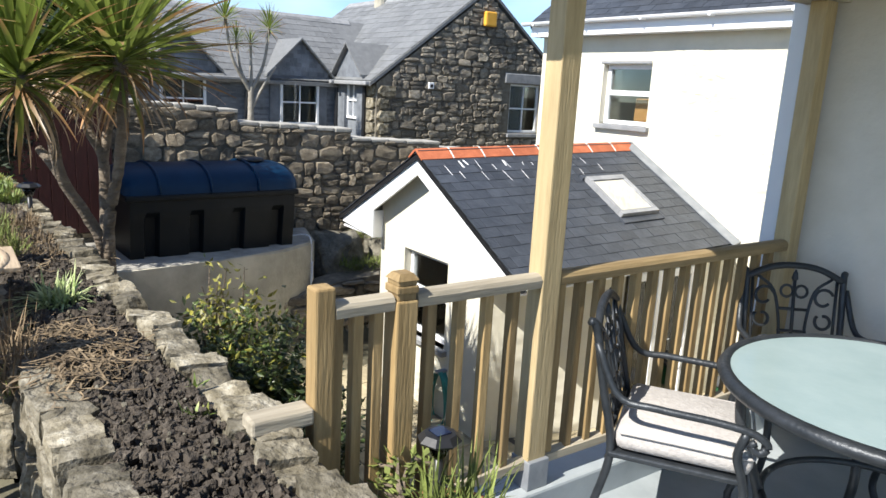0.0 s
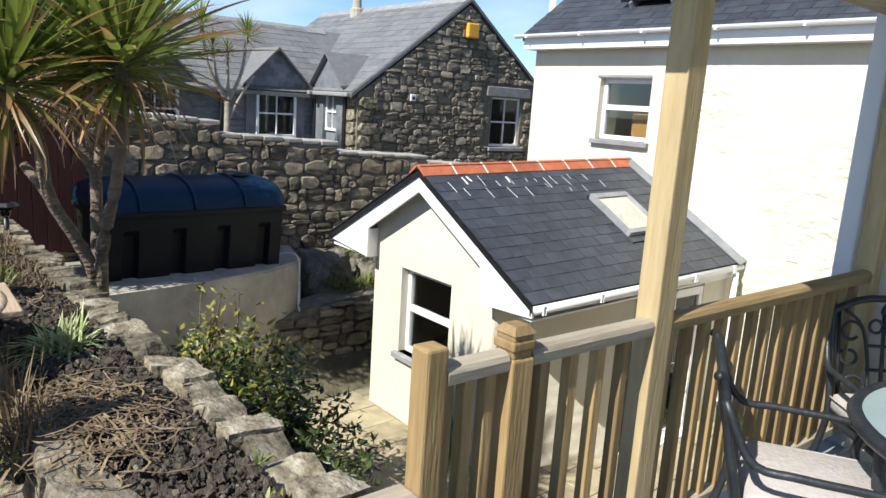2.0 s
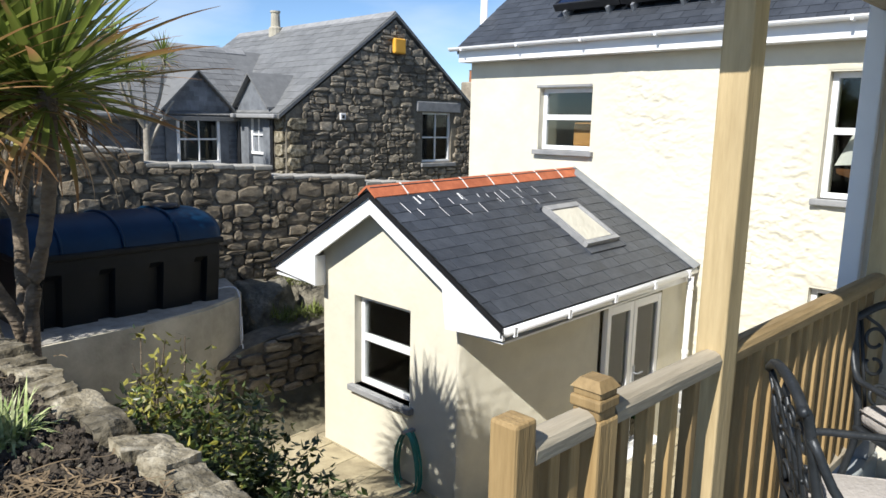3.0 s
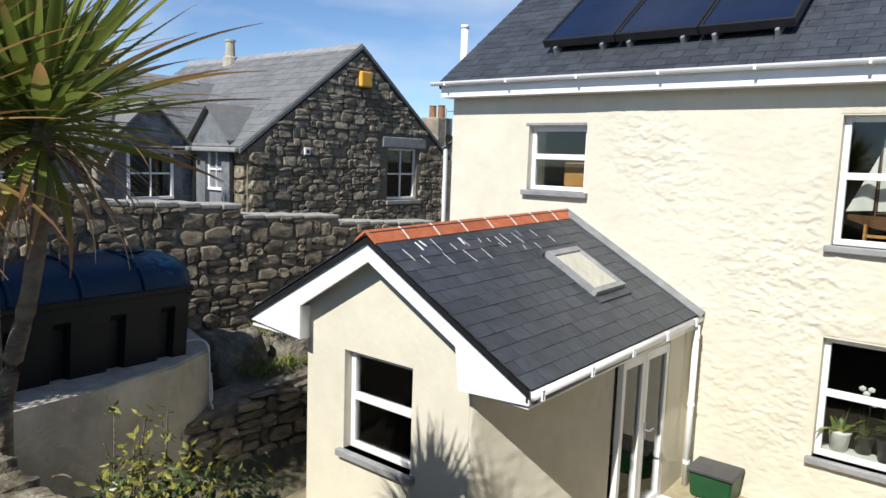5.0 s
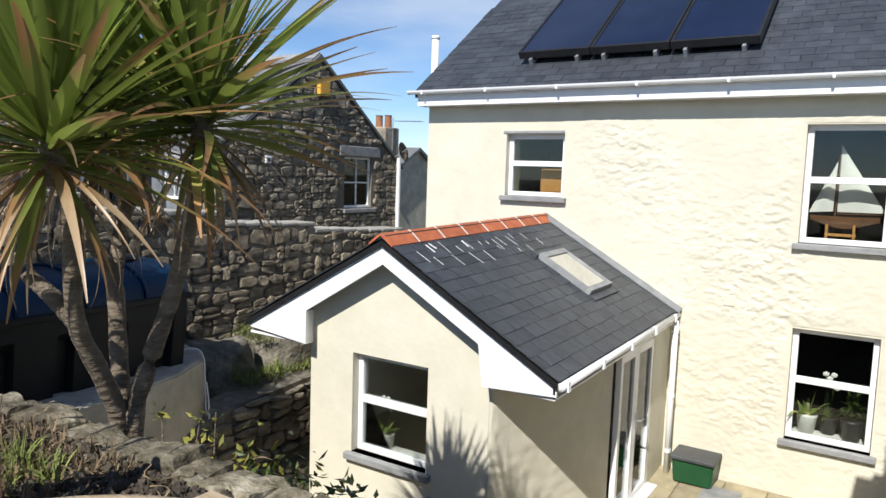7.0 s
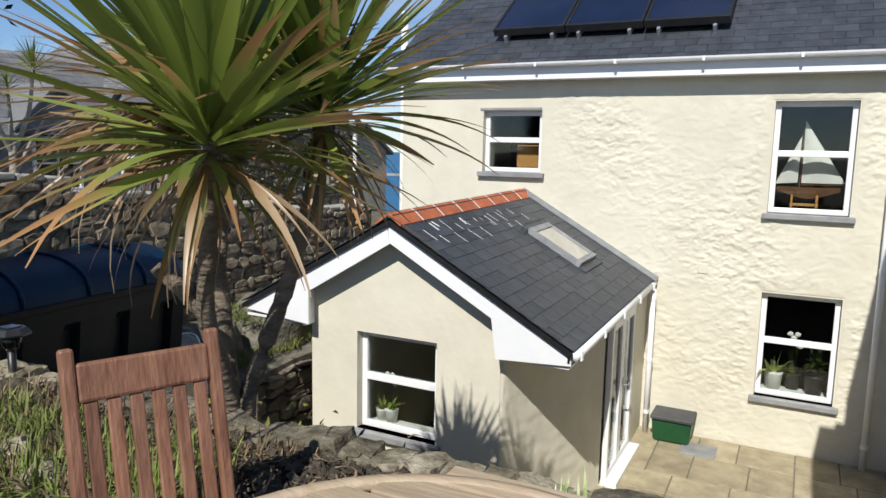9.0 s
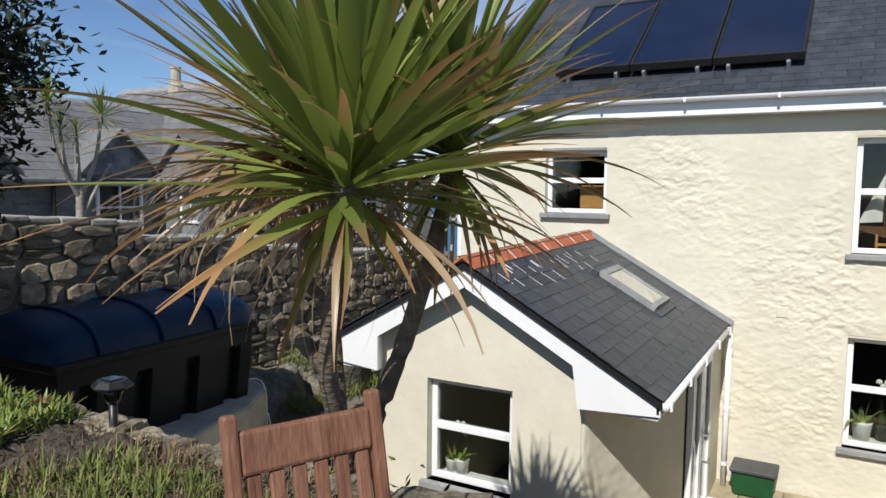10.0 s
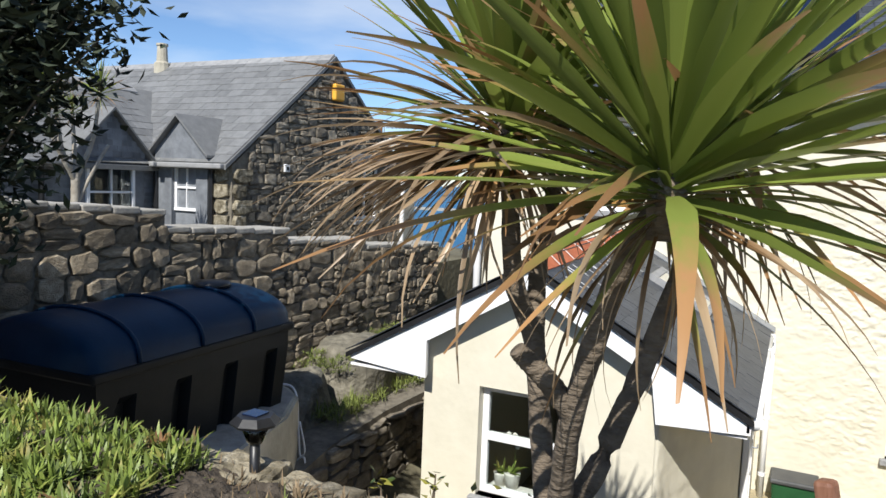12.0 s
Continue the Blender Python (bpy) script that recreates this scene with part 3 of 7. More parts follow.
    return h, roof


house_ob, house_roof = house()


def window(parent, name, x0, x1, z0, z1, y, rail):
    """A white two-light window set back in its opening: frame, transom, glass panes, and a slate sill outside."""
    w = part(name, box(bmesh.new(), x0 + 0.002, x1 - 0.002, y + 0.09, y + 0.15, z0, z0 + 0.06, 0.006), WHITE, parent, "white plastic window")
    fr = bmesh.new()
    for d in ((x0 + 0.002, x0 + 0.062, y + 0.09, y + 0.15, z0 + 0.06, z1), (x1 - 0.062, x1 - 0.002, y + 0.09, y + 0.15, z0 + 0.06, z1), (x0 + 0.062, x1 - 0.062, y + 0.09, y + 0.15, z1 - 0.06, z1),
              (x0 + 0.062, x1 - 0.062, y + 0.085, y + 0.15, rail - 0.035, rail + 0.035)):
        box(fr, *d, 0.006)
    part("window_frame", fr, WHITE, w)
    for a, b in ((z0 + 0.06, rail - 0.035), (rail + 0.035, z1 - 0.06)):
        p = part("pane", box(bmesh.new(), x0 + 0.062, x1 - 0.062, y + 0.115, y + 0.122, a, b), GLASS, w)
        p.visible_shadow = False
    s = bmesh.new()
    box(s, x0 - 0.05, x1 + 0.06, y - 0.07, y + 0.10, z0 - 0.065, z0, 0.008)
    part("window_sill", s, SILL, w, "grey slate sill")
    return w


window(house_ob, "window", *HOLES[0], HY, 1.74)
window(house_ob, "window", *HOLES[1], HY, 1.63)
window(house_ob, "window", *HOLES[2], HY, -0.56)
# shadow of the wooden lintel above the small upper window, built as a grey strip
b = bmesh.new()
box(b, -6.86, -5.985, HY - 0.012, HY + 0.08, 2.13, 2.165, 0.004)
part("lintel", b, SILL, house_ob)


b = bmesh.new(); box(b, -3.93, -3.81, HY - 0.03, HY - 0.006, 0.18, 0.30, 0.006)
tagged(part("wall_vent", b, RENDER), "small square vent cover painted like the wall", "vent")


def slates(roof, corner, along, up, n_u, n_v, w, h, mat_p, mat_r, seed, near, name="slate", lift=0.006, surf=None):
    """Courses of slates on a roof slope; the first `near` courses as parts, the rest joined."""
    rnd = random.Random(seed)
    au, uv = Vector(along).normalized(), Vector(up).normalized()
    nn = au.cross(uv).normalized()
    if nn.z < 0:
        nn = -nn
    rot = Matrix((au, uv, nn)).transposed().to_4x4()
    b = bmesh.new()
    box(b, -w / 2 + 0.0025, w / 2 - 0.0025, 0, h * 1.25, 0, 0.007)
    me = mesh_of(name, b, mat_p)
    vs, fs, count = [], [], 0
    for j in range(n_v):
        for i in range(-1 if j % 2 else 0, n_u):
            s = (i + 0.5 + (0.5 if j % 2 else 0)) * w
            a, e = s - w / 2, s + w / 2
            a, e = max(a, 0), min(e, n_u * w)
            if e - a < 0.03:
                continue
            p = Vector(corner) + au * (a + e) / 2 + uv * (j * h) + nn * lift
            if surf:
                p.z = surf(p.x, p.y) + lift
                au2 = Vector((au.x, au.y, (surf(p.x + au.x * 0.1, p.y + au.y * 0.1) - surf(p.x, p.y)) / 0.1)).normalized()
                uv2 = Vector((uv.x, 0, (surf(p.x + uv.x * 0.1, p.y) - surf(p.x, p.y)) / 0.1)).normalized()
                n2 = au2.cross(uv2).normalized()
                rot = Matrix((au2, n2.cross(au2), n2)).transposed().to_4x4()
            m = Matrix.Translation(p) @ rot @ pose(0, 0, 0.004 + rnd.uniform(0, 0.003), 1.6 - 3.2 + rnd.uniform(-0.25, 0.25), rnd.uniform(-0.3, 0.3), rnd.uniform(-0.5, 0.5)) @ Matrix.Diagonal(((e - a) / w, 1, 1, 1))
            if j < near and count < 300:
                piece(name, me, roof, m)
                count += 1
            else:
                k = len(vs)
                vs += [tuple(m @ v.co) for v in me.vertices]
                fs += [[k + q for q in f.vertices] for f in me.polygons]
    if vs:
        r = bpy.data.meshes.new(name + "_rest")
        r.from_pydata(vs, [], fs)
        r.materials.append(mat_r)
        ob = new(name + "_rest", r)
        ob.parent = roof
        tagged(ob, kind="stuff")


# ---- the porch ----
PY = 5.32
PW = (-6.67, -5.785, -1.185, -0.19)
RIDGE_X = -6.19


def roof_z(x, y):
    k = (y - 5.1) / 3.48
    r = 0.965 + 0.085 * k
    if x <= RIDGE_X:
        e = 0.0 + 0.05 * k
        return r + (e - r) * (RIDGE_X - x) / (RIDGE_X + 7.93)
    e = -0.012 + 0.075 * k
    return r + (e - r) * (x - RIDGE_X) / (-4.45 - RIDGE_X)


def porch():
    p = thing("porch", "small cream gabled porch with a dark slate roof and white bargeboards", "porch")
    bm = bmesh.new()
    xL, xR = -7.22, -5.14
    slab_with_holes(bm, xL, xR, -2.3, -0.10, [PW], lambda a, b, c, d: box(bm, a, b, PY, PY + 0.3, c, d))
    prism(bm, [(xL, -0.10), (xR, -0.10), (xR, 0.30), (RIDGE_X, 0.90), (xL, 0.30)], "y", PY, PY + 0.3)
    part("wall", bm, RENDER, p)
    bm = bmesh.new()
    prism(bm, [(xL, PY + 0.3), (xL + 0.3, PY + 0.3), (xL + 0.3, HY - 0.005), (xL, HY - 0.005)], "z", -2.3, 0.22)
    part("side_wall", bm, RENDER, p)
    # splayed wall between the gable and the glass door
    sk = bmesh.new()
    nu, nz = 60, 60
    ends = curve_pts([(-5.16, PY, 0), (-5.09, PY + 0.04, 0), (-4.90, PY + 0.55, 0), (-4.66, PY + 1.20, 0), (-4.57, PY + 1.48, 0)], nu)
    rows = []
    for j in range(nz + 1):
        z = -2.3 + 2.3 * j / nz
        row = []
        for i, e in enumerate(ends):
            v = noise.fractal(Vector((i * 0.13, 7.7, z * 5.5)), 0.9, 2.1, 4)
            amp = 0.016 * math.sin(math.pi * i / nu)
            row.append(sk.verts.new((e.x + amp * abs(v), e.y - amp * abs(v) * 0.5, z)))
        rows.append(row)
    for r0, r1 in zip(rows, rows[1:]):
        for i in range(nu):
            sk.faces.new((r0[i], r0[i + 1], r1[i + 1], r1[i]))
    part("splayed_wall", sk, RENDER, p, "cream splayed wall with rough render", smooth=True)
    bm = bmesh.new()
    prism(bm, [(-5.20, PY + 0.1), (-5.0, PY + 0.5), (-4.66, PY + 1.46), (-4.60, PY + 1.49), (-4.60, PY + 1.50), (-4.9, PY + 1.50), (-5.35, PY + 0.31)], "z", -2.3, 0.0)
    part("wall_core", bm, RENDER, p)
    bm = bmesh.new()
    box(bm, -4.72, -4.50, 7.94, HY - 0.004, -2.3, 0.0)
    box(bm, -4.72, -4.52, PY + 1.48, 8.30, -0.16, -0.09)
    box(bm, -4.72, -4.50, PY + 1.48, 8.30, -2.3, -1.93)
    part("door_wall", bm, RENDER, p)
    # the porch floor has its indoor shade in its colour
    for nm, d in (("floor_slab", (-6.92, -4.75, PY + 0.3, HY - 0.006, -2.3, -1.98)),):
        b = bmesh.new(); box(b, *d); part(nm, b, ROOM_SHADE, p)
    # roof
    b = bmesh.new()
    ys = (5.10, HY - 0.006)
    quad = lambda x0, x1, dz: [[(x, y, roof_z(x, y) + dz) for x in (x0, x1)] for y in ys]
    for x0, x1 in ((-7.95, RIDGE_X), (RIDGE_X, -4.43)):
        top = [[b.verts.new(c) for c in row] for row in quad(x0, x1, -0.012)]
        bot = [[b.verts.new(c) for c in row] for row in quad(x0, x1, -0.06)]
        for q in ((top[0][0], top[0][1], top[1][1], top[1][0]), (bot[0][0], bot[1][0], bot[1][1], bot[0][1]), (top[0][0], bot[0][0], bot[0][1], top[0][1]), (top[1][0], top[1][1], bot[1][1], bot[1][0]),
                  (top[0][0], top[1][0], bot[1][0], bot[0][0]), (top[0][1], bot[0][1], bot[1][1], top[1][1])):
            b.faces.new(q)
    roof = part("roof", b, BLACK, p)
    for sx in (-1, 1):
        b = bmesh.new()
        if sx < 0:
            o = [(-7.91, -0.025), (RIDGE_X, 0.948), (RIDGE_X, 0.735), (-7.12, 0.19), (-7.12, -0.145), (-7.91, -0.078)]
        else:
            o = [(RIDGE_X, 0.948), (-4.45, -0.03), (-4.45, -0.15), (-5.12, -0.19), (-5.17, 0.165), (RIDGE_X, 0.735)]
        prism(b, o, "y", 5.13, 5.16)
        part("bargeboard", b, WHITE, p, "white bargeboard with a boxed end")
        b = bmesh.new()
        if sx < 0:
            box(b, -7.93, -7.22, 5.16, HY - 0.01, -0.15, -0.125)
            box(b, -7.21, -7.185, 5.16, PY - 0.002, -0.17, 0.165)
        else:
            prism(b, [(-5.12, 5.16), (-4.47, 5.16), (-4.47, HY - 0.01), (-4.92, HY - 0.01), (-4.92, 6.0), (-5.12, 6.0)], "z", -0.19, -0.173)
            for v in b.verts:
                v.co.z += 0.022 * (v.co.y - 5.16)
        part("soffit", b, WHITE, p)
    bm_f = bmesh.new()
    tl, br = (-4.455, 5.12, roof_z(-4.45, 5.12)), (-4.455, HY - 0.03, roof_z(-4.45, HY))
    tube(bm_f, [(-4.425, 5.12, tl[2] - 0.055), (-4.425, HY - 0.03, br[2] - 0.055)], 0.038, 12)
    part("gutter", bm_f, WHITE, p, "white plastic gutter", smooth=True)
    b = bmesh.new()
    vs = [b.verts.new(c) for c in ((-4.46, 5.13, tl[2] - 0.02), (-4.46, HY - 0.01, br[2] - 0.02), (-4.46, HY - 0.01, br[2] - 0.16), (-4.46, 5.13, tl[2] - 0.12), (-4.48, 5.13, tl[2] - 0.02), (-4.48, HY - 0.01, br[2] - 0.02), (-4.48, HY - 0.01, br[2] - 0.16), (-4.48, 5.13, tl[2] - 0.12))]
    for q in ((0, 1, 2, 3), (4, 7, 6, 5), (0, 4, 5, 1), (3, 2, 6, 7), (0, 3, 7, 4), (1, 5, 6, 2)):
        b.faces.new([vs[i] for i in q])
    part("fascia", b, WHITE, p)
    for k in range(5):
        y = 5.2 + k * 0.78
        z = tl[2] + (br[2] - tl[2]) * (y - 5.12) / 3.43
        b = bmesh.new(); box(b, -4.38, -4.455, y, y + 0.035, z - 0.10, z - 0.02, 0.004)
        part("gutter_clip", b, WHITE, p)
    # ridge tiles with pale bedding between
    for k in range(8):
        y0 = 5.09 + k * 0.4365
        b = bmesh.new()
        z0, z1 = roof_z(RIDGE_X, y0), roof_z(RIDGE_X, y0 + 0.42)
        prof = [(-0.135, -0.062), (-0.045, 0.012), (0.0, 0.036), (0.045, 0.012), (0.135, -0.066), (0.128, -0.08), (0.0, 0.015), (-0.128, -0.076)]
        lo = [b.verts.new((RIDGE_X + q, y0, z0 + r + 0.018)) for q, r in prof]
        hi = [b.verts.new((RIDGE_X + q, y0 + 0.418, z1 + r + 0.018)) for q, r in prof]
        b.faces.new(lo), b.faces.new(hi[::-1])
        for i in range(8):
            b.faces.new((lo[i], hi[i], hi[(i + 1) % 8], lo[(i + 1) % 8]))
        part("ridge_tile", b, TERRA, roof, "orange clay ridge tile" if k == 0 else "")
        if k:
            b = bmesh.new()
            z0 = roof_z(RIDGE_X, y0)
            lo = [b.verts.new((RIDGE_X + q * 1.01, y0 - 0.0185, z0 + r + 0.021)) for q, r in prof]
            hi = [b.verts.new((RIDGE_X + q * 1.01, y0 - 0.0005, z0 + r + 0.021)) for q, r in prof]
            b.faces.new(lo), b.faces.new(hi[::-1])
            for i in range(8):
                b.faces.new((lo[i], hi[i], hi[(i + 1) % 8], lo[(i + 1) % 8]))
            part("mortar_joint", b, LIME, roof)
    # lead flashing against the house
    b = bmesh.new()
    for x0, x1 in ((-7.95, RIDGE_X), (RIDGE_X, -4.38)):
        q = [(x0, HY - 0.16, roof_z(x0, HY) + 0.022), (x1, HY - 0.16, roof_z(x1, HY) + 0.022), (x1, HY - 0.01, roof_z(x1, HY) + 0.05), (x0, HY - 0.01, roof_z(x0, HY) + 0.05)]
        lo = [b.verts.new(c) for c in q]
        up = [b.verts.new((c[0], c[1], c[2] + 0.012)) for c in q]
        b.faces.new(lo), b.faces.new(up[::-1])
        for i in range(4):
            b.faces.new((lo[i], up[i], up[(i + 1) % 4], lo[(i + 1) % 4]))
    part("flashing", b, LEAD, p, "grey lead flashing")
    return p, roof


porch_ob, porch_roof = porch()
window(porch_ob, "window", *PW, PY, -0.66)
b = bmesh.new()
box(b, -6.40, -6.14, PY + 0.075, PY + 0.10, PW[3] - 0.05, PW[3] - 0.028, 0.004)
part("vent", b, WHITE, porch_ob, "white trickle vent")


def glass_door():
    d = thing("door_1", "white glazed double door at the side of the porch", "door", kind="structure")
    x = -4.53
    for y0, y1 in ((6.84, 7.345), (7.355, 7.93)):
        b = bmesh.new()
        for q in ((y0, y0 + 0.07, -1.93, -0.17), (y1 - 0.07, y1, -1.93, -0.17), (y0 + 0.07, y1 - 0.07, -1.93, -1.80), (y0 + 0.07, y1 - 0.07, -0.26, -0.17)):
            box(b, x - 0.03, x + 0.03, q[0], q[1], q[2], q[3], 0.006)
        leaf = part("door_leaf", b, WHITE, d)
        pn = part("pane", box(bmesh.new(), x - 0.004, x + 0.004, y0 + 0.07, y1 - 0.07, -1.80, -0.26), GLASS, leaf)
        pn.visible_shadow = False
    b = bmesh.new()
    tube(b, curve_pts([(x + 0.03, 7.41, -0.98), (x + 0.08, 7.41, -0.98), (x + 0.085, 7.47, -0.98), (x + 0.085, 7.51, -0.98)], 10), 0.009, 8)
    box(b, x + 0.03, x + 0.04, 7.39, 7.43, -1.08, -0.9, 0.003)
    part("door_handle", b, LEAD, d, "steel lever handle")
    b = bmesh.new(); box(b, -4.52, -4.38, 6.8, 8.0, -2.0, -1.875, 0.008)
    part("threshold", b, WHITE, d)


glass_door()


def downpipe(x, y, z0, z1, label):
    b = bmesh.new()
    tube(b, [(x, y, z0), (x, y, z1)], 0.034, 12)
    d = tagged(part("downpipe", b, WHITE, None, smooth=True), label, "pipe")
    for z in (z0 + 0.25, (z0 + z1) / 2, z1 - 0.15):
        c = bmesh.new(); tube(c, [(x, y, z), (x, y, z + 0.04)], 0.041, 12)
        part("bracket", c, WHITE, d)
    return d


downpipe(-4.40, 8.40, -1.87, -0.04, "white plastic downpipe at the porch corner")
downpipe(-2.03, HY - 0.10, -1.87, 2.62, "white plastic downpipe on the house wall")

# ---- the building on the deck side ----
bm = bmesh.new()
box(bm, -1.76, 3.4, 4.58, 4.9, -2.3, 2.9)
tagged(part("wall_deck", bm, GREYWALL), "pale rendered wall beside the deck", "wall", kind="structure")
bm = bmesh.new()
box(bm, -1.76, -1.3, 4.9, HY - 0.01, -2.3, 2.9)
tagged(part("wall_side", bm, GREYWALL), "pale rendered side wall above the patio", "wall", kind="structure")
bm = bmesh.new()
box(bm, -1.845, -1.755, 4.535, 4.577, -2.0, 2.6, 0.008)
tagged(part("trim_corner_board", bm, WHITE), "broad white corner board at the wall end", "corner board", kind="structure")


# ---- veranda rail, posts and roof edge ----
def bal_x(y):
    return -1.655 + 0.005 * (y - 2.55)


def veranda():
    v = thing("veranda_frame", "pale timber veranda posts carrying a dark timber beam", "veranda")
    for y, w in ((2.75, 0.098), (4.467, 0.10)):
        b = bmesh.new(); box(b, bal_x(y) - w / 2, bal_x(y) + w / 2 - 0.012, y - w / 2, y + w / 2, 0.085, 2.17, 0.006)
        p = part("post", b, WOOD, v, "square pale treated timber post")
        s = bmesh.new(); box(s, bal_x(y) - w / 2 - 0.006, bal_x(y) + w / 2 + 0.006, y - w / 2 - 0.006, y + w / 2 + 0.006, 0.086, 0.21, 0.004)
        part("metal_shoe", s, LEAD, p, "grey metal post shoe")
    b = bmesh.new(); box(b, -1.79, -1.57, 2.3, 4.575, 2.17, 2.36, 0.008)
    part("beam", b, WOODR, v, "timber roof beam")
    for k in range(5):
        y = 2.4 + k * 0.44
        b = bmesh.new(); box(b, -1.95, 3.4, y, y + 0.05, 2.36, 2.48, 0.004)
        part("rafter", b, WOODR, v)
    b = bmesh.new(); box(b, -2.0, 3.5, 2.3, 4.575, 2.485, 2.53)
    part("roof", b, WOODR, v)
    return v


veranda()


def railing():
    r = thing("balustrade", "treated timber balustrade with square balusters and carved newel posts", "railing")
    zt = 0.98

    def newel(y, top, w=0.075, cap=False):
        b = bmesh.new()
        x = bal_x(y)
        box(b, x - w / 2, x + w / 2, y - w / 2, y + w / 2, -0.45 if not cap else 0.08, top - (0.09 if cap else 0.0), 0.008)
        n = part("newel_post", b, WOODB, r)
        if cap:
            c = bmesh.new()
            for z, k in ((top - 0.085, 0.86), (top - 0.06, 1.0), (top - 0.035, 0.88)):
                box(c, x - w / 2 * k, x + w / 2 * k, y - w / 2 * k, y + w / 2 * k, z - 0.008, z + 0.02, 0.006)
            m = w / 2 * 0.98
            vs = [c.verts.new((x + sx * m, y + sy * m, top - 0.022)) for sx, sy in ((-1, -1), (1, -1), (1, 1), (-1, 1))]
            t = [c.verts.new((x + sx * m * 0.62, y + sy * m * 0.62, top)) for sx, sy in ((-1, -1), (1, -1), (1, 1), (-1, 1))]
            c.faces.new(vs[::-1]), c.faces.new(t)
            for i in range(4):
                c.faces.new((vs[i], vs[(i + 1) % 4], t[(i + 1) % 4], t[i]))
            part("cap", c, WOODB, n, "grooved newel cap")
        return n

    newel(1.80, 1.04, 0.07)
    newel(2.095, 1.055, 0.085, True)
    b = bmesh.new()
    box(b, bal_x(1.5) - 0.045, bal_x(1.5) + 0.045, 1.56, 1.765, 0.60, 0.655, 0.01)
    part("rail_stub", b, WOODR, r, "short timber rail end on the bed wall")

    def hand(y0, y1):
        b = bmesh.new()
        prof = [(-0.033, -0.045), (0.033, -0.045), (0.036, -0.015), (0.028, 0.0), (0.012, 0.008), (-0.012, 0.008), (-0.028, 0.0), (-0.036, -0.015)]
        lo, hi = [b.verts.new((bal_x(y0) + p, y0, zt + q)) for p, q in prof], [b.verts.new((bal_x(y1) + p, y1, zt + q)) for p, q in prof]
        b.faces.new(lo), b.faces.new(hi[::-1])
        for i in range(8):
            b.faces.new((lo[i], hi[i], hi[(i + 1) % 8], lo[(i + 1) % 8]))
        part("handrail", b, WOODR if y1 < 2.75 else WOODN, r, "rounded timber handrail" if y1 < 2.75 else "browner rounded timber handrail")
        b = bmesh.new()
        prof = [(-0.026, 0.17), (0.026, 0.17), (0.026, 0.205), (0.0, 0.222), (-0.026, 0.205)]
        lo, hi = [b.verts.new((bal_x(y0) + p, y0, q)) for p, q in prof], [b.verts.new((bal_x(y1) + p, y1, q)) for p, q in prof]
        b.faces.new(lo), b.faces.new(hi[::-1])
        for i in range(5):
            b.faces.new((lo[i], hi[i], hi[(i + 1) % 5], lo[(i + 1) % 5]))
        part("bottom_rail", b, WOODR, r)
    hand(1.837, 2.05), hand(2.14, 2.70), hand(2.80, 4.416)
    b = bmesh.new(); box(b, -0.019, 0.019, -0.019, 0.019, 0.20, 0.94, 0.004)
    me = mesh_of("baluster", b, WOODB)
    for y in [1.852, 1.925, 2.0] + [2.212 + 0.126 * k for k in range(4)] + [2.83 + 0.1135 * k for k in range(14)]:
        piece("baluster", me, r, pose(bal_x(y), y, 0, 0, 0, random.uniform(-4, 4)))


railing()


# ---- garden wall ----
GX = -9.38


def wall_top(y):
    for a, b, za, zb in ((-2.0, 4.26, 1.72, 1.235), (4.26, 6.0, 1.09, 0.995), (6.0, 7.64, 0.88, 0.815), (7.64, 9.79, 0.72, 0.625)):
        if y <= b:
            return za + (zb - za) * (y - a) / (b - a)
    return 0.61


def garden_wall():
    bm = bmesh.new()
    prism(bm, [(-2.0, -2.2), (9.79, -2.2), (9.79, 0.59), (7.64, 0.69), (7.64, 0.78), (6.0, 0.845), (6.0, 0.965), (4.26, 1.06), (4.26, 1.205), (-2.0, 1.69)], "x", GX - 0.42, GX + 0.004)
    w = tagged(part("wall_garden", bm, MORTAR), "granite rubble garden wall with a stepped top", "wall", kind="structure")
    for a, b in ((-2.0, 4.27), (4.27, 6.01), (6.01, 7.65), (7.65, 9.80)):
        c = bmesh.new()
        n = max(3, int((b - a) / 0.28))
        rnd = random.Random(int(a * 10) + 50)
        for k in range(n):
            y0, y1 = a + (b - a) * k / n, a + (b - a) * (k + 1) / n
            z = wall_top((y0 + y1) / 2)
            box(c, GX - 0.44, GX + 0.03 + rnd.uniform(-0.02, 0.02), y0 + 0.006, y1 - 0.004, z - 0.05, z + rnd.uniform(-0.006, 0.016), 0.014)
        part("coping", c, CAPSTONE, w, "pale weathered mortar coping")
    spots = rubble(0.6, 9.76, lambda u: -1.15 if u > 4.5 else -0.5, lambda u: wall_top(u) - 0.05, 5, 0.25)
    lay_stones(w, spots, lambda u, z: pose(GX - 0.02, u, z), STONE, STONE_J, lambda s: (s[0] - 5.2) ** 2 + (s[1] - 0.4) ** 2, 11)
    return w


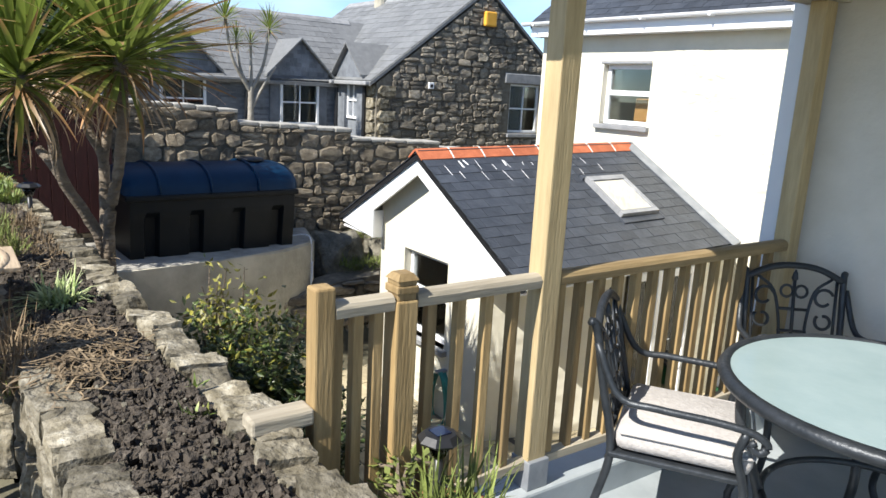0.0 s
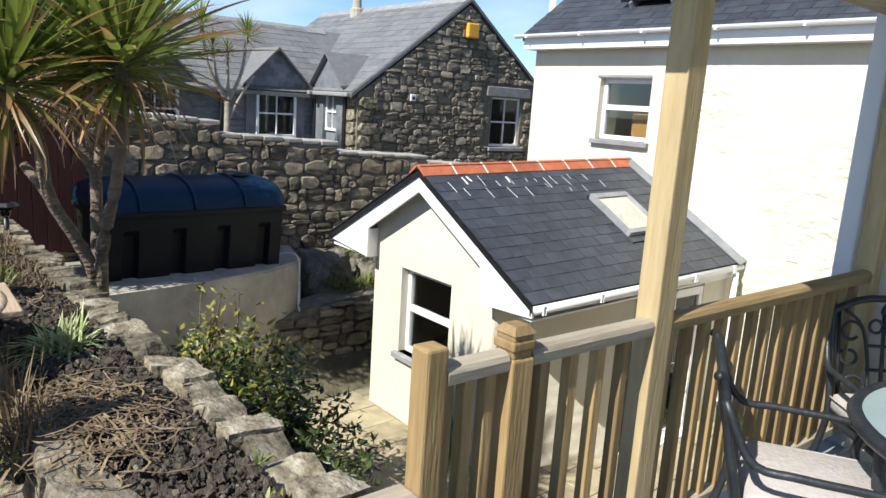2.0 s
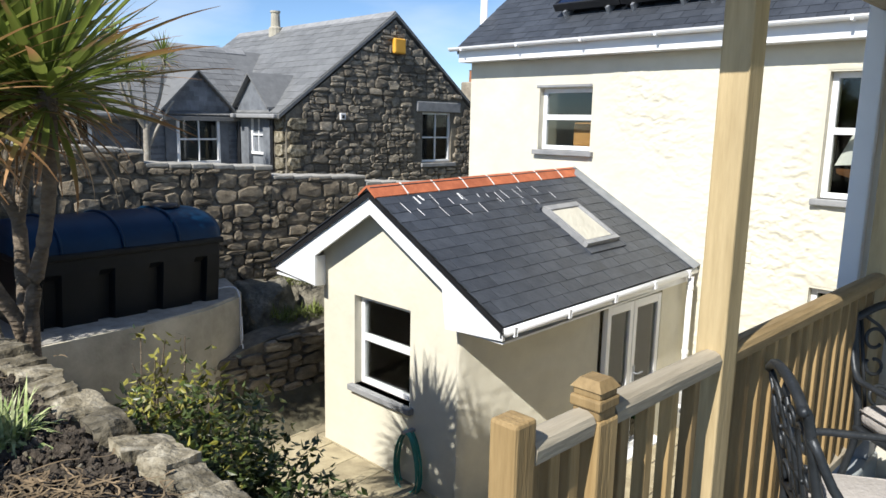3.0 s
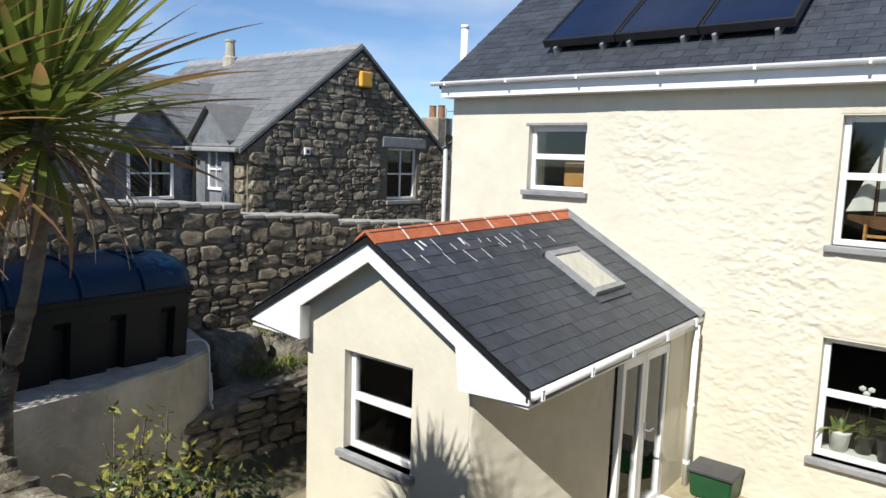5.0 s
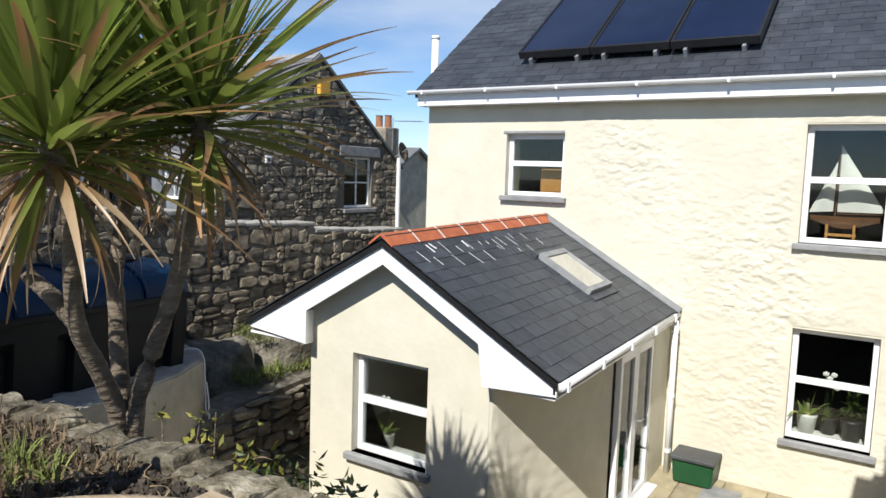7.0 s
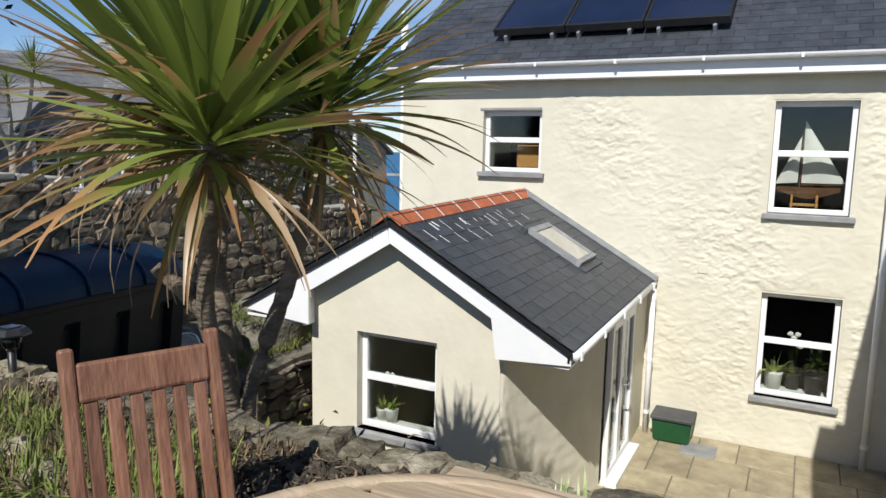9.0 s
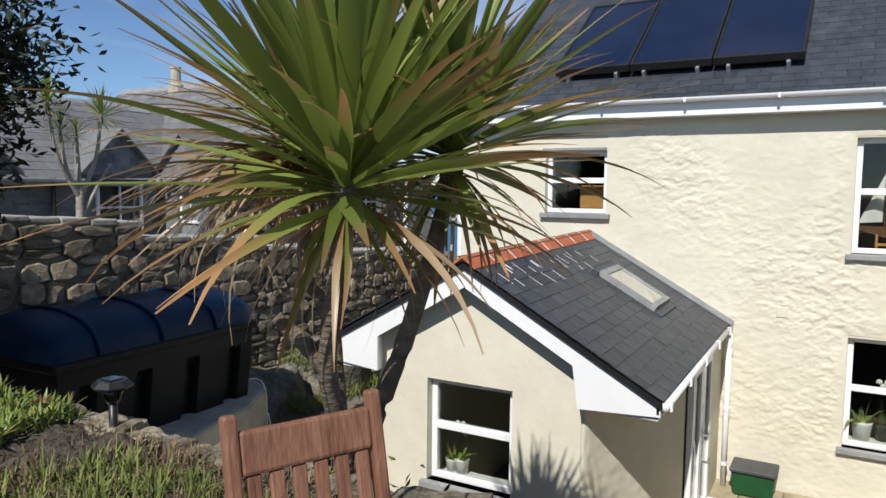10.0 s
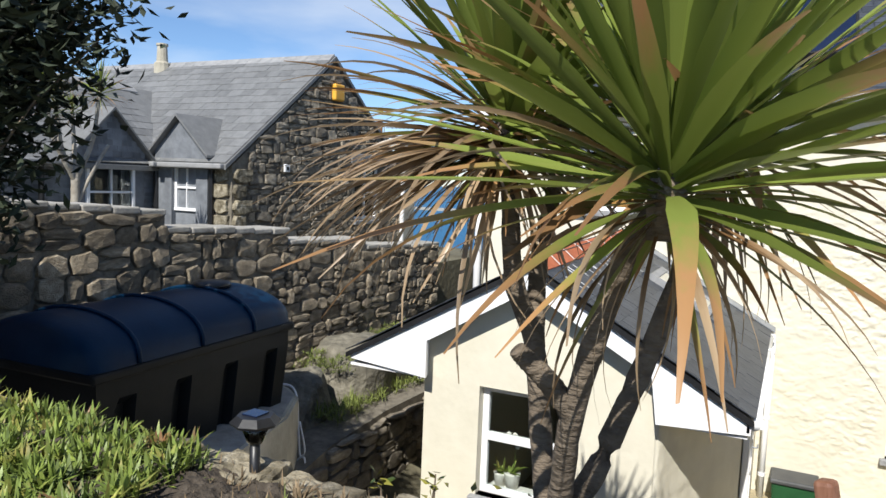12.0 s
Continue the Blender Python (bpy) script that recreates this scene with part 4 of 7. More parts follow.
# ---- tank on its plinth, rocks and low wall ----
def tank_plinth():
    bm = bmesh.new()
    outline = [(-9.3, 1.6), (-7.72, 1.6), (-7.70, 2.5), (-7.80, 3.5), (-8.02, 4.35), (-8.30, 4.86), (-8.52, 5.02), (-9.3, 5.25)]
    prism(bm, outline, "z", -1.9, -0.44)
    bmesh.ops.bevel(bm, geom=[e for e in bm.edges if all(v.co.z > -0.45 for v in e.verts)], offset=0.02, segments=2, affect="EDGES")
    t = thing("tank_plinth", "stained grey concrete plinth under the oil tank", "plinth")
    part("body", bm, CONCRETE, t)
    b = bmesh.new()
    prism(b, [(-9.28, 1.65), (-7.76, 1.65), (-7.74, 2.5), (-7.84, 3.5), (-8.06, 4.32), (-8.33, 4.82), (-8.54, 4.97), (-9.28, 5.2)], "z", -0.445, -0.434)
    part("screed", b, CAPSTONE, t, "smooth pale cement top")
    return t


def oil_tank():
    t = thing("oil_tank", "dark plastic oil tank with a navy blue curved lid", "oil tank")
    t.matrix_basis = pose(-8.73, 3.56, -0.44, 0, 0, 3)
    L, W = 1.03, 0.55           # half length, half width
    bm = bmesh.new()
    # ribbed body: a long outline with recessed pockets along its sides
    def outline(grow):
        pts, n = [], 4
        for s in (1, -1):
            for k in range(n):
                a, b = -L + 2 * L * k / n, -L + 2 * L * (k + 1) / n
                m, q = (b - a) * 0.33, 0.08
                side = W + grow
                run = [(side, a + 0.02), (side, a + m), (side - q, a + m + 0.03), (side - q, b - m - 0.03), (side, b - m), (side, b - 0.02)]
                run = [(x * s, y * s) for x, y in run]
                pts += run
        return pts
    low, mid = outline(-0.06), outline(0.0)
    rings = [[bm.verts.new((x, y, z)) for x, y in ring] for ring, z in ((low, 0.0), (mid, 0.48))]
    solid = [(math.copysign(W + 0.005, x), y) for x, y in mid]
    rings.append([bm.verts.new((x, y, 0.55)) for x, y in solid])
    rings.append([bm.verts.new((x, y, 0.72)) for x, y in solid])
    n = len(low)
    for r0, r1 in zip(rings, rings[1:]):
        for k in range(n):
            bm.faces.new((r0[k], r0[(k + 1) % n], r1[(k + 1) % n], r1[k]))
    bm.faces.new(rings[0][::-1]), bm.faces.new(rings[-1])
    part("body", bm, TANKG, t, "ribbed dark green-black tank body")
    b = bmesh.new(); box(b, -W - 0.035, W + 0.035, -L - 0.03, L + 0.03, 0.68, 0.75, 0.02)
    part("rim", b, TANKG, t)
    lid = bmesh.new()
    arc = [((W + 0.02) * math.cos(a), 0.75 + 0.31 * math.sin(a) ** 0.8) for a in [math.pi * k / 16 for k in range(17)]]
    rows = []
    for y, s in ((-L - 0.02, 0.86), (-L + 0.06, 0.97), (-L + 0.16, 1.0), (L - 0.16, 1.0), (L - 0.06, 0.97), (L + 0.02, 0.86)):
        rows.append([lid.verts.new((x * (0.5 + s / 2), y, 0.75 + (z - 0.75) * s)) for x, z in arc])
    for r0, r1 in zip(rows, rows[1:]):
        for k in range(16):
            lid.faces.new((r0[k], r0[k + 1], r1[k + 1], r1[k]))
    for r in (rows[0], rows[-1]):
        lid.faces.new(r)
    lo = part("lid", lid, TANKB, t, "navy blue arched lid", smooth=True)
    for y in (-0.68, -0.08, 0.52):
        b = bmesh.new()
        tube(b, [((W + 0.03) * math.cos(a), y, 0.755 + 0.315 * math.sin(a) ** 0.8) for a in [math.pi * k / 16 for k in range(17)]], 0.016, 6)
        part("strap_rib", b, TANKB, lo, smooth=True)
    b = bmesh.new(); lathe(b, [(0.0, 1.05), (0.15, 1.05), (0.165, 1.075), (0.15, 1.10), (0.0, 1.107)], 20, pose(0.0, 0.66, 0))
    part("filler_cap", b, BLACK, t, smooth=True)


def boulder(x, y, z, sx, sy, sz, seed, label="mossy granite boulder below the garden wall"):
    bm = bmesh.new()
    bmesh.ops.create_icosphere(bm, subdivisions=4, radius=1)
    for v in bm.verts:
        n = v.co.normalized()
        k = 1 + 0.22 * noise.noise(n * 1.3 + Vector((seed, 0, 0))) + 0.12 * noise.noise(n * 3.1 + Vector((0, seed, 0))) + 0.04 * noise.noise(n * 8 + Vector((0, 0, seed)))
        f = Vector((max(-0.8, min(0.8, n.x)), max(-0.8, min(0.8, n.y)), max(-0.75, min(0.75, n.z))))
        v.co = Vector((x + f.x * k * sx, y + f.y * k * sy, z + f.z * k * sz))
    return tagged(part("boulder", bm, ROCK, smooth=True), label, "boulder", "boulders by the wall")


def low_wall():
    bm = bmesh.new()
    prism(bm, [(4.3, -2.2), (8.5, -2.2), (8.5, -0.95), (6.2, -0.92), (5.2, -0.98), (4.3, -1.18)], "x", -8.55, -8.13)
    w = tagged(part("wall_low", bm, MORTAR), "low dark rubble wall beside the sunken passage", "wall", kind="structure")
    spots = rubble(4.3, 8.5, lambda u: -2.1, lambda u: -1.0 if u > 5 else -1.12, 21, 0.24)
    lay_stones(w, spots, lambda u, z: pose(-8.12, u, z), DSTONE, DSTONE_J, lambda s: s[0], 23)
    b = bmesh.new()
    box(b, -8.10, -7.92, 4.6, 8.5, -2.1, -1.90, 0.015)
    tagged(part("trim_kerb", b, CONCRETE), "pale concrete kerb at the foot of the low wall", "kerb", kind="structure")


def tufts(name, spots, material, length, width, label, category, n=14, droop=0.5, seed=3, kind="stuff", wild=1.0):
    """Blades of grass or strap leaves in tufts, as one mesh."""
    rnd = random.Random(seed)
    vs, fs = [], []
    for x, y, z in spots:
        for _ in range(n):
            a, L = rnd.uniform(0, math.tau), length * rnd.uniform(0.5, 1.15)
            lean = rnd.uniform(0.1, 1.0) * wild
            d = Vector((math.cos(a), math.sin(a), 0))
            s = Vector((-d.y, d.x, 0)) * width * rnd.uniform(0.6, 1.2)
            p0 = Vector((x, y, z)) + d * rnd.uniform(0, 0.03)
            k = len(vs)
            for j in range(4):
                t = j / 3
                p = p0 + d * L * lean * t + Vector((0, 0, L * (t * (1.1 - 0.5 * lean) - droop * lean * t * t)))
                ww = s * (1 - t) ** 0.6
                vs += [tuple(p - ww), tuple(p + ww)]
            fs += [(k + 2 * j, k + 2 * j + 1, k + 2 * j + 3, k + 2 * j + 2) for j in range(3)]
    me = bpy.data.meshes.new(name)
    me.from_pydata(vs, [], fs)
    me.materials.append(material)
    ob = new(name, me)
    return tagged(ob, label, category, kind=kind)


# ---- raised bed ----
def lump_mesh(name, seed, material, sub=2, rough=0.2):
    """A rough block of unit size with broken, uneven faces and worn corners."""
    bm = bmesh.new()
    bmesh.ops.create_cube(bm, size=1.0)
    bmesh.ops.subdivide_edges(bm, edges=list(bm.edges), cuts=2 * sub, use_grid_fill=True)
    o = Vector((seed * 3.7, seed * 1.3, 0))
    for v in bm.verts:
        c, n = v.co.copy(), v.co.normalized()
        c = c.lerp(n * 0.56, 0.20)
        c.x *= 1 + 0.22 * noise.noise(Vector((c.y * 1.5, c.z * 1.5, seed)))
        c.y *= 1 + 0.22 * noise.noise(Vector((c.x * 1.5, c.z * 1.5, seed + 9)))
        k = rough * 0.45 * noise.noise(c * 2.1 + o) + rough * 0.28 * noise.noise(c * 5.3 + o)
        v.co = c * (1 + k) + Vector((0, 0, rough * 0.22 * noise.noise(c * 3.0 - o)))
    return mesh_of(name, bm, material)


def bed_y(x, y):
    """The bed runs slightly askew to the terrace: the place of a line y of its plan at x."""
    return y + 0.16 + 0.045 * (x + 2.0)


def raised_bed():
    bm = bmesh.new()
    for y0, y1, z0, z1 in ((1.36, 1.55, -1.9, 0.53), (0.99, 1.36, -0.3, 0.42)):
        prism(bm, [(-7.6, bed_y(-7.6, y0)), (-1.22, bed_y(-1.22, y0)), (-1.22, bed_y(-1.22, y1)), (-7.6, bed_y(-7.6, y1))], "z", z0, z1)
    w = tagged(part("wall_bed", bm, MORTAR), "raised bed walled in pale rough granite", "wall", kind="structure")
    rnd = random.Random(77)
    kinds = [lump_mesh("coping_stone", k + 1, COPING, 3, 0.26) for k in range(8)]
    x = -1.12
    while x > -7.5:
        L = rnd.choice((0.07, 0.10, 0.13, 0.17, 0.21)) * rnd.uniform(0.85, 1.15)
        piece("coping_stone", rnd.choice(kinds), w, pose(x - L / 2, bed_y(x, 1.455) + rnd.uniform(-0.02, 0.015), 0.535 + rnd.uniform(-0.02, 0.02), rnd.uniform(-11, 11), rnd.uniform(-11, 11), rnd.choice((0, 180)) + rnd.uniform(-16, 16)) @ Matrix.Diagonal((L * 1.02, 0.165 * rnd.uniform(0.7, 1.2), 0.12 * rnd.uniform(0.85, 1.15), 1)))
        x -= L * 0.97
    x = -1.15
    while x > -2.5:
        for z, h in ((0.53, 0.14), (0.41, 0.18), (0.24, 0.2), (0.10, 0.18)):
            L = rnd.choice((0.10, 0.14, 0.19, 0.24)) * rnd.uniform(0.9, 1.1)
            piece("coping_stone", rnd.choice(kinds), w, pose(x - L / 2 + rnd.uniform(-0.05, 0.05), bed_y(x, 0.975) + (0.56 - z) * -0.05 + rnd.uniform(-0.02, 0.02), z, rnd.uniform(-8, 8), rnd.uniform(-8, 8), rnd.choice((0, 180)) + rnd.uniform(-12, 12)) @ Matrix.Diagonal((L * 0.98, 0.15, h * 0.93, 1)))
        x -= 0.145
    for k in range(3):
        piece("coping_stone", rnd.choice(kinds), w, pose(-2.52, bed_y(-2.5, 1.04) + 0.02 * k, 0.12 + 0.15 * k, 0, 0, 90 + rnd.uniform(-15, 15)) @ Matrix.Diagonal((0.24, 0.22, 0.18, 1)))
    for x, y, z, s in ((-5.15, 0.93, 0.55, 0.14), (-5.45, 0.90, 0.52, 0.15), (-4.85, 0.90, 0.54, 0.14), (-5.9, 0.86, 0.50, 0.17), (-4.5, 0.9, 0.5, 0.22), (-4.1, 0.92, 0.48, 0.2), (-3.7, 0.92, 0.5, 0.2), (-3.3, 0.92, 0.46, 0.22), (-2.9, 0.93, 0.45, 0.2), (-6.4, 0.85, 0.5, 0.25), (-6.9, 0.85, 0.5, 0.25)):
        y = bed_y(x, y)
        piece("coping_stone", rnd.choice(kinds), w, pose(x, y, z, rnd.uniform(-20, 20), rnd.uniform(-20, 20), rnd.uniform(0, 360)) @ Matrix.Diagonal((s * 1.3, s, s * 0.8, 1)))
        piece("coping_stone", rnd.choice(kinds), w, pose(x + 0.1, y - 0.02, z - 0.22, rnd.uniform(-20, 20), 0, rnd.uniform(0, 360)) @ Matrix.Diagonal((0.32, 0.2, 0.24, 1)))
    # outer face towards the lower garden
    spots = rubble(-6.0, -1.2, lambda u: -1.6, lambda u: 0.46, 41, 0.25)
    lay_stones(w, spots, lambda u, z: pose(u, bed_y(u, 1.55), z, 0, 0, 92.6), DSTONE, DSTONE_J, lambda s: -s[1], 43, most=120)
    # soil with clods
    bm = bmesh.new()
    nx, ny = 420, 40
    rows = []
    for i in range(nx + 1):
        x = -7.5 + 6.35 * i / nx
        row = []
        for j in range(ny + 1):
            y = 0.95 + 0.50 * j / ny
            e = min(1, j / 6, (ny - j) / 6)
            h = noise.fractal(Vector((x * 7, y * 7, 1.0)), 0.8, 2.0, 4) * 0.030 + abs(noise.noise(Vector((x * 22, y * 22, 4)))) * 0.030
            mound = 0.10 * math.exp(-((x + 6.4) / 0.8) ** 2) * (1 - abs(j / ny - 0.5))
            row.append(bm.verts.new((x, bed_y(x, y), 0.515 + 0.045 * e + h * (0.4 + 0.6 * e) + mound)))
        rows.append(row)
    for r0, r1 in zip(rows, rows[1:]):
        for j in range(ny):
            bm.faces.new((r0[j], r0[j + 1], r1[j + 1], r1[j]))
    part("soil", bm, SOIL, w, "dark crumbly soil", smooth=False)
    vs, fs = [], []
    me = lump_mesh("clod", 5, SOIL, 1, 0.8)
    for _ in range(5200):
        x, y, s = rnd.uniform(-5.2, -1.2), rnd.uniform(1.03, 1.37), rnd.choice((0.005, 0.007, 0.010, 0.014, 0.024)) * rnd.uniform(0.7, 1.2)
        m = pose(x, bed_y(x, y), 0.565 + s * 0.3 + rnd.uniform(0, 0.018), rnd.uniform(0, 360), rnd.uniform(0, 360), 0) @ Matrix.Diagonal((s * 1.3, s, s, 1))
        k = len(vs)
        vs += [tuple(m @ v.co) for v in me.vertices]
        fs += [[k + q for q in f.vertices] for f in me.polygons]
    pv, pf = [], []
    pm = lump_mesh("pebble", 8, COPING, 1, 0.3)
    for _ in range(170):
        x, y, s = rnd.uniform(-5.0, -1.3), rnd.uniform(1.04, 1.36), rnd.uniform(0.006, 0.016)
        m = pose(x, bed_y(x, y), 0.59 + s * 0.3, rnd.uniform(0, 360), rnd.uniform(0, 360), 0) @ Matrix.Diagonal((s * 1.4, s, s * 0.8, 1))
        k = len(pv)
        pv += [tuple(m @ v.co) for v in pm.vertices]
        pf += [[k + q for q in f.vertices] for f in pm.polygons]
    r = bpy.data.meshes.new("pebbles")
    r.from_pydata(pv, [], pf)
    r.materials.append(COPING)
    c = new("pebbles", r)
    c.parent = w
    tagged(c, kind="stuff")
    r = bpy.data.meshes.new("clods")
    r.from_pydata(vs, [], fs)
    r.materials.append(SOIL)
    c = new("clods", r)
    c.parent = w
    tagged(c, kind="stuff")


def low_garden():
    """Crazy paving and earth of the terrace."""
    bm = bmesh.new()
    box(bm, -9.0, 4.5, -7.0, 1.0, -0.2, 0.118)
    box(bm, -2.6, -1.22, 1.0, 1.15, -0.2, 0.1175)
    box(bm, -1.22, 4.5, 1.0, 1.80, -0.3, 0.118)
    t = tagged(part("floor_terrace", bm, GROUND), "earth and stone paving of the upper terrace", "terrace", kind="structure")
    rnd = random.Random(9)
    kinds = [lump_mesh("paving_stone", k + 20, STONE, 2, 0.2) for k in range(5)]
    for i in range(14):
        for j in range(6):
            piece("paving_stone", rnd.choice(kinds), t, pose(-1.2 - i * 0.44 + rnd.uniform(-0.07, 0.07), 0.68 - j * 0.42 + rnd.uniform(-0.07, 0.07), 0.108, 0, 0, rnd.uniform(0, 360)) @ Matrix.Diagonal((0.42, 0.37, 0.05, 1)))


garden_wall()
tank_plinth()
oil_tank()
boulder(-8.95, 5.55, -0.95, 0.48, 0.42, 0.62, 3)
boulder(-8.9, 6.75, -0.80, 0.55, 0.75, 0.62, 8)
boulder(-8.75, 7.9, -0.9, 0.42, 0.5, 0.5, 12)
boulder(-9.0, 6.2, -1.15, 0.40, 0.45, 0.38, 17)
low_wall()
raised_bed()
low_garden()


# ---- stone cottage ----
def cottage():
    c = thing("cottage", "dark granite cottage with slate roofs and slate-hung dormers", "house")
    GXc = -12.0
    win = (11.33, 12.22, 0.80, 1.86)
    bm = bmesh.new()
    slab_with_holes(bm, 7.95, 13.15, -1.5, 1.72, [win], lambda a, b, z0, z1: box(bm, GXc - 0.5, GXc - 0.012, a, b, z0, z1) if z1 <= 1.73 else None)
    prism(bm, [(7.95, 1.722), (11.33, 1.722), (11.33, 1.86), (12.22, 1.86), (12.22, 1.722), (13.15, 1.722), (10.55, 3.66)], "x", GXc - 0.5, GXc - 0.012)
    gable = part("gable_wall", bm, MORTAR, c, "granite rubble gable")
    bm = bmesh.new()
    box(bm, -18.0, GXc - 0.5, 7.95, 8.3, -1.5, 1.74)
    part("side_wall", bm, HUNGSLATE, c, "grey slate side wall")
    part("back_wall", box(bmesh.new(), -18.0, GXc - 0.5, 12.8, 13.15, -1.5, 1.74), HUNGSLATE, c)
    part("wing_wall", box(bmesh.new(), -14.1, -13.6, 1.0, 7.945, -1.5, 1.70), HUNGSLATE, c, "slate-hung wing wall")
    # roofs
    def gabled(a0, a1, axis, mid, half, ridge, eave, name, thick=0.07):
        b = bmesh.new()
        prism(b, [(mid - half, eave), (mid, ridge), (mid + half, eave), (mid + half, eave - thick), (mid, ridge - thick), (mid - half, eave - thick)], axis, a0, a1)
        return part(name, b, OLDSLATE, c)
    main = gabled(-18.2, GXc + 0.03, "x", 10.55, 2.78, 3.80, 1.72, "roof")
    wing = gabled(0.9, 10.3, "y", -15.6, 2.15, 3.12, 1.66, "roof")
    d1 = gabled(-15.0, -13.42, "x", 7.02, 0.74, 2.52, 1.78, "dormer_roof", 0.04)
    d2 = gabled(7.76, 9.4, "y", -13.0, 0.66, 2.50, 1.86, "dormer_roof", 0.04)
    d3 = gabled(-15.0, -13.42, "x", 4.70, 0.74, 2.52, 1.78, "dormer_roof", 0.04)
    slates(main, (GXc, 7.80, 1.745), (-1, 0, 0), (0, 2.75, 2.06), 22, 15, 0.28, 0.225, OLDSLATE, OLDSLATE, 61, 0, lift=0.004)
    slates(wing, (-13.46, 1.0, 1.69), (0, 1, 0), (-2.14, 0, 1.45), 24, 12, 0.32, 0.215, OLDSLATE, OLDSLATE, 62, 0, lift=0.004)
    for k in range(22):
        b = bmesh.new()
        x = GXc - 0.02 - k * 0.28
        prism(b, [(10.41, 3.72), (10.55, 3.84), (10.69, 3.72), (10.69, 3.70), (10.55, 3.81), (10.41, 3.70)], "x", x - 0.275, x)
        part("ridge_tile", b, SILL, main)
    for k in range(24):
        b = bmesh.new()
        y = 1.0 + k * 0.34
        prism(b, [(-15.74, 3.05), (-15.6, 3.17), (-15.46, 3.05), (-15.46, 3.03), (-15.6, 3.14), (-15.74, 3.03)], "y", y, y + 0.335)
        part("ridge_tile", b, SILL, wing)
    # dormer cheeks and fronts in hung slate
    for y in (7.02, 4.70):
        b = bmesh.new()
        prism(b, [(y - 0.62, 0.6), (y - 0.42, 0.6), (y - 0.42, 1.70), (y + 0.42, 1.70), (y + 0.42, 0.6), (y + 0.62, 0.6), (y + 0.62, 1.86), (y, 2.44), (y - 0.62, 1.86)], "x", -14.9, -13.54)
        part("dormer_front", b, HUNGSLATE, c, "slate-hung dormer front")
        sash(c, "x", -13.46, y - 0.42, y + 0.42, 0.80, 1.70)
    b = bmesh.new()
    prism(b, [(-13.55, 0.6), (-13.18, 0.6), (-13.18, 1.72), (-12.66, 1.72), (-12.66, 0.6), (-12.42, 0.6), (-12.42, 1.92), (-13.0, 2.42), (-13.55, 1.92)], "y", 7.86, 7.95)
    part("dormer_front", b, HUNGSLATE, c, "ashlar dormer front")
    sash(c, "y", 7.88, -13.18, -12.66, 0.98, 1.72)
    sash(c, "x", GXc - 0.02, win[0], win[1], win[2], win[3])
    b = bmesh.new(); box(b, GXc - 0.3, GXc + 0.03, win[0] - 0.18, win[1] + 0.25, 1.87, 2.09, 0.02)
    part("lintel", b, SILL, c, "long grey stone lintel")
    b = bmesh.new(); box(b, GXc - 0.2, GXc + 0.06, win[0] - 0.05, win[1] + 0.1, 0.70, 0.78, 0.01)
    part("window_sill", b, SILL, c)
    # joined slate courses on the hung walls
    vs, fs = [], []
    rnd = random.Random(31)
    for j in range(16):
        z = 0.2 + j * 0.11
        y = 1.0 + (0.11 if j % 2 else 0)
        while y < 7.9:
            if not any(abs(y + 0.11 - q) < 0.55 and z > 0.72 for q in (7.02, 4.7)) and z < 1.66:
                k = len(vs)
                x = -13.597 + rnd.uniform(0, 0.006)
                vs += [(x, y + 0.004, z), (x, y + 0.216, z), (x - 0.012, y + 0.216, z + 0.12), (x - 0.012, y + 0.004, z + 0.12)]
                fs.append((k, k + 1, k + 2, k + 3))
            y += 0.22
    for j in range(9):
        z = 1.78 + j * 0.085
        half = 0.60 * (2.44 - z) / 0.62
        for q in (7.02, 4.7):
            y = q - half
            while y < q + half - 0.05:
                k = len(vs)
                x = -13.532 + rnd.uniform(0, 0.006)
                e = min(y + 0.17, q + half)
                vs += [(x, y + 0.004, z), (x, e - 0.004, z), (x - 0.004, e - 0.004, z + 0.09), (x - 0.004, y + 0.004, z + 0.09)]
                fs.append((k, k + 1, k + 2, k + 3))
                y += 0.17
    me = bpy.data.meshes.new("hung_slate_rest")
    me.from_pydata(vs, [], fs)
    me.materials.append(HUNGSLATE)
    hs = new("hung_slate_rest", me); hs.parent = c
    tagged(hs, kind="stuff")
    # pale quoins of the corner
    rnd = random.Random(8)
    qm = stone_mesh("quoin", 900, COPING)
    for k in range(10):
        z = -0.6 + k * 0.24
        w = 0.42 if k % 2 else 0.26
        piece("quoin", qm, gable, pose(GXc - 0.01, 7.95 + w / 2, z) @ Matrix.Diagonal((0.14, w, 0.23, 1)))
        piece("quoin", qm, gable, pose(GXc - 0.25 + (0.05 if k % 2 else 0), 7.94, z, 0, 0, -90) @ Matrix.Diagonal((0.1, 0.68 - w, 0.23, 1)))
    top = lambda u: min(1.70 + (u - 7.95) * 0.747, 1.70 + (13.15 - u) * 0.747) - 0.02
    spots = rubble(8.28, 13.12, lambda u: -0.6, top, 51, 0.225, clear=[(win[0] - 0.2, win[1] + 0.27, 1.86, 2.1), (win[0] - 0.02, win[1] + 0.02, 0.70, 1.88)])
    lay_stones(gable, spots, lambda u, z: pose(GXc - 0.03, u, z), DSTONE, DSTONE_J, lambda s: -s[1], 53, depth=0.11)
    # small fittings
    b = bmesh.new(); box(b, GXc + 0.0, GXc + 0.12, 10.43, 10.73, 3.0, 3.30, 0.03)
    alarm = tagged(part("alarm_box", b, YELLOW), "amber alarm box high on the gable", "alarm box")
    b = bmesh.new(); box(b, GXc, GXc + 0.07, 9.11, 9.24, 1.66, 1.79, 0.01)
    v = tagged(part("wall_vent", b, WHITE), "small white vent hood on the gable", "vent")
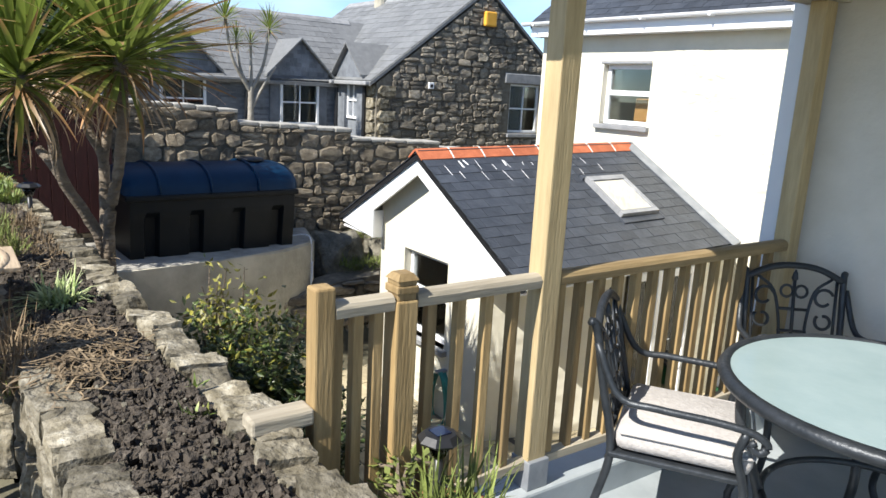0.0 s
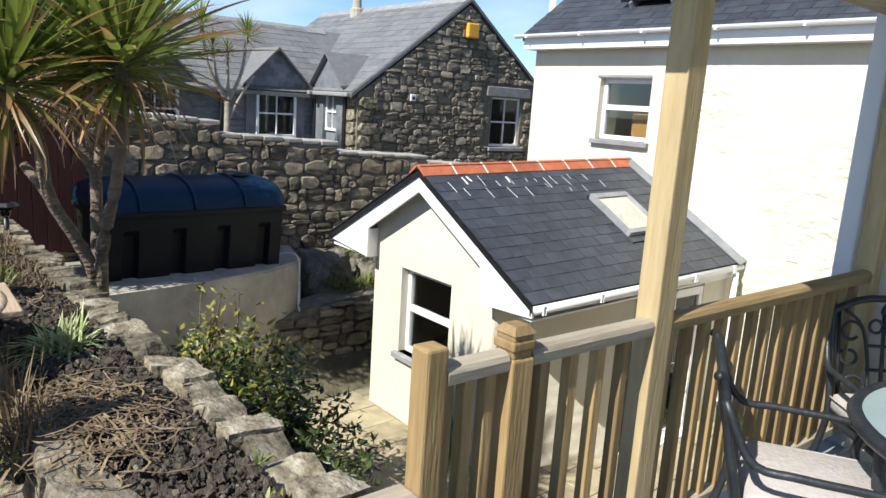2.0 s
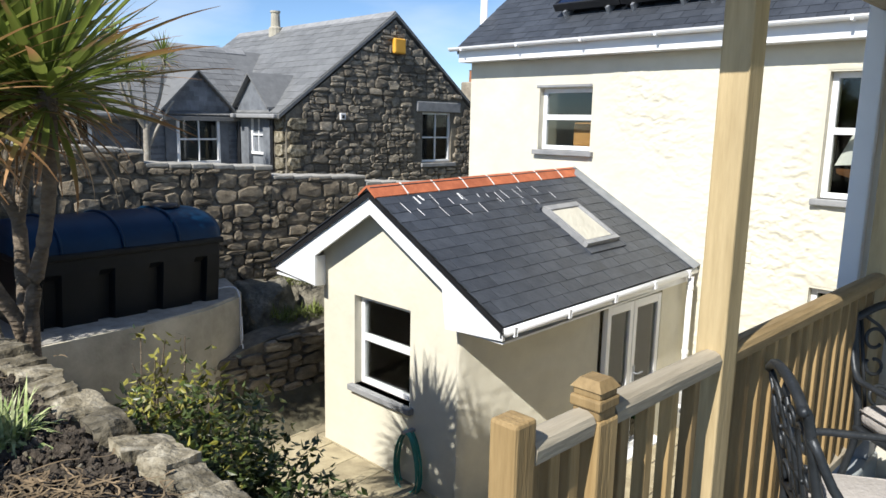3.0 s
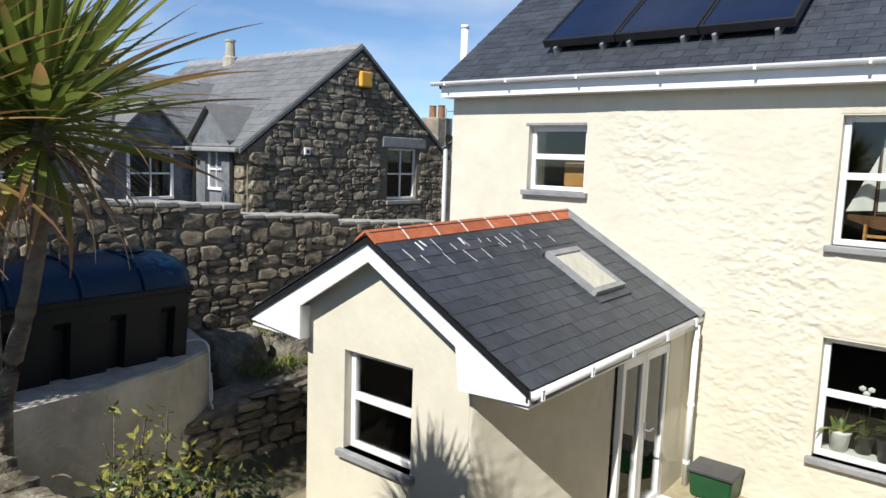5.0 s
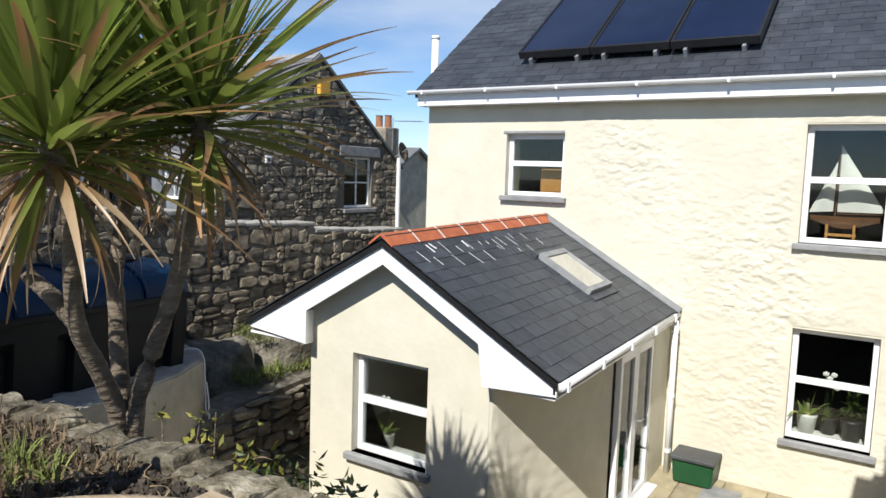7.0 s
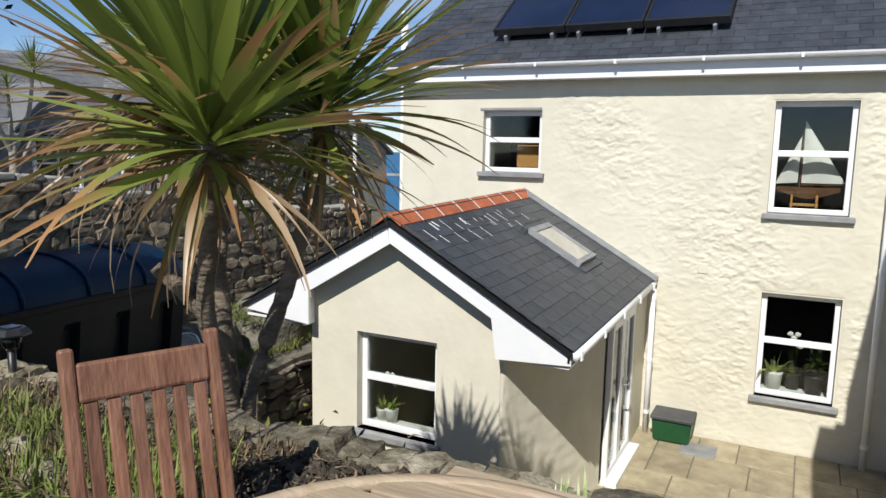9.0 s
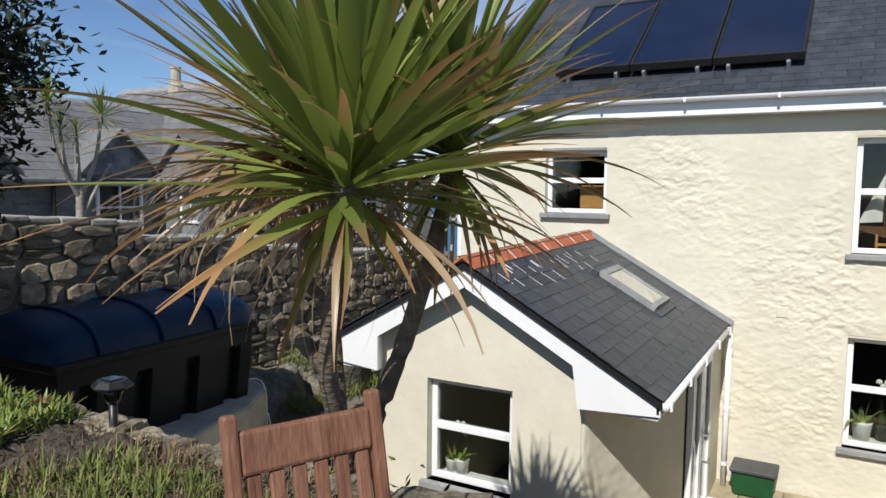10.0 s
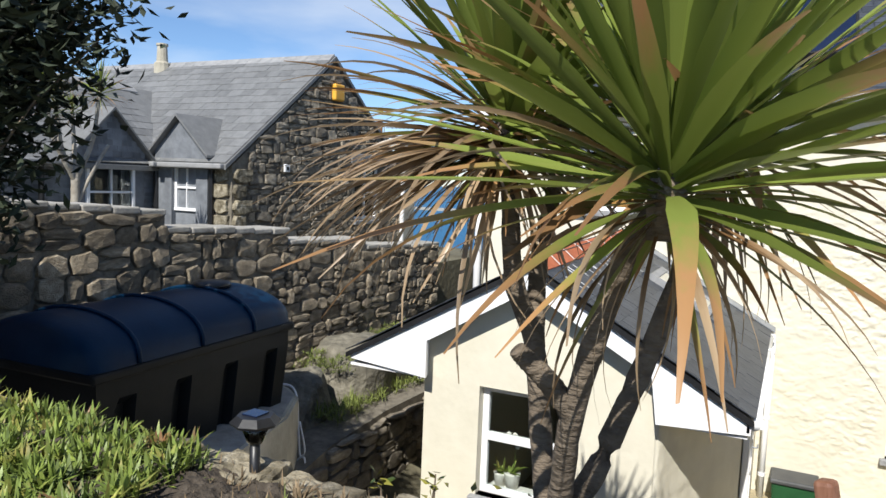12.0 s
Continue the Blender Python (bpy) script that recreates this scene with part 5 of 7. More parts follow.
    b = bmesh.new(); box(b, GXc + 0.07, GXc + 0.075, 9.145, 9.205, 1.69, 1.75)
    part("vent_hole", b, BLACK, v)
    b = bmesh.new(); lathe(b, [(0.0, 3.5), (0.17, 3.5), (0.16, 3.80), (0.115, 3.84), (0.10, 4.14), (0.12, 4.16), (0.12, 4.20), (0.0, 4.20)], 12, pose(-16.2, 10.4, 0))
    part("chimney", b, CONCRETE, c, "pale chimney pot")
    for x, y, z0 in ((-13.50, 5.9, 1.66), (-13.50, 7.84, 1.7), (-12.35, 7.86, 1.7)):
        b = bmesh.new(); tube(b, [(x, y, -1), (x, y, z0 - 0.1), (x + 0.06, y - 0.02, z0), (x + 0.1, y - 0.02, z0 + 0.02)], 0.04, 8)
        part("downpipe", b, BLACK, c, "black downpipe")
    for d in ((-13.40, -13.30, 1.0, 6.3, 1.63, 1.70), (-13.40, -13.30, 7.6, 7.9, 1.66, 1.74), (-13.65, -12.0, 7.68, 7.78, 1.66, 1.74)):
        b = bmesh.new(); box(b, *d, 0.02)
        part("gutter", b, SILL, c)
    b = bmesh.new(); tube(b, [(GXc + 0.06, 13.1, 0.0), (GXc + 0.06, 13.1, 1.9)], 0.05, 10)
    tagged(part("downpipe", b, WHITE), "white downpipe at the far cottage corner", "pipe")
    b = bmesh.new()
    lathe(b, [(0.0, 0.0), (0.08, 0.008), (0.16, 0.034), (0.22, 0.068), (0.22, 0.072), (0.16, 0.039), (0.08, 0.013), (0.0, 0.005)], 20, pose(GXc + 0.15, 13.05, 2.02, 75, 0, 100))
    dish = tagged(part("satellite_dish", b, BARK, smooth=True), "rusty brown satellite dish at the cottage corner", "dish")
    b = bmesh.new(); tube(b, [(GXc, 13.0, 1.9), (GXc + 0.15, 13.05, 2.0), (GXc + 0.36, 13.0, 2.1)], 0.012, 6)
    part("arm", b, SILL, dish)
    ch = thing("chimney_stack", "stone chimney stack with two clay pots behind the cottage", "chimney")
    b = bmesh.new(); box(b, -14.4, -13.8, 15.0, 15.6, -2, 2.75, 0.03)
    part("stack", b, DSTONE_J, ch)
    for x in (-14.25, -13.95):
        b = bmesh.new(); lathe(b, [(0.0, 2.75), (0.1, 2.75), (0.09, 3.05), (0.11, 3.07), (0.0, 3.08)], 10, pose(x, 15.3, 0))
        part("chimney_pot", b, CLAY, ch)
    ar = thing("aerial", "thin television aerial beside the chimney", "aerial")
    b = bmesh.new(); tube(b, [(-13.79, 15.3, 2.0), (-13.79, 15.3, 3.0)], 0.012, 6); tube(b, [(-13.75, 15.3, 2.92), (-13.0, 15.5, 2.92)], 0.009, 6)
    for k in range(7):
        x = -13.65 + k * 0.1
        tube(b, [(x, 15.2 + 0.03 * k, 2.92), (x, 15.5 + 0.03 * k, 2.92)], 0.006, 5)
    part("rods", b, LEAD, ar)


def far_house():
    h = thing("house", "small grey rendered house behind the cottage corner", "house")
    b = bmesh.new()
    prism(b, [(18.0, -3.0), (21.0, -3.0), (21.0, 1.5), (19.5, 2.32), (18.0, 1.5)], "x", -20.0, -15.95)
    part("wall", b, CONCRETE, h)
    for y0, y1 in ((17.75, 19.5), (21.25, 19.5)):
        q = bmesh.new()
        prism(q, [(y0, 1.46), (y1, 2.42), (y1, 2.32), (y0, 1.36)], "x", -20.2, -15.8)
        part("roof", q, OLDSLATE, h, "grey slate roof")
    b = bmesh.new(); box(b, -20.2, -15.77, 17.65, 17.75, 1.34, 1.42, 0.01)
    part("gutter", b, SILL, h)


far_house()


def sash(parent, axis, at, a, b, z0, z1):
    """A white sash window: surround, meeting rail, glazing bars, glass and a dark sheet standing in for the unlit room.
    """
    def bx(u0, u1, c0, c1, d0, d1, bevel=0.0):
        bm = bmesh.new()
        return box(bm, at + d0, at + d1, u0, u1, c0, c1, bevel) if axis == "x" else box(bm, u0, u1, at - d1, at - d0, c0, c1, bevel)
    mid, zm = (a + b) / 2, (z0 + z1) / 2
    w = part("window", bx(a, b, z0, z0 + 0.05, -0.10, -0.03, 0.006), WHITE, parent, "white sash window")
    for nm, u0, u1, c0, c1 in (("window_frame", a, a + 0.05, z0 + 0.05, z1), ("window_frame", b - 0.05, b, z0 + 0.05, z1), ("window_frame", a + 0.05, b - 0.05, z1 - 0.04, z1), ("meeting_rail", a + 0.05, b - 0.05, zm - 0.016, zm + 0.016), ("glazing_bar", mid - 0.009, mid + 0.009, z0 + 0.05, zm - 0.016), ("glazing_bar", mid - 0.009, mid + 0.009, zm + 0.016, z1 - 0.04)):
        part(nm, bx(u0, u1, c0, c1, -0.10, -0.04, 0.004), WHITE, w)
    p = part("pane", bx(a + 0.05, b - 0.05, z0 + 0.05, z1 - 0.04, -0.078, -0.072), GLASS, w)
    p.visible_shadow = False
    # dark sheet close behind the pane, painted as the room's shade
    part("inner_blind", bx(a + 0.02, b - 0.02, z0 + 0.02, z1 - 0.02, -0.125, -0.108), ROOM_SHADE, w)


cottage()

# ---- red fence beyond the bed ----
fence = thing("fence", "dark red boarded fence beyond the raised bed", "fence")
for k in range(30):
    y = -1.2 + k * 0.137
    if y < 2.55:
        b = bmesh.new(); box(b, -9.28, -9.25, y, y + 0.132, -0.3, 1.35 + 0.01 * (k % 2), 0.003)
        part("board", b, RED, fence)
for z in (0.3, 1.1):
    b = bmesh.new(); box(b, -9.335, -9.282, -1.2, 2.6, z, z + 0.08, 0.004)
    part("fence_rail", b, RED, fence)


# ---- cabbage palms ----
def leaf_mesh(name, length, width, arch, material, seed):
    """A strap leaf along +x, folded along its middle, arching down by `arch` at its tip."""
    rnd = random.Random(seed)
    bm = bmesh.new()
    uvl = bm.loops.layers.uv.new("UVMap")
    n = 10
    rows, us = [], []
    tw = rnd.uniform(-0.5, 0.5)
    ang, p = 0.0, Vector((0, 0, 0))
    for i in range(n + 1):
        t = i / n
        w = width * (0.45 + 1.1 * t if t < 0.35 else 0.835 + 0.165 * math.cos((t - 0.35) * 2)) * (1 - 0.92 * max(0, (t - 0.42) / 0.58) ** 1.15) + 0.0008
        c, s = math.cos(tw * t), math.sin(tw * t)
        f = 0.28 * w
        rows.append([bm.verts.new(p + Vector((0, -w * c, -w * s + f))), bm.verts.new(p), bm.verts.new(p + Vector((0, w * c, w * s + f)))])
        us.append(t)
        ang -= arch * (0.5 + 1.3 * t * t) / n + rnd.uniform(-0.02, 0.02)
        p = p + Vector((math.cos(ang), 0, math.sin(ang))) * length / n
    for i in range(n):
        for k in range(2):
            f = bm.faces.new((rows[i][k], rows[i][k + 1], rows[i + 1][k + 1], rows[i + 1][k]))
            for lp, u in zip(f.loops, (us[i], us[i], us[i + 1], us[i + 1])):
                lp[uvl].uv = (u, 0.5)
    me = bpy.data.meshes.new(name)
    bm.to_mesh(me)
    bm.free()
    me.materials.append(material)
    for q in me.polygons:
        q.use_smooth = True
    return me


LEAVES = {"up": [leaf_mesh("leaf", 0.80, 0.022, a * 0.8, LEAF_G, k) for k, a in enumerate((0.15, 0.35, 0.5, 0.25))],
          "out": [leaf_mesh("leaf", 0.80, 0.024, a * 1.0, LEAF_M if k % 2 else LEAF_G, 10 + k) for k, a in enumerate((0.22, 0.42, 0.55, 0.32, 0.15))],
          "droop": [leaf_mesh("leaf", 0.74, 0.022, a, LEAF_M, 60 + k) for k, a in enumerate((0.6, 0.85, 1.1, 0.7))],
          "hang": [leaf_mesh("leaf", 0.80, 0.024, a, LEAF_M, 40 + k) for k, a in enumerate((0.35, 0.6, 0.85, 0.5))],
          "dead": [leaf_mesh("leaf", 0.80, 0.011, a, LEAF_D, 80 + k) for k, a in enumerate((0.5, 0.9, 1.25, 0.7, 1.5))],
          "down": [leaf_mesh("leaf", 0.76, 0.015, a, LEAF_M if k % 3 == 0 else LEAF_D, 20 + k) for k, a in enumerate((0.4, 0.7, 1.1, 0.55, 0.85))]}


def crown(tree, at, scale, seed, n=120, dry=0.0, skirt=0):
    """A head of strap leaves: a close upright heart, a wide middle, and a thin skirt of dry leaves below."""
    rnd = random.Random(seed)
    at = Vector(at)
    b = bmesh.new()
    tube(b, [at + Vector((0, 0, -0.16)), at + Vector((0, 0, -0.05)), at + Vector((0, 0, 0.06))], [0.04 * scale, 0.045 * scale, 0.02 * scale], 8)
    head = part("crown", b, BARK, tree, "head of long strap leaves, dry at the tips")
    for i in range(n):
        t = (i + 0.5) / n
        az = i * 2.39996 + rnd.uniform(-0.3, 0.3)
        el = 86 - 88 * (t / 0.80) ** 0.95 + rnd.uniform(-7, 7) if t < 0.80 else rnd.uniform(-58, -2)
        shore = max(0.0, -math.cos(az - 0.35)) * dry
        kind = "up" if el > 40 else "out" if el > -6 else "hang" if rnd.random() < 0.30 - dry else "down"
        if kind == "out" and el < 24 + 50 * shore and rnd.random() < 0.07 + 1.9 * shore:
            kind = "down"
        elif kind == "out" and el < 16 and rnd.random() < 0.6:
            kind = "droop"
        s = scale * rnd.uniform(0.78, 1.1) * (0.68 if el < -8 else 0.9 if kind == "down" else 1.0)
        w = s * rnd.choice((0.7, 0.85, 1.0, 1.15, 1.3))
        m = Matrix.Translation(at + Vector((0, 0, 0.03 - 0.13 * t))) @ pose(0, 0, 0, 0, 0, math.degrees(az)) @ pose(0, 0, 0, rnd.uniform(-28, 28), -el, 0) @ Matrix.Translation((0.02, 0, 0)) @ Matrix.Diagonal((s, w, s, 1))
        piece("leaf", rnd.choice(LEAVES[kind]), head, m)
    # dead leaves hanging out on the side away from the house
    for i in range(skirt):
        az, el, s = 206 + rnd.gauss(0, 38), rnd.uniform(-22, 16), scale * rnd.uniform(0.7, 1.15)
        m = Matrix.Translation(at + Vector((0, 0, -0.08 + rnd.uniform(-0.04, 0.04)))) @ pose(0, 0, 0, 0, 0, az) @ pose(0, 0, 0, rnd.uniform(-50, 50), -el, 0) @ Matrix.Diagonal((s, s * rnd.uniform(0.6, 1.2), s, 1))
        piece("leaf", rnd.choice(LEAVES["dead"]), head, m)
    return head


def trunk(tree, ctrl, r0, r1, seed, material=BARK):
    pts = curve_pts(ctrl, 30)
    rad = [(r0 + (r1 - r0) * i / 30) * (1 + 0.05 * math.sin(i * 2.3 + seed)) for i in range(31)]
    b = bmesh.new()
    tube(b, pts, rad, 12)
    return part("trunk", b, material, tree, smooth=True)


def cabbage_palm():
    t = thing("cabbage_palm", "multi-stemmed cabbage palm with green strap leaves and brown drooping tips", "palm tree")
    t.matrix_basis = pose(-0.05, 0.06, 0.02)
    A, B, C, D = Vector((-4.50, 1.23, 1.62)), Vector((-4.44, 1.76, 1.74)), Vector((-5.12, 1.80, 1.78)), Vector((-5.00, 2.02, 1.86))
    neck = Vector((0, 0, -0.06))
    low = [(-4.86, 1.76, -1.6), (-4.86, 1.74, -0.4)]
    trunk(t, low + [(-4.845, 1.69, 0.40), (-4.80, 1.58, 0.70), (-4.74, 1.44, 0.97), (-4.62, 1.36, 1.38), A + neck], 0.046, 0.027, 1)
    trunk(t, [(-4.745, 1.45, 0.95), (-4.81, 1.395, 1.05), (-4.86, 1.355, 1.11), (-4.88, 1.34, 1.135)], 0.034, 0.024, 4)
    trunk(t, low + [(-4.88, 1.71, 0.45), (-4.92, 1.72, 0.78), (-4.96, 1.725, 1.07), (-5.01, 1.65, 1.27), (-5.06, 1.71, 1.52), C + neck], 0.044, 0.026, 3)
    trunk(t, [(-4.955, 1.725, 1.03), (-4.98, 1.79, 1.31), (-4.98, 1.92, 1.58), D + neck], 0.032, 0.024, 5)
    trunk(t, low + [(-4.81, 1.71, 0.45), (-4.72, 1.715, 0.73), (-4.61, 1.76, 1.06), (-4.49, 1.775, 1.46), B + neck], 0.046, 0.028, 2)
    crown(t, A, 1.05, 5, 190, dry=0.14)
    crown(t, B, 1.0, 6, 165)
    crown(t, C, 1.0, 7, 230, dry=0.8, skirt=110)
    crown(t, D, 0.72, 8, 90, dry=0.3)
    return t


cabbage_palm()


def bare_palm():
    t = thing("cabbage_palm", "thin bare-branched cabbage palm with small tufted heads behind the garden wall", "palm tree")
    base, fork = Vector((-12.34, 5.52, 0.0)), Vector((-12.33, 5.55, 1.45))
    trunk(t, [base, (-12.33, 5.54, 0.9), fork, fork + Vector((0, 0.01, 0.08))], 0.06, 0.045, 1, DEADBARK)
    for k, (end, s) in enumerate((((-12.30, 5.88, 2.58), 0.40), ((-12.42, 5.58, 2.30), 0.24), ((-12.2, 5.06, 2.66), 0.44), ((-12.3, 5.28, 2.32), 0.30))):
        e = Vector(end)
        m = (fork + e) / 2 + Vector((0, (e.y - fork.y) * 0.22, -0.05))
        trunk(t, [fork + Vector((0, 0, -0.03)), m, e], 0.035, 0.020, k, DEADBARK)
        crown(t, e, s * 1.25, 30 + k, 80, dry=0.25)
    trunk(t, [(-12.33, 5.54, 1.1), (-12.3, 5.74, 1.5), (-12.3, 6.0, 1.9)], 0.03, 0.02, 9, DEADBARK)


bare_palm()


# ---- shrubs ----
def leafy(name, label, category, centre, size, n, materials, leaf, seed, stems=8, cull=0.35, root=None):
    """A shrub: stems fanning out from the root, and small leaves in loose clumps about their ends."""
    rnd = random.Random(seed)
    t = thing(name, label, category)
    c, s = Vector(centre), Vector(size)
    root = Vector(root) if root else c - Vector((0, 0, s.z))
    tips = []
    b = bmesh.new()
    for k in range(stems):
        d = Vector((rnd.uniform(-1, 1), rnd.uniform(-1, 1), rnd.uniform(-0.3, 1)))
        d = d.normalized() * rnd.uniform(0.55, 1.05)
        e = c + Vector((d.x * s.x, d.y * s.y, d.z * s.z))
        m = root.lerp(e, 0.5) + Vector((rnd.uniform(-0.1, 0.1), rnd.uniform(-0.1, 0.1), 0.05))
        pts = curve_pts([root, m, e], 8)
        tube(b, pts, [0.014 * (1 - 0.8 * i / 8) + 0.002 for i in range(9)], 5)
        tips += pts[3:]
    part("stem", b, BARK, t)
    quads = [([], []) for _ in materials]
    for _ in range(n):
        p = rnd.choice(tips) + Vector((rnd.gauss(0, 1), rnd.gauss(0, 1), rnd.gauss(0, 1))) * (0.16 if n < 20000 else 0.19) * min(s)
        if noise.noise(p * 3.1) < -cull:
            continue
        k = 0 if len(materials) == 1 or rnd.random() < (0.9 - 0.45 * max(0, (p.z - c.z) / s.z)) else 1
        vs, fs = quads[k]
        d = Vector((rnd.uniform(-1, 1), rnd.uniform(-1, 1), rnd.uniform(-0.5, 0.8))).normalized()
        a = d.cross(Vector((rnd.uniform(-1, 1), rnd.uniform(-1, 1), 1))).normalized()
        L, w = leaf * rnd.uniform(0.7, 1.25), leaf * 0.2 * rnd.uniform(0.8, 1.3)
        up = d.cross(a) * w * 0.35
        i = len(vs)
        vs += [tuple(p), tuple(p + d * L * 0.45 + a * w + up), tuple(p + d * L), tuple(p + d * L * 0.45 - a * w + up)]
        fs += [(i, i + 1, i + 2), (i, i + 2, i + 3)]
    for (vs, fs), m in zip(quads, materials):
        if vs:
            me = bpy.data.meshes.new("leaves")
            me.from_pydata(vs, [], fs)
            me.materials.append(m)
            o = new("leaves", me)
            o.parent = t
            tagged(o, kind="stuff")
    return t


leafy("shrub", "glossy green shrub with yellowing leaves in the sunken garden", "shrub", (-5.29, 2.89, -0.74), (0.85, 0.6, 0.62), 11000, [SHRUBL, SHRUBY], 0.085, 4, 40, root=(-5.14, 2.84, -1.75))
leafy("shrub", "tall thin yellow-leaved sprigs of a shrub", "shrub", (-6.0, 2.94, -0.29), (0.30, 0.22, 0.52), 420, [SHRUBY, SHRUBL], 0.07, 9, 9, root=(-5.95, 2.94, -1.6))
leafy("shrub", "low dark shrub beside the paved patio", "shrub", (-4.44, 3.1, -1.08), (0.42, 0.45, 0.45), 2400, [SHRUBL], 0.09, 6, 18, root=(-4.54, 3.05, -2.0))
leafy("evergreen_tree", "dark small-leaved evergreen tree overhanging the bed", "tree", (-8.0, 1.60, 2.25), (0.78, 0.72, 0.74), 52000, [DARKLEAF], 0.085, 12, 80, root=(-8.5, 0.9, 0.0))


# ---- furniture on the deck ----
def ring(bm, c, r, axis_u, axis_v, tr=0.008, n=14, a0=0.0, a1=math.tau, shrink=0.0):
    c, u, v = Vector(c), Vector(axis_u), Vector(axis_v)
    pts = []
    for k in range(n + 1):
        a = a0 + (a1 - a0) * k / n
        q = r * (1 - shrink * k / n)
        pts.append(c + u * math.cos(a) * q + v * math.sin(a) * q)
    tube(bm, pts, tr, 6)


def metal_chair():
    """A cast chair that faces +x: scrolled back, curled arms, cushion."""
    t = thing("patio_chair", "charcoal cast-metal armchair with a scrolled back and an oatmeal cushion", "chair", "chairs round the glass table")
    back_dir = Vector((-0.20, 0, 0.98)).normalized()
    o = Vector((-0.23, 0, 0.42))
    at = lambda y, h: o + back_dir * h + Vector((0, y, 0))
    Y, Z = Vector((0, 1, 0)), back_dir
    for s in (-1, 1):
        b = bmesh.new()
        tube(b, curve_pts([(-0.33, s * 0.25, 0.0), (-0.27, s * 0.24, 0.2), at(s * 0.23, 0.0), at(s * 0.235, 0.25), at(s * 0.235, 0.47), at(s * 0.25, 0.50) + Vector((-0.02, 0, 0))], 22), 0.016, 8)
        part("back_leg", b, IRON, t, smooth=True)
        b = bmesh.new()
        pts = curve_pts([at(s * 0.25, 0.42), at(s * 0.275, 0.24) + Vector((0.06, 0, 0)), (-0.08, s * 0.29, 0.64), (0.12, s * 0.29, 0.635), (0.24, s * 0.29, 0.62), (0.29, s * 0.29, 0.585), (0.265, s * 0.29, 0.555), (0.235, s * 0.29, 0.575), (0.25, s * 0.29, 0.59)], 36)
        tube(b, pts, 0.014, 8)
        part("armrest", b, IRON, t, smooth=True)
        b = bmesh.new()
        tube(b, curve_pts([(0.22, s * 0.285, 0.615), (0.20, s * 0.28, 0.52), (0.235, s * 0.255, 0.40), (0.25, s * 0.25, 0.22), (0.22, s * 0.25, 0.08), (0.27, s * 0.26, 0.0)], 22), 0.016, 8)
        part("front_leg", b, IRON, t, smooth=True)
    b = bmesh.new()
    tube(b, curve_pts([at(-0.235, 0.46), at(-0.12, 0.515), at(0, 0.53), at(0.12, 0.515), at(0.235, 0.46)], 16), 0.017, 8)
    part("top_rail", b, IRON, t, smooth=True)
    b = bmesh.new()
    tube(b, [at(-0.235, 0.06), at(0.235, 0.06)], 0.010, 6)
    part("lower_rail", b, IRON, t, smooth=True)
    b = bmesh.new()
    for s in (-1, 1):
        tube(b, curve_pts([at(s * 0.06, 0.06), at(s * 0.065, 0.24), at(s * 0.10, 0.40), at(s * 0.18, 0.47)], 12), 0.008, 6)
        tube(b, [at(s * 0.195, 0.06), at(s * 0.205, 0.46)], 0.008, 6)
        ring(b, at(s * 0.145, 0.37), 0.05, Y, Z, 0.008, 16, 0.4, 5.6, 0.35)
        ring(b, at(s * 0.15, 0.255), 0.042, Y, Z, 0.008, 14, 2.4, 8.0, 0.3)
        ring(b, at(s * 0.13, 0.12), 0.055, Y, Z, 0.008, 16, -0.6, 4.9, 0.3)
        ring(b, at(s * 0.035, 0.40), 0.03, Y, Z, 0.007, 12)
        ring(b, at(s * 0.03, 0.10), 0.03, Y, Z, 0.007, 10, 0, math.pi)
    tube(b, [at(0, 0.06), at(0, 0.47)], 0.009, 6)
    tube(b, [at(-0.07, 0.31), at(0.07, 0.31)], 0.008, 6)
    tube(b, [at(-0.07, 0.20), at(0.07, 0.20)], 0.008, 6)
    lathe(b, [(0.002, -0.03), (0.017, -0.005), (0.012, 0.02), (0.002, 0.04)], 8, Matrix.Translation(at(0, 0.47)))
    part("scrollwork", b, IRON, t, "cast scrolls and a crown motif", smooth=True)
    b = bmesh.new()
    box(b, -0.24, 0.25, -0.25, 0.25, 0.395, 0.42, 0.008)
    part("seat", b, IRON, t)
    b = bmesh.new()
    box(b, -0.22, 0.26, -0.245, 0.245, 0.425, 0.515, 0.035)
    for v in b.verts:
        if v.co.z > 0.5:
            v.co.z += 0.018 * (1 - (v.co.x / 0.26) ** 2) + 0.006 * noise.noise(v.co * 9)
    cu = part("cushion", b, CUSHION, t, "oatmeal seat cushion with piping", smooth=True)
    b = bmesh.new()
    tube(b, curve_pts([(-0.2, -0.248, 0.502), (0.0, -0.25, 0.505), (0.23, -0.245, 0.502), (0.263, -0.2, 0.502), (0.266, 0.0, 0.505), (0.263, 0.2, 0.502), (0.23, 0.245, 0.502), (-0.2, 0.248, 0.502)], 30), 0.006, 5)
    part("piping", b, CUSHION, cu, smooth=True)
    return t


chair = metal_chair()
chair.matrix_basis = pose(-1.255, 3.155, DECK_Z, 0, 0, 33)
copy_thing(chair, pose(-1.25, 4.11, DECK_Z, 0, 0, -40))
copy_thing(chair, pose(-0.20, 2.68, DECK_Z, 0, 0, 108))


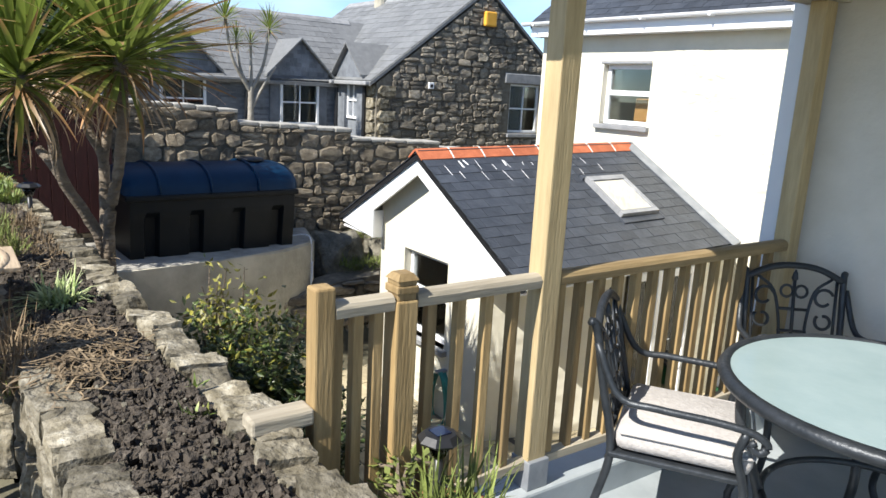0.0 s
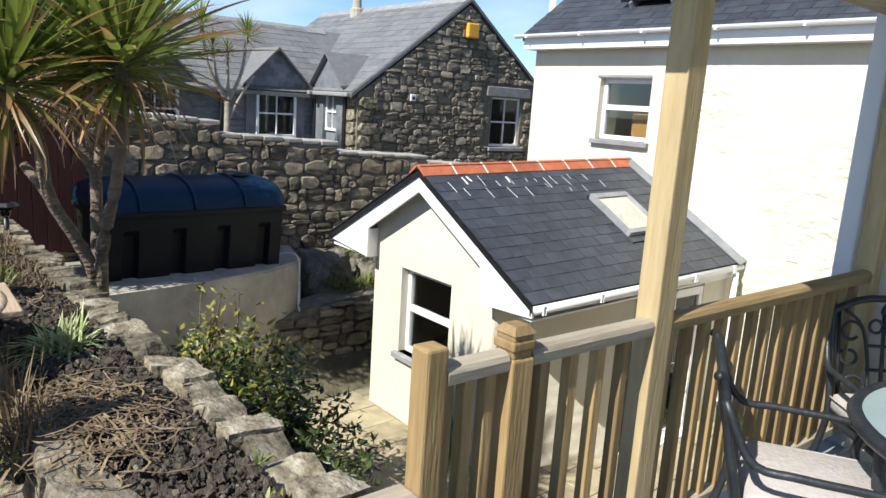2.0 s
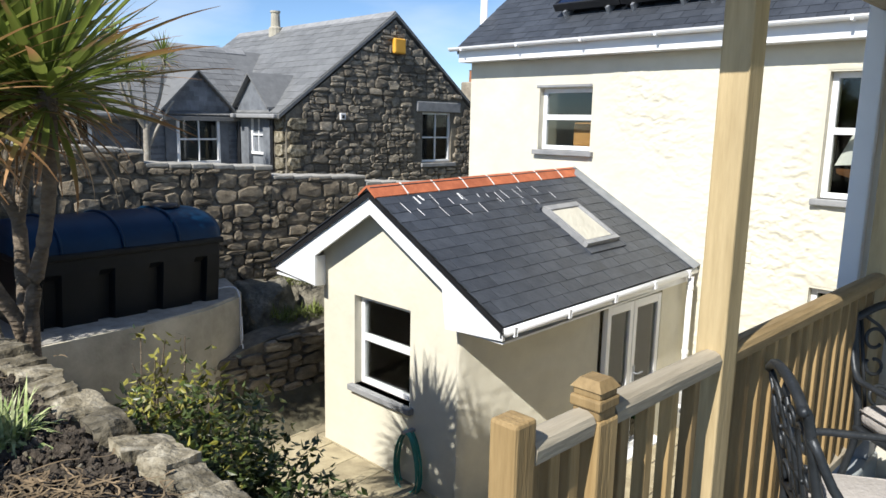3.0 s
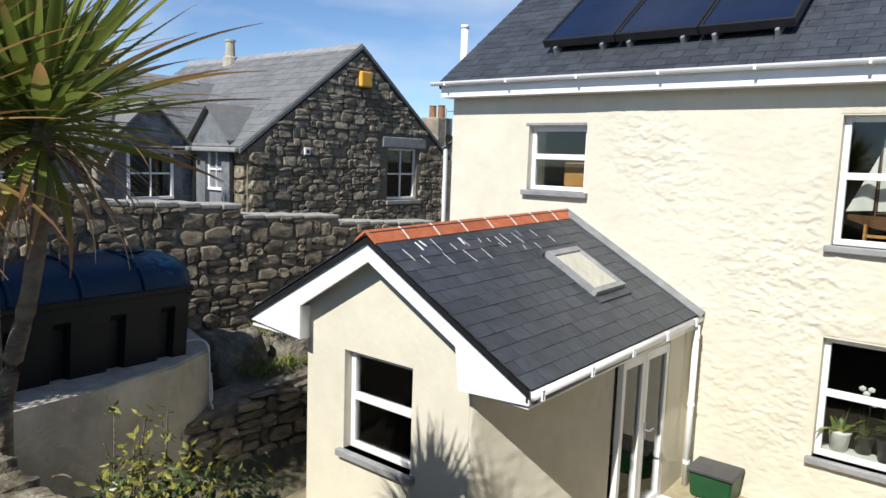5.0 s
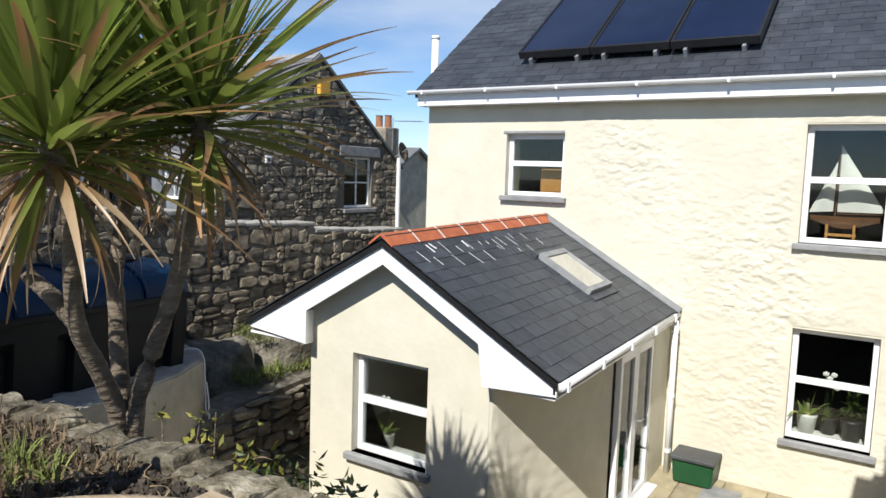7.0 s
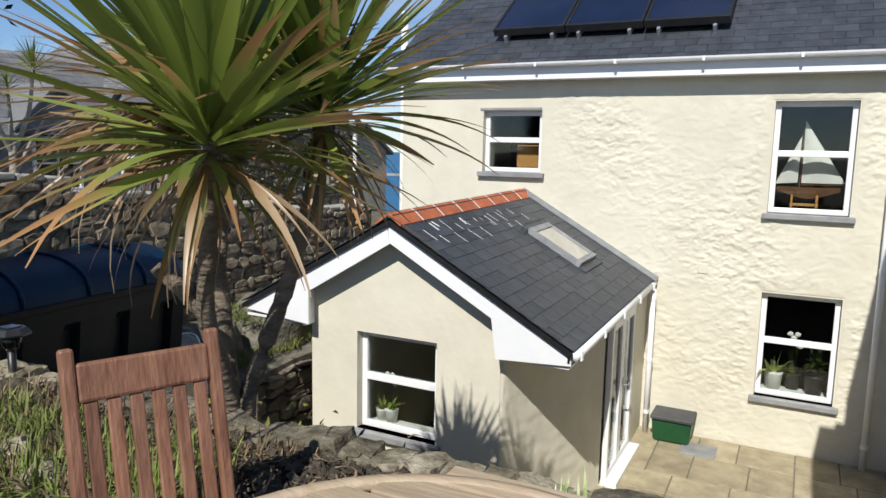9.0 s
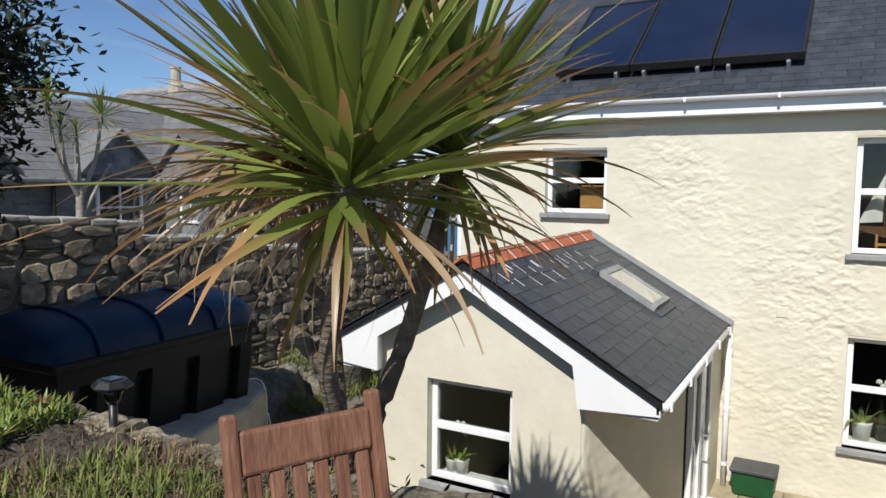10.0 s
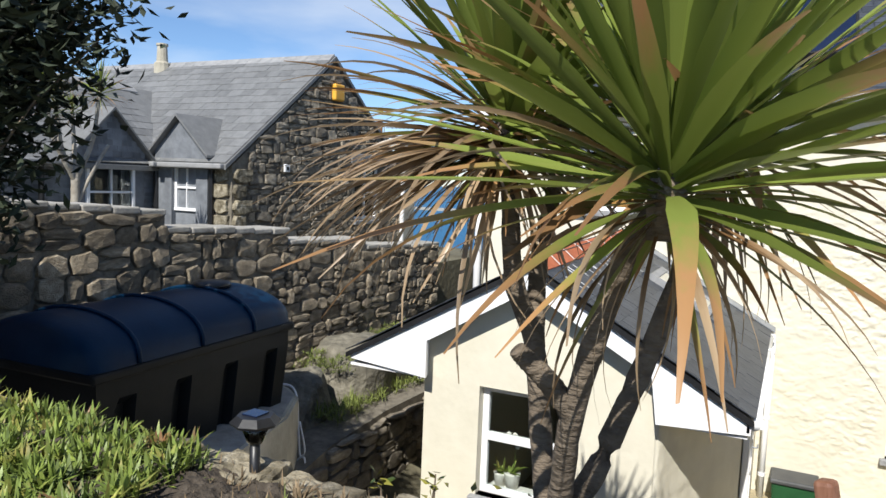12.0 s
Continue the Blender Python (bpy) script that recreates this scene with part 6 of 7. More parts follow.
def glass_table():
    t = thing("patio_table", "round frosted-glass patio table on a charcoal metal frame", "table")
    t.matrix_basis = pose(-0.665, 3.565, DECK_Z)
    b = bmesh.new()
    lathe(b, [(0.0, 0.742), (0.575, 0.742), (0.578, 0.746), (0.575, 0.750), (0.0, 0.750)], 64)
    part("tabletop", b, FROST, t, "frosted green-grey glass top")
    b = bmesh.new()
    prof = [(0.572, 0.715), (0.605, 0.715), (0.618, 0.735), (0.605, 0.756), (0.574, 0.758), (0.572, 0.75)]
    rs = [[b.verts.new((r * math.cos(k * math.tau / 64), r * math.sin(k * math.tau / 64), z)) for k in range(64)] for r, z in prof]
    for i in range(6):
        for k in range(64):
            b.faces.new((rs[i][k], rs[i][(k + 1) % 64], rs[(i + 1) % 6][(k + 1) % 64], rs[(i + 1) % 6][k]))
    part("rim", b, IRON, t, smooth=True)
    b = bmesh.new(); lathe(b, [(0.0, 0.7505), (0.03, 0.7505), (0.03, 0.756), (0.0, 0.757)], 16)
    part("parasol_plug", b, BLIND, t, "tan parasol hole plug")
    for k in range(4):
        a = math.radians(35 + 90 * k)
        d = Vector((math.cos(a), math.sin(a), 0))
        b = bmesh.new()
        tube(b, curve_pts([d * 0.52 + Vector((0, 0, 0.72)), d * 0.50 + Vector((0, 0, 0.5)), d * 0.40 + Vector((0, 0, 0.22)), d * 0.46 + Vector((0, 0, 0.0))], 18), 0.02, 8)
        part("leg", b, IRON, t, smooth=True)
    b = bmesh.new()
    ring(b, (0, 0, 0.27), 0.40, (1, 0, 0), (0, 1, 0), 0.014, 40)
    part("stretcher_ring", b, IRON, t, smooth=True)


glass_table()


def solar_lamp(x, y, z, h, label, s=1.0):
    t = thing("garden_lamp", label, "garden lamp", "solar garden lamps")
    t.matrix_basis = pose(x, y, z)
    b = bmesh.new(); tube(b, [(0, 0, -0.12), (0, 0, h - 0.09 * s)], 0.016 * s, 10)
    part("pole", b, BLACK, t, smooth=True)
    b = bmesh.new(); lathe(b, [(0.018 * s, h - 0.095 * s), (0.026 * s, h - 0.085 * s), (0.045 * s, h - 0.03 * s), (0.043 * s, h - 0.03 * s), (0.024 * s, h - 0.083 * s)], 16)
    part("lens", b, CLEAR, t, "clear faceted lens", smooth=True)
    b = bmesh.new(); lathe(b, [(0.0, h - 0.032 * s), (0.072 * s, h - 0.032 * s), (0.076 * s, h - 0.024 * s), (0.055 * s, h - 0.004 * s), (0.0, h)], 8)
    part("cap", b, BLACK, t, "black octagonal cap")
    b = bmesh.new(); box(b, -0.028 * s, 0.028 * s, -0.028 * s, 0.028 * s, h - 0.002 * s, h + 0.002 * s)
    part("solar_cell", b, PANEL, t)
    return t


solar_lamp(-5.83, 1.41, 0.575, 0.235, "black solar lamp in the raised bed", 1.1)
solar_lamp(-7.45, 1.22, 0.62, 0.235, "black solar lamp among the fleshy plants")
solar_lamp(-1.46, 2.14, 0.20, 0.355, "black solar lamp standing in a clay pot", 1.0)


def clay_pot():
    t = thing("plant_pot", "terracotta pot of strappy green leaves on the deck", "plant pot")
    t.matrix_basis = pose(-1.40, 2.15, DECK_Z)
    b = bmesh.new()
    lathe(b, [(0.0, 0.0), (0.13, 0.0), (0.19, 0.25), (0.21, 0.25), (0.215, 0.30), (0.195, 0.30), (0.18, 0.26), (0.0, 0.255)], 28)
    part("pot", b, CLAY, t, smooth=True)
    b = bmesh.new(); lathe(b, [(0.0, 0.25), (0.182, 0.255), (0.17, 0.275), (0.0, 0.285)], 20)
    part("soil", b, SOIL, t)
    rnd = random.Random(4)
    o = tufts("leaves", [(rnd.uniform(-0.10, 0.13), rnd.uniform(-0.10, 0.13), 0.27) for _ in range(16)], GRASS, 0.36, 0.007, "", "", 12, 0.45, 6)
    o.parent = t
    o = tufts("dry_leaves", [(rnd.uniform(-0.12, 0.12), rnd.uniform(-0.12, 0.12), 0.27) for _ in range(7)], STRAW, 0.22, 0.005, "", "", 5, 0.8, 7)
    o.parent = t


clay_pot()
leafy("sprig", "leafy green sprig growing in the clay pot", "plant", (-1.575, 2.08, 0.36), (0.06, 0.06, 0.07), 90, [GRASS], 0.05, 5, 5, root=(-1.53, 2.1, 0.22))


# ---- hardwood table and chairs on the terrace ----
def folding_chair():
    """A slatted folding chair that faces +x."""
    t = thing("folding_chair", "red-brown hardwood folding chair with a slatted back", "chair", "hardwood garden chairs")
    lean = Vector((-0.22, 0, 0.975)).normalized()
    o = Vector((-0.16, 0, 0.38))
    rot = Matrix((Vector((lean.z, 0, -lean.x)), Vector((0, 1, 0)), lean)).transposed().to_4x4()
    B = Matrix.Translation(o) @ rot
    for s in (-1, 1):
        b = bmesh.new(); box(b, -0.016, 0.016, s * 0.19 - 0.018, s * 0.19 + 0.018, -0.40, 0.60, 0.008, B)
        part("back_post", b, TEAK, t)
        b = bmesh.new()
        m = Matrix.Translation((0.02, s * 0.17, 0.21)) @ pose(0, 0, 0, 0, -36, 0)
        box(b, -0.016, 0.016, -0.02, 0.02, -0.27, 0.27, 0.006, m)
        part("cross_leg", b, TEAK, t)
    b = bmesh.new(); box(b, -0.013, 0.013, -0.172, 0.172, 0.475, 0.565, 0.008, B)
    part("top_rail", b, TEAK, t)
    b = bmesh.new(); box(b, -0.012, 0.012, -0.172, 0.172, 0.06, 0.11, 0.006, B)
    part("lower_rail", b, TEAK, t)
    for k in range(6):
        y = -0.142 + 0.057 * k
        b = bmesh.new(); box(b, -0.007, 0.007, y - 0.018, y + 0.018, 0.11, 0.475, 0.004, B)
        part("back_slat", b, TEAK, t)
    for k in range(6):
        x = -0.15 + 0.068 * k
        b = bmesh.new(); box(b, x - 0.029, x + 0.029, -0.19, 0.19, 0.40, 0.42, 0.005)
        part("seat_slat", b, TEAK, t)
    b = bmesh.new(); box(b, -0.02, 0.02, -0.2, 0.2, 0.03, 0.07, 0.005, Matrix.Translation((0.2, 0, 0)))
    part("foot_bar", b, TEAK, t)
    return t


TERR = 0.12
fc = folding_chair()
fc.matrix_basis = pose(-4.00, 0.665, TERR, 0, 0, -23.6) @ Matrix.Diagonal((1.04, 0.9, 1.04, 1))
copy_thing(fc, pose(-2.33, 0.72, TERR, 0, 0, -16) @ Matrix.Diagonal((1.04, 0.9, 1.01, 1)))


def round_table():
    t = thing("garden_table", "round hardwood garden table with a slatted top", "table")
    t.matrix_basis = pose(-3.36, 0.515, TERR + 0.002) @ Matrix.Diagonal((1.11, 1.11, 0.965, 1))
    for k in range(11):
        y = -0.5 + k / 10
        h = math.sqrt(max(0.25 - (min(abs(y), 0.46)) ** 2, 0.01))
        b = bmesh.new(); box(b, -h, h, y - 0.045, y + 0.045, 0.70, 0.725, 0.005)
        part("top_slat", b, TEAKT, t)
    b = bmesh.new()
    ring(b, (0, 0, 0.715), 0.505, (1, 0, 0), (0, 1, 0), 0.02, 48)
    part("rim", b, TEAKT, t, smooth=True)
    for sx, sy in ((-1, -1), (1, -1), (1, 1), (-1, 1)):
        b = bmesh.new(); box(b, -0.022, 0.022, -0.022, 0.022, 0.0, 0.70, 0.005, Matrix.Translation((sx * 0.27, sy * 0.27, 0)))
        part("leg", b, TEAK, t)


round_table()


# ---- bed planting ----
rnd = random.Random(14)
tufts("strap_plant", [(-3.31 + rnd.uniform(-0.07, 0.07), 1.265 + rnd.uniform(-0.06, 0.06), 0.58) for _ in range(14)], STRAPG, 0.21, 0.0085, "clump of arching pale green strap leaves", "plant", 13, 0.62, 8, kind="", wild=1.45)


def straw_heap(cx, cy, cz, rx, ry, n, seed, label):
    """A flattened heap of long dry leaves lying over one another."""
    rnd = random.Random(seed)
    vs, fs = [], []
    for k in range(n):
        a = rnd.gauss(0.2, 0.8)
        p = Vector((cx + rnd.gauss(0, rx), cy + rnd.gauss(0, ry), cz + rnd.uniform(0, 0.05)))
        L, w, bend = rnd.uniform(0.06, 0.2), rnd.uniform(0.0018, 0.0045), rnd.uniform(-3.2, 3.2)
        i0 = len(vs)
        for q in range(6):
            d = Vector((math.cos(a), math.sin(a), rnd.uniform(-0.25, 0.2)))
            s = Vector((-d.y, d.x, rnd.uniform(-0.4, 0.4))) * w
            vs += [tuple(p - s), tuple(p + s)]
            p = p + d * L / 5
            p.z = max(p.z, cz - 0.005)
            a += bend / 5
        fs += [(i0 + 2 * q, i0 + 2 * q + 1, i0 + 2 * q + 3, i0 + 2 * q + 2) for q in range(5)]
    me = bpy.data.meshes.new("straw_heap")
    me.from_pydata(vs, [], fs)
    me.materials.append(STRAW)
    return tagged(new("straw_heap", me), label, "dead plant", kind="stuff")


straw_heap(-2.62, 1.235, 0.585, 0.17, 0.085, 420, 2, "flattened heap of dry straw-coloured leaves on the soil")
straw_heap(-4.1, 1.27, 0.585, 0.4, 0.10, 45, 5, "scattered dry leaves and stalks on the soil")
tufts("straw_clump", [(-2.80 + rnd.gauss(0, 0.17), 1.05 + rnd.gauss(0, 0.05), 0.53) for _ in range(70)], STRAW, 0.26, 0.004, "dry grass hanging over the bed wall", "dead plant", 8, 1.3, 10)
tufts("grass", [(-2.98 + rnd.gauss(0, 0.15), 1.01 + rnd.gauss(0, 0.05), 0.45) for _ in range(30)], GRASS, 0.16, 0.004, "short green grass at the bed edge", "grass", 8, 0.8, 11)
tufts("sedum", [(rnd.uniform(-7.3, -5.95), rnd.uniform(0.72, 1.36), 0.56 + 0.10 * math.exp(-((k % 13) / 7) ** 2)) for k in range(1150)], SEDUM, 0.085, 0.009, "dense mat of fleshy bright green leaves", "ground cover", 8, 0.2, 12, wild=1.15)
tufts("sedum", [(rnd.uniform(-6.1, -5.2), rnd.uniform(0.84, 1.30), 0.56) for _ in range(220)], SEDUM, 0.045, 0.007, "thin reddish patch of fleshy leaves", "ground cover", 7, 0.2, 13, wild=0.7)
tufts("dry_ground_cover", [(rnd.uniform(-7.1, -4.3), rnd.uniform(0.82, 1.42), 0.575) for _ in range(950)], STRAW, 0.09, 0.005, "dry brown ground cover in the bed", "dead plant", 7, 0.6, 18, wild=1.2)
tufts("grass", [(rnd.uniform(-5.6, -4.4), rnd.uniform(0.82, 1.22), 0.50 + rnd.uniform(0, 0.09)) for _ in range(400)], GRASS, 0.15, 0.0045, "grassy tussocks over the bed edge", "grass", 9, 0.8, 15)
tufts("sprout", [(-1.90, 1.47, 0.58), (-1.88, 1.49, 0.58), (-2.08, 1.53, 0.6)], SEDUM, 0.06, 0.009, "small yellow-green seedlings in the soil", "seedling", 8, 0.2, 16)
tufts("moss", [(rnd.uniform(-9.2, -8.55), rnd.uniform(5.9, 8.3), -0.48 + rnd.uniform(-0.08, 0.1)) for _ in range(700)], GRASS, 0.08, 0.005, "grass and moss on the rocks below the wall", "grass", 8, 0.7, 17)
tufts("grass", [(rnd.uniform(-8.6, -8.3), rnd.uniform(5.4, 7.4), -0.88 + rnd.uniform(-0.04, 0.06)) for _ in range(130)], GRASS, 0.2, 0.006, "long grass along the low wall", "grass", 7, 0.8, 19)
tufts("ivy", [(rnd.uniform(-7.0, -2.0), rnd.uniform(1.7, 2.7), -1.2 + rnd.uniform(-0.2, 0.1)) for _ in range(300)], SHRUBL, 0.2, 0.014, "dark low growth in the sunken garden", "ground cover", 7, 0.4, 20)


# ---- patio things ----
def hose():
    t = thing("garden_hose", "coiled teal garden hose hanging on the porch wall", "hose")
    rnd = random.Random(3)
    for k in range(9):
        b = bmesh.new()
        w, h, dx = 0.165 * rnd.uniform(0.8, 1.1), 0.36 * rnd.uniform(0.86, 1.05), rnd.uniform(-0.03, 0.03)
        tube(b, [(-5.72 + dx + w * math.sin(a) * (1.15 - 0.25 * math.cos(a)), 5.29 - 0.012 * k, -1.40 - h + h * math.cos(a)) for a in [math.tau * q / 28 for q in range(29)]], 0.008, 6)
        part("loop", b, HOSE, t, smooth=True)
    b = bmesh.new(); box(b, -5.75, -5.69, 5.18, 5.322, -1.42, -1.39, 0.006)
    part("hook", b, LEAD, t)


hose()


def grit_bin():
    t = thing("grit_bin", "green plastic box with a dark grey lid against the house wall", "storage box")
    t.matrix_basis = pose(-4.06, 8.36, -1.872) @ Matrix.Diagonal((0.86, 0.95, 0.95, 1))
    b = bmesh.new()
    vs = [[b.verts.new((x * k, y * k2, z)) for x, y in ((-0.27, -0.19), (0.27, -0.19), (0.27, 0.19), (-0.27, 0.19))] for z, k, k2 in ((0.0, 0.9, 0.9), (0.29, 1.0, 1.0))]
    b.faces.new(vs[0][::-1]), b.faces.new(vs[1])
    for i in range(4):
        b.faces.new((vs[0][i], vs[0][(i + 1) % 4], vs[1][(i + 1) % 4], vs[1][i]))
    bmesh.ops.bevel(b, geom=list(b.edges), offset=0.02, segments=2, affect="EDGES")
    part("body", b, GREENP, t)
    b = bmesh.new(); box(b, -0.29, 0.29, -0.21, 0.21, 0.285, 0.345, 0.02)
    part("lid", b, LIDG, t, "dark grey lid with an overhanging edge")


grit_bin()
b = bmesh.new(); box(b, -3.93, -3.53, 7.98, 8.34, -1.90, -1.868, 0.006)
mat_ob = tagged(part("door_mat", b, SILL), "grey slab set on the patio by the wall", "slab")


def cable():
    b = bmesh.new()
    tube(b, curve_pts([(-8.62, 4.62, -0.40), (-8.48, 4.86, -0.36), (-8.36, 4.90, -0.44), (-8.31, 4.88, -0.75), (-8.27, 4.86, -1.0), (-8.2, 4.84, -1.02), (-8.2, 4.86, -1.2), (-8.16, 4.88, -1.45)], 30), 0.010, 6)
    tube(b, curve_pts([(-8.31, 4.9, -0.7), (-8.2, 4.84, -0.95), (-8.3, 4.85, -1.08), (-8.22, 4.82, -1.25)], 20), 0.008, 6)
    tagged(part("cable", b, WHITE, smooth=True), "loose white cable hanging off the plinth", "cable")


cable()


# ---- roof fittings ----
def solar_panels():
    up = Vector((0, 3.64, 2.72)).normalized()
    for k in range(3):
        t = thing("solar_panel", "black-framed flat solar panel on the slate roof", "solar panel", "solar panels")
        x0, x1 = -6.783 + 1.004 * k, -6.783 + 1.004 * k + 0.99
        rot = Matrix((Vector((1, 0, 0)), up, Vector((1, 0, 0)).cross(up))).transposed().to_4x4()
        m = Matrix.Translation((x0, 8.80, 3.13)) @ rot
        b = bmesh.new()
        for d in ((0, 0.99, 0, 0.04), (0, 0.99, 1.96, 2.0), (0, 0.035, 0.04, 1.96), (0.955, 0.99, 0.04, 1.96)):
            box(b, d[0], d[1], d[2], d[3], 0.0, 0.10, 0.004, m)
        part("frame", b, BLACK, t)
        b = bmesh.new(); box(b, 0.035, 0.955, 0.04, 1.96, 0.05, 0.088, 0, m)
        part("absorber", b, PANEL, t, "deep blue absorber under glass")
        for q in (0.15, 0.80):
            b = bmesh.new(); box(b, q, q + 0.04, -0.05, 0.5, -0.09, 0.01, 0.003, m)
            part("bracket", b, LEAD, t)


solar_panels()
b = bmesh.new(); tube(b, [(-8.42, 9.2, -2.1), (-8.42, 9.2, 3.58)], 0.055, 12); tube(b, [(-8.42, 9.2, 3.58), (-8.42, 9.2, 3.63)], 0.062, 12)
tagged(part("vent_pipe", b, WHITE, smooth=True), "white soil vent pipe at the roof verge", "pipe")


def skylight():
    t = thing("skylight", "grey-framed roof window with a cream blind in the porch roof", "skylight")
    y0, y1, xa, xb = 7.10, 7.73, -5.60, -4.99
    za, zb = roof_z(xa, 7.3), roof_z(xb, 7.3)
    o, u, v = Vector((xb, y0, roof_z(xb, y0))), Vector((0, y1 - y0, roof_z(xb, y1) - roof_z(xb, y0))), Vector((xa - xb, 0, za - zb))
    L, W = v.length, u.length
    u.normalize(); v.normalize()
    rot = Matrix((v, -u, v.cross(-u))).transposed().to_4x4()
    if rot.to_3x3().col[2].z < 0:
        rot = Matrix((v, u, v.cross(u))).transposed().to_4x4()
        m = Matrix.Translation(o) @ rot
        sgn = 1
    else:
        m = Matrix.Translation(o) @ rot
        sgn = -1
    def bx(a, b_, c, d, e, f, bev=0.004):
        q = bmesh.new()
        lo, hi = sorted((c * sgn, d * sgn))
        return box(q, a, b_, lo, hi, e, f, bev, m)
    for d in ((0, 0.06, 0, W), (L - 0.08, L, 0, W), (0.06, L - 0.08, 0, 0.045), (0.06, L - 0.08, W - 0.045, W)):
        part("frame", bx(*d, 0.0, 0.075), SILL, t)
    part("blind", bx(0.06, L - 0.08, 0.045, W - 0.045, 0.03, 0.045, 0), BEIGE, t, "cream blind behind the glass")
    g_ = part("pane", bx(0.06, L - 0.08, 0.045, W - 0.045, 0.06, 0.066, 0), GLASS, t)
    g_.visible_shadow = False
    part("flashing", bx(-0.10, -0.004, -0.03, W + 0.03, 0.008, 0.03), SLATE, t)
    part("flashing", bx(L + 0.002, L + 0.07, -0.03, W + 0.03, 0.008, 0.05), SLATE, t)


skylight()


def scratches():
    """White marks along the joints of the top courses."""
    rnd = random.Random(5)
    bm = bmesh.new()
    for k in range(24):
        y, s = 5.30 + k * 0.102 + rnd.uniform(-0.05, 0.05), 0.11 + 0.17 * (k % 3 == 1) + rnd.uniform(0, 0.10)
        L, w = rnd.uniform(0.05, 0.17), rnd.uniform(0.0013, 0.0032) * (6.0 if k in (2, 3, 8) else 1)
        if y > 7.3 and k % 2:
            continue
        x0, x1 = RIDGE_X + s + 0.06, RIDGE_X + s + 0.06 + L
        sk = rnd.uniform(-0.02, 0.02)
        q = [(x0, y - w, roof_z(x0, y) + 0.0245), (x0, y + w, roof_z(x0, y) + 0.0245), (x1, y + w + sk, roof_z(x1, y) + 0.0245), (x1, y - w + sk, roof_z(x1, y) + 0.0245)]
        lo, hi = [bm.verts.new(c) for c in q], [bm.verts.new((c[0], c[1], c[2] + 0.003)) for c in q]
        bm.faces.new(lo[::-1]), bm.faces.new(hi)
        for i in range(4):
            bm.faces.new((lo[i], lo[(i + 1) % 4], hi[(i + 1) % 4], hi[i]))
    o = part("lime_streaks", bm, CHALK, porch_roof, "white lime streaks on the slates")
    tagged(o, kind="stuff")


scratches()


# ---- things behind the windows ----
def sail_boat():
    t = thing("model_yacht", "model yacht with cream sails on the upstairs window sill", "model boat")
    y = HY + 0.30
    b = bmesh.new(); box(b, -3.2, -2.39, HY + 0.17, HY + 0.42, 0.93, 0.975)
    part("shelf", b, SAIL, t)
    b = bmesh.new()
    rows = []
    for k in range(9):
        u = k / 8
        w = 0.055 * math.sin(math.pi * (0.08 + 0.80 * u)) ** 0.7
        zt, zb = 1.245 + 0.03 * (u - 0.45) ** 2, 1.20 - 0.085 * math.sin(math.pi * u) ** 1.3
        x = -3.15 + 0.66 * u
        rows.append([b.verts.new((x, y - w, zt)), b.verts.new((x, y - w * 0.6, (zt + zb) / 2)), b.verts.new((x, y, zb)), b.verts.new((x, y + w * 0.6, (zt + zb) / 2)), b.verts.new((x, y + w, zt))])
    for r0, r1 in zip(rows, rows[1:]):
        for k in range(5):
            b.faces.new((r0[k], r0[(k + 1) % 5], r1[(k + 1) % 5], r1[k]))
    b.faces.new(rows[0]), b.faces.new(rows[-1][::-1])
    part("hull", b, HULL, t, "varnished wooden hull", smooth=False)
    b = bmesh.new()
    for x in (-2.98, -2.72):
        box(b, x - 0.012, x + 0.012, y - 0.06, y + 0.06, 0.974, 1.16, 0.003)
    box(b, -3.0, -2.70, y - 0.015, y + 0.015, 1.03, 1.06, 0.003)
    part("stand", b, BLIND, t, "pale wooden cradle")
    b = bmesh.new(); tube(b, [(-2.915, y, 1.2), (-2.905, y, 2.04)], 0.007, 6)
    tube(b, [(-2.90, y, 1.275), (-2.44, y, 1.285)], 0.005, 6)
    part("mast", b, HULL, t)

    def sail(name, foot, clew, head, label=""):
        q = bmesh.new()
        n = 8
        grid = []
        for i in range(n + 1):
            u = i / n
            row = []
            for j in range(n + 1):
                v = j / n
                p = Vector(foot).lerp(Vector(clew), u).lerp(Vector(head), v)
                belly = 0.035 * math.sin(math.pi * u) * math.sin(math.pi * min(v + 0.1, 1))
                row.append((p.x, p.y - belly, p.z))
            grid.append(row)
        for side, flip in ((0.0, False), (0.004, True)):
            vs = [[q.verts.new((p[0], p[1] + side, p[2])) for p in row] for row in grid]
            for i in range(n):
                for j in range(n - (0 if i < n else 1)):
                    f = (vs[i][j], vs[i + 1][j], vs[i + 1][j + 1], vs[i][j + 1])
                    q.faces.new(f[::-1] if flip else f)
        bmesh.ops.remove_doubles(q, verts=q.verts, dist=0.0008)
        part(name, q, SAIL, t, label, smooth=True)
    sail("mainsail", (-2.895, y, 1.295), (-2.445, y, 1.30), (-2.90, y, 2.01), "cream mainsail")
    sail("jib", (-2.935, y - 0.02, 1.30), (-3.17, y - 0.02, 1.28), (-2.925, y - 0.02, 1.84), "cream jib")


sail_boat()


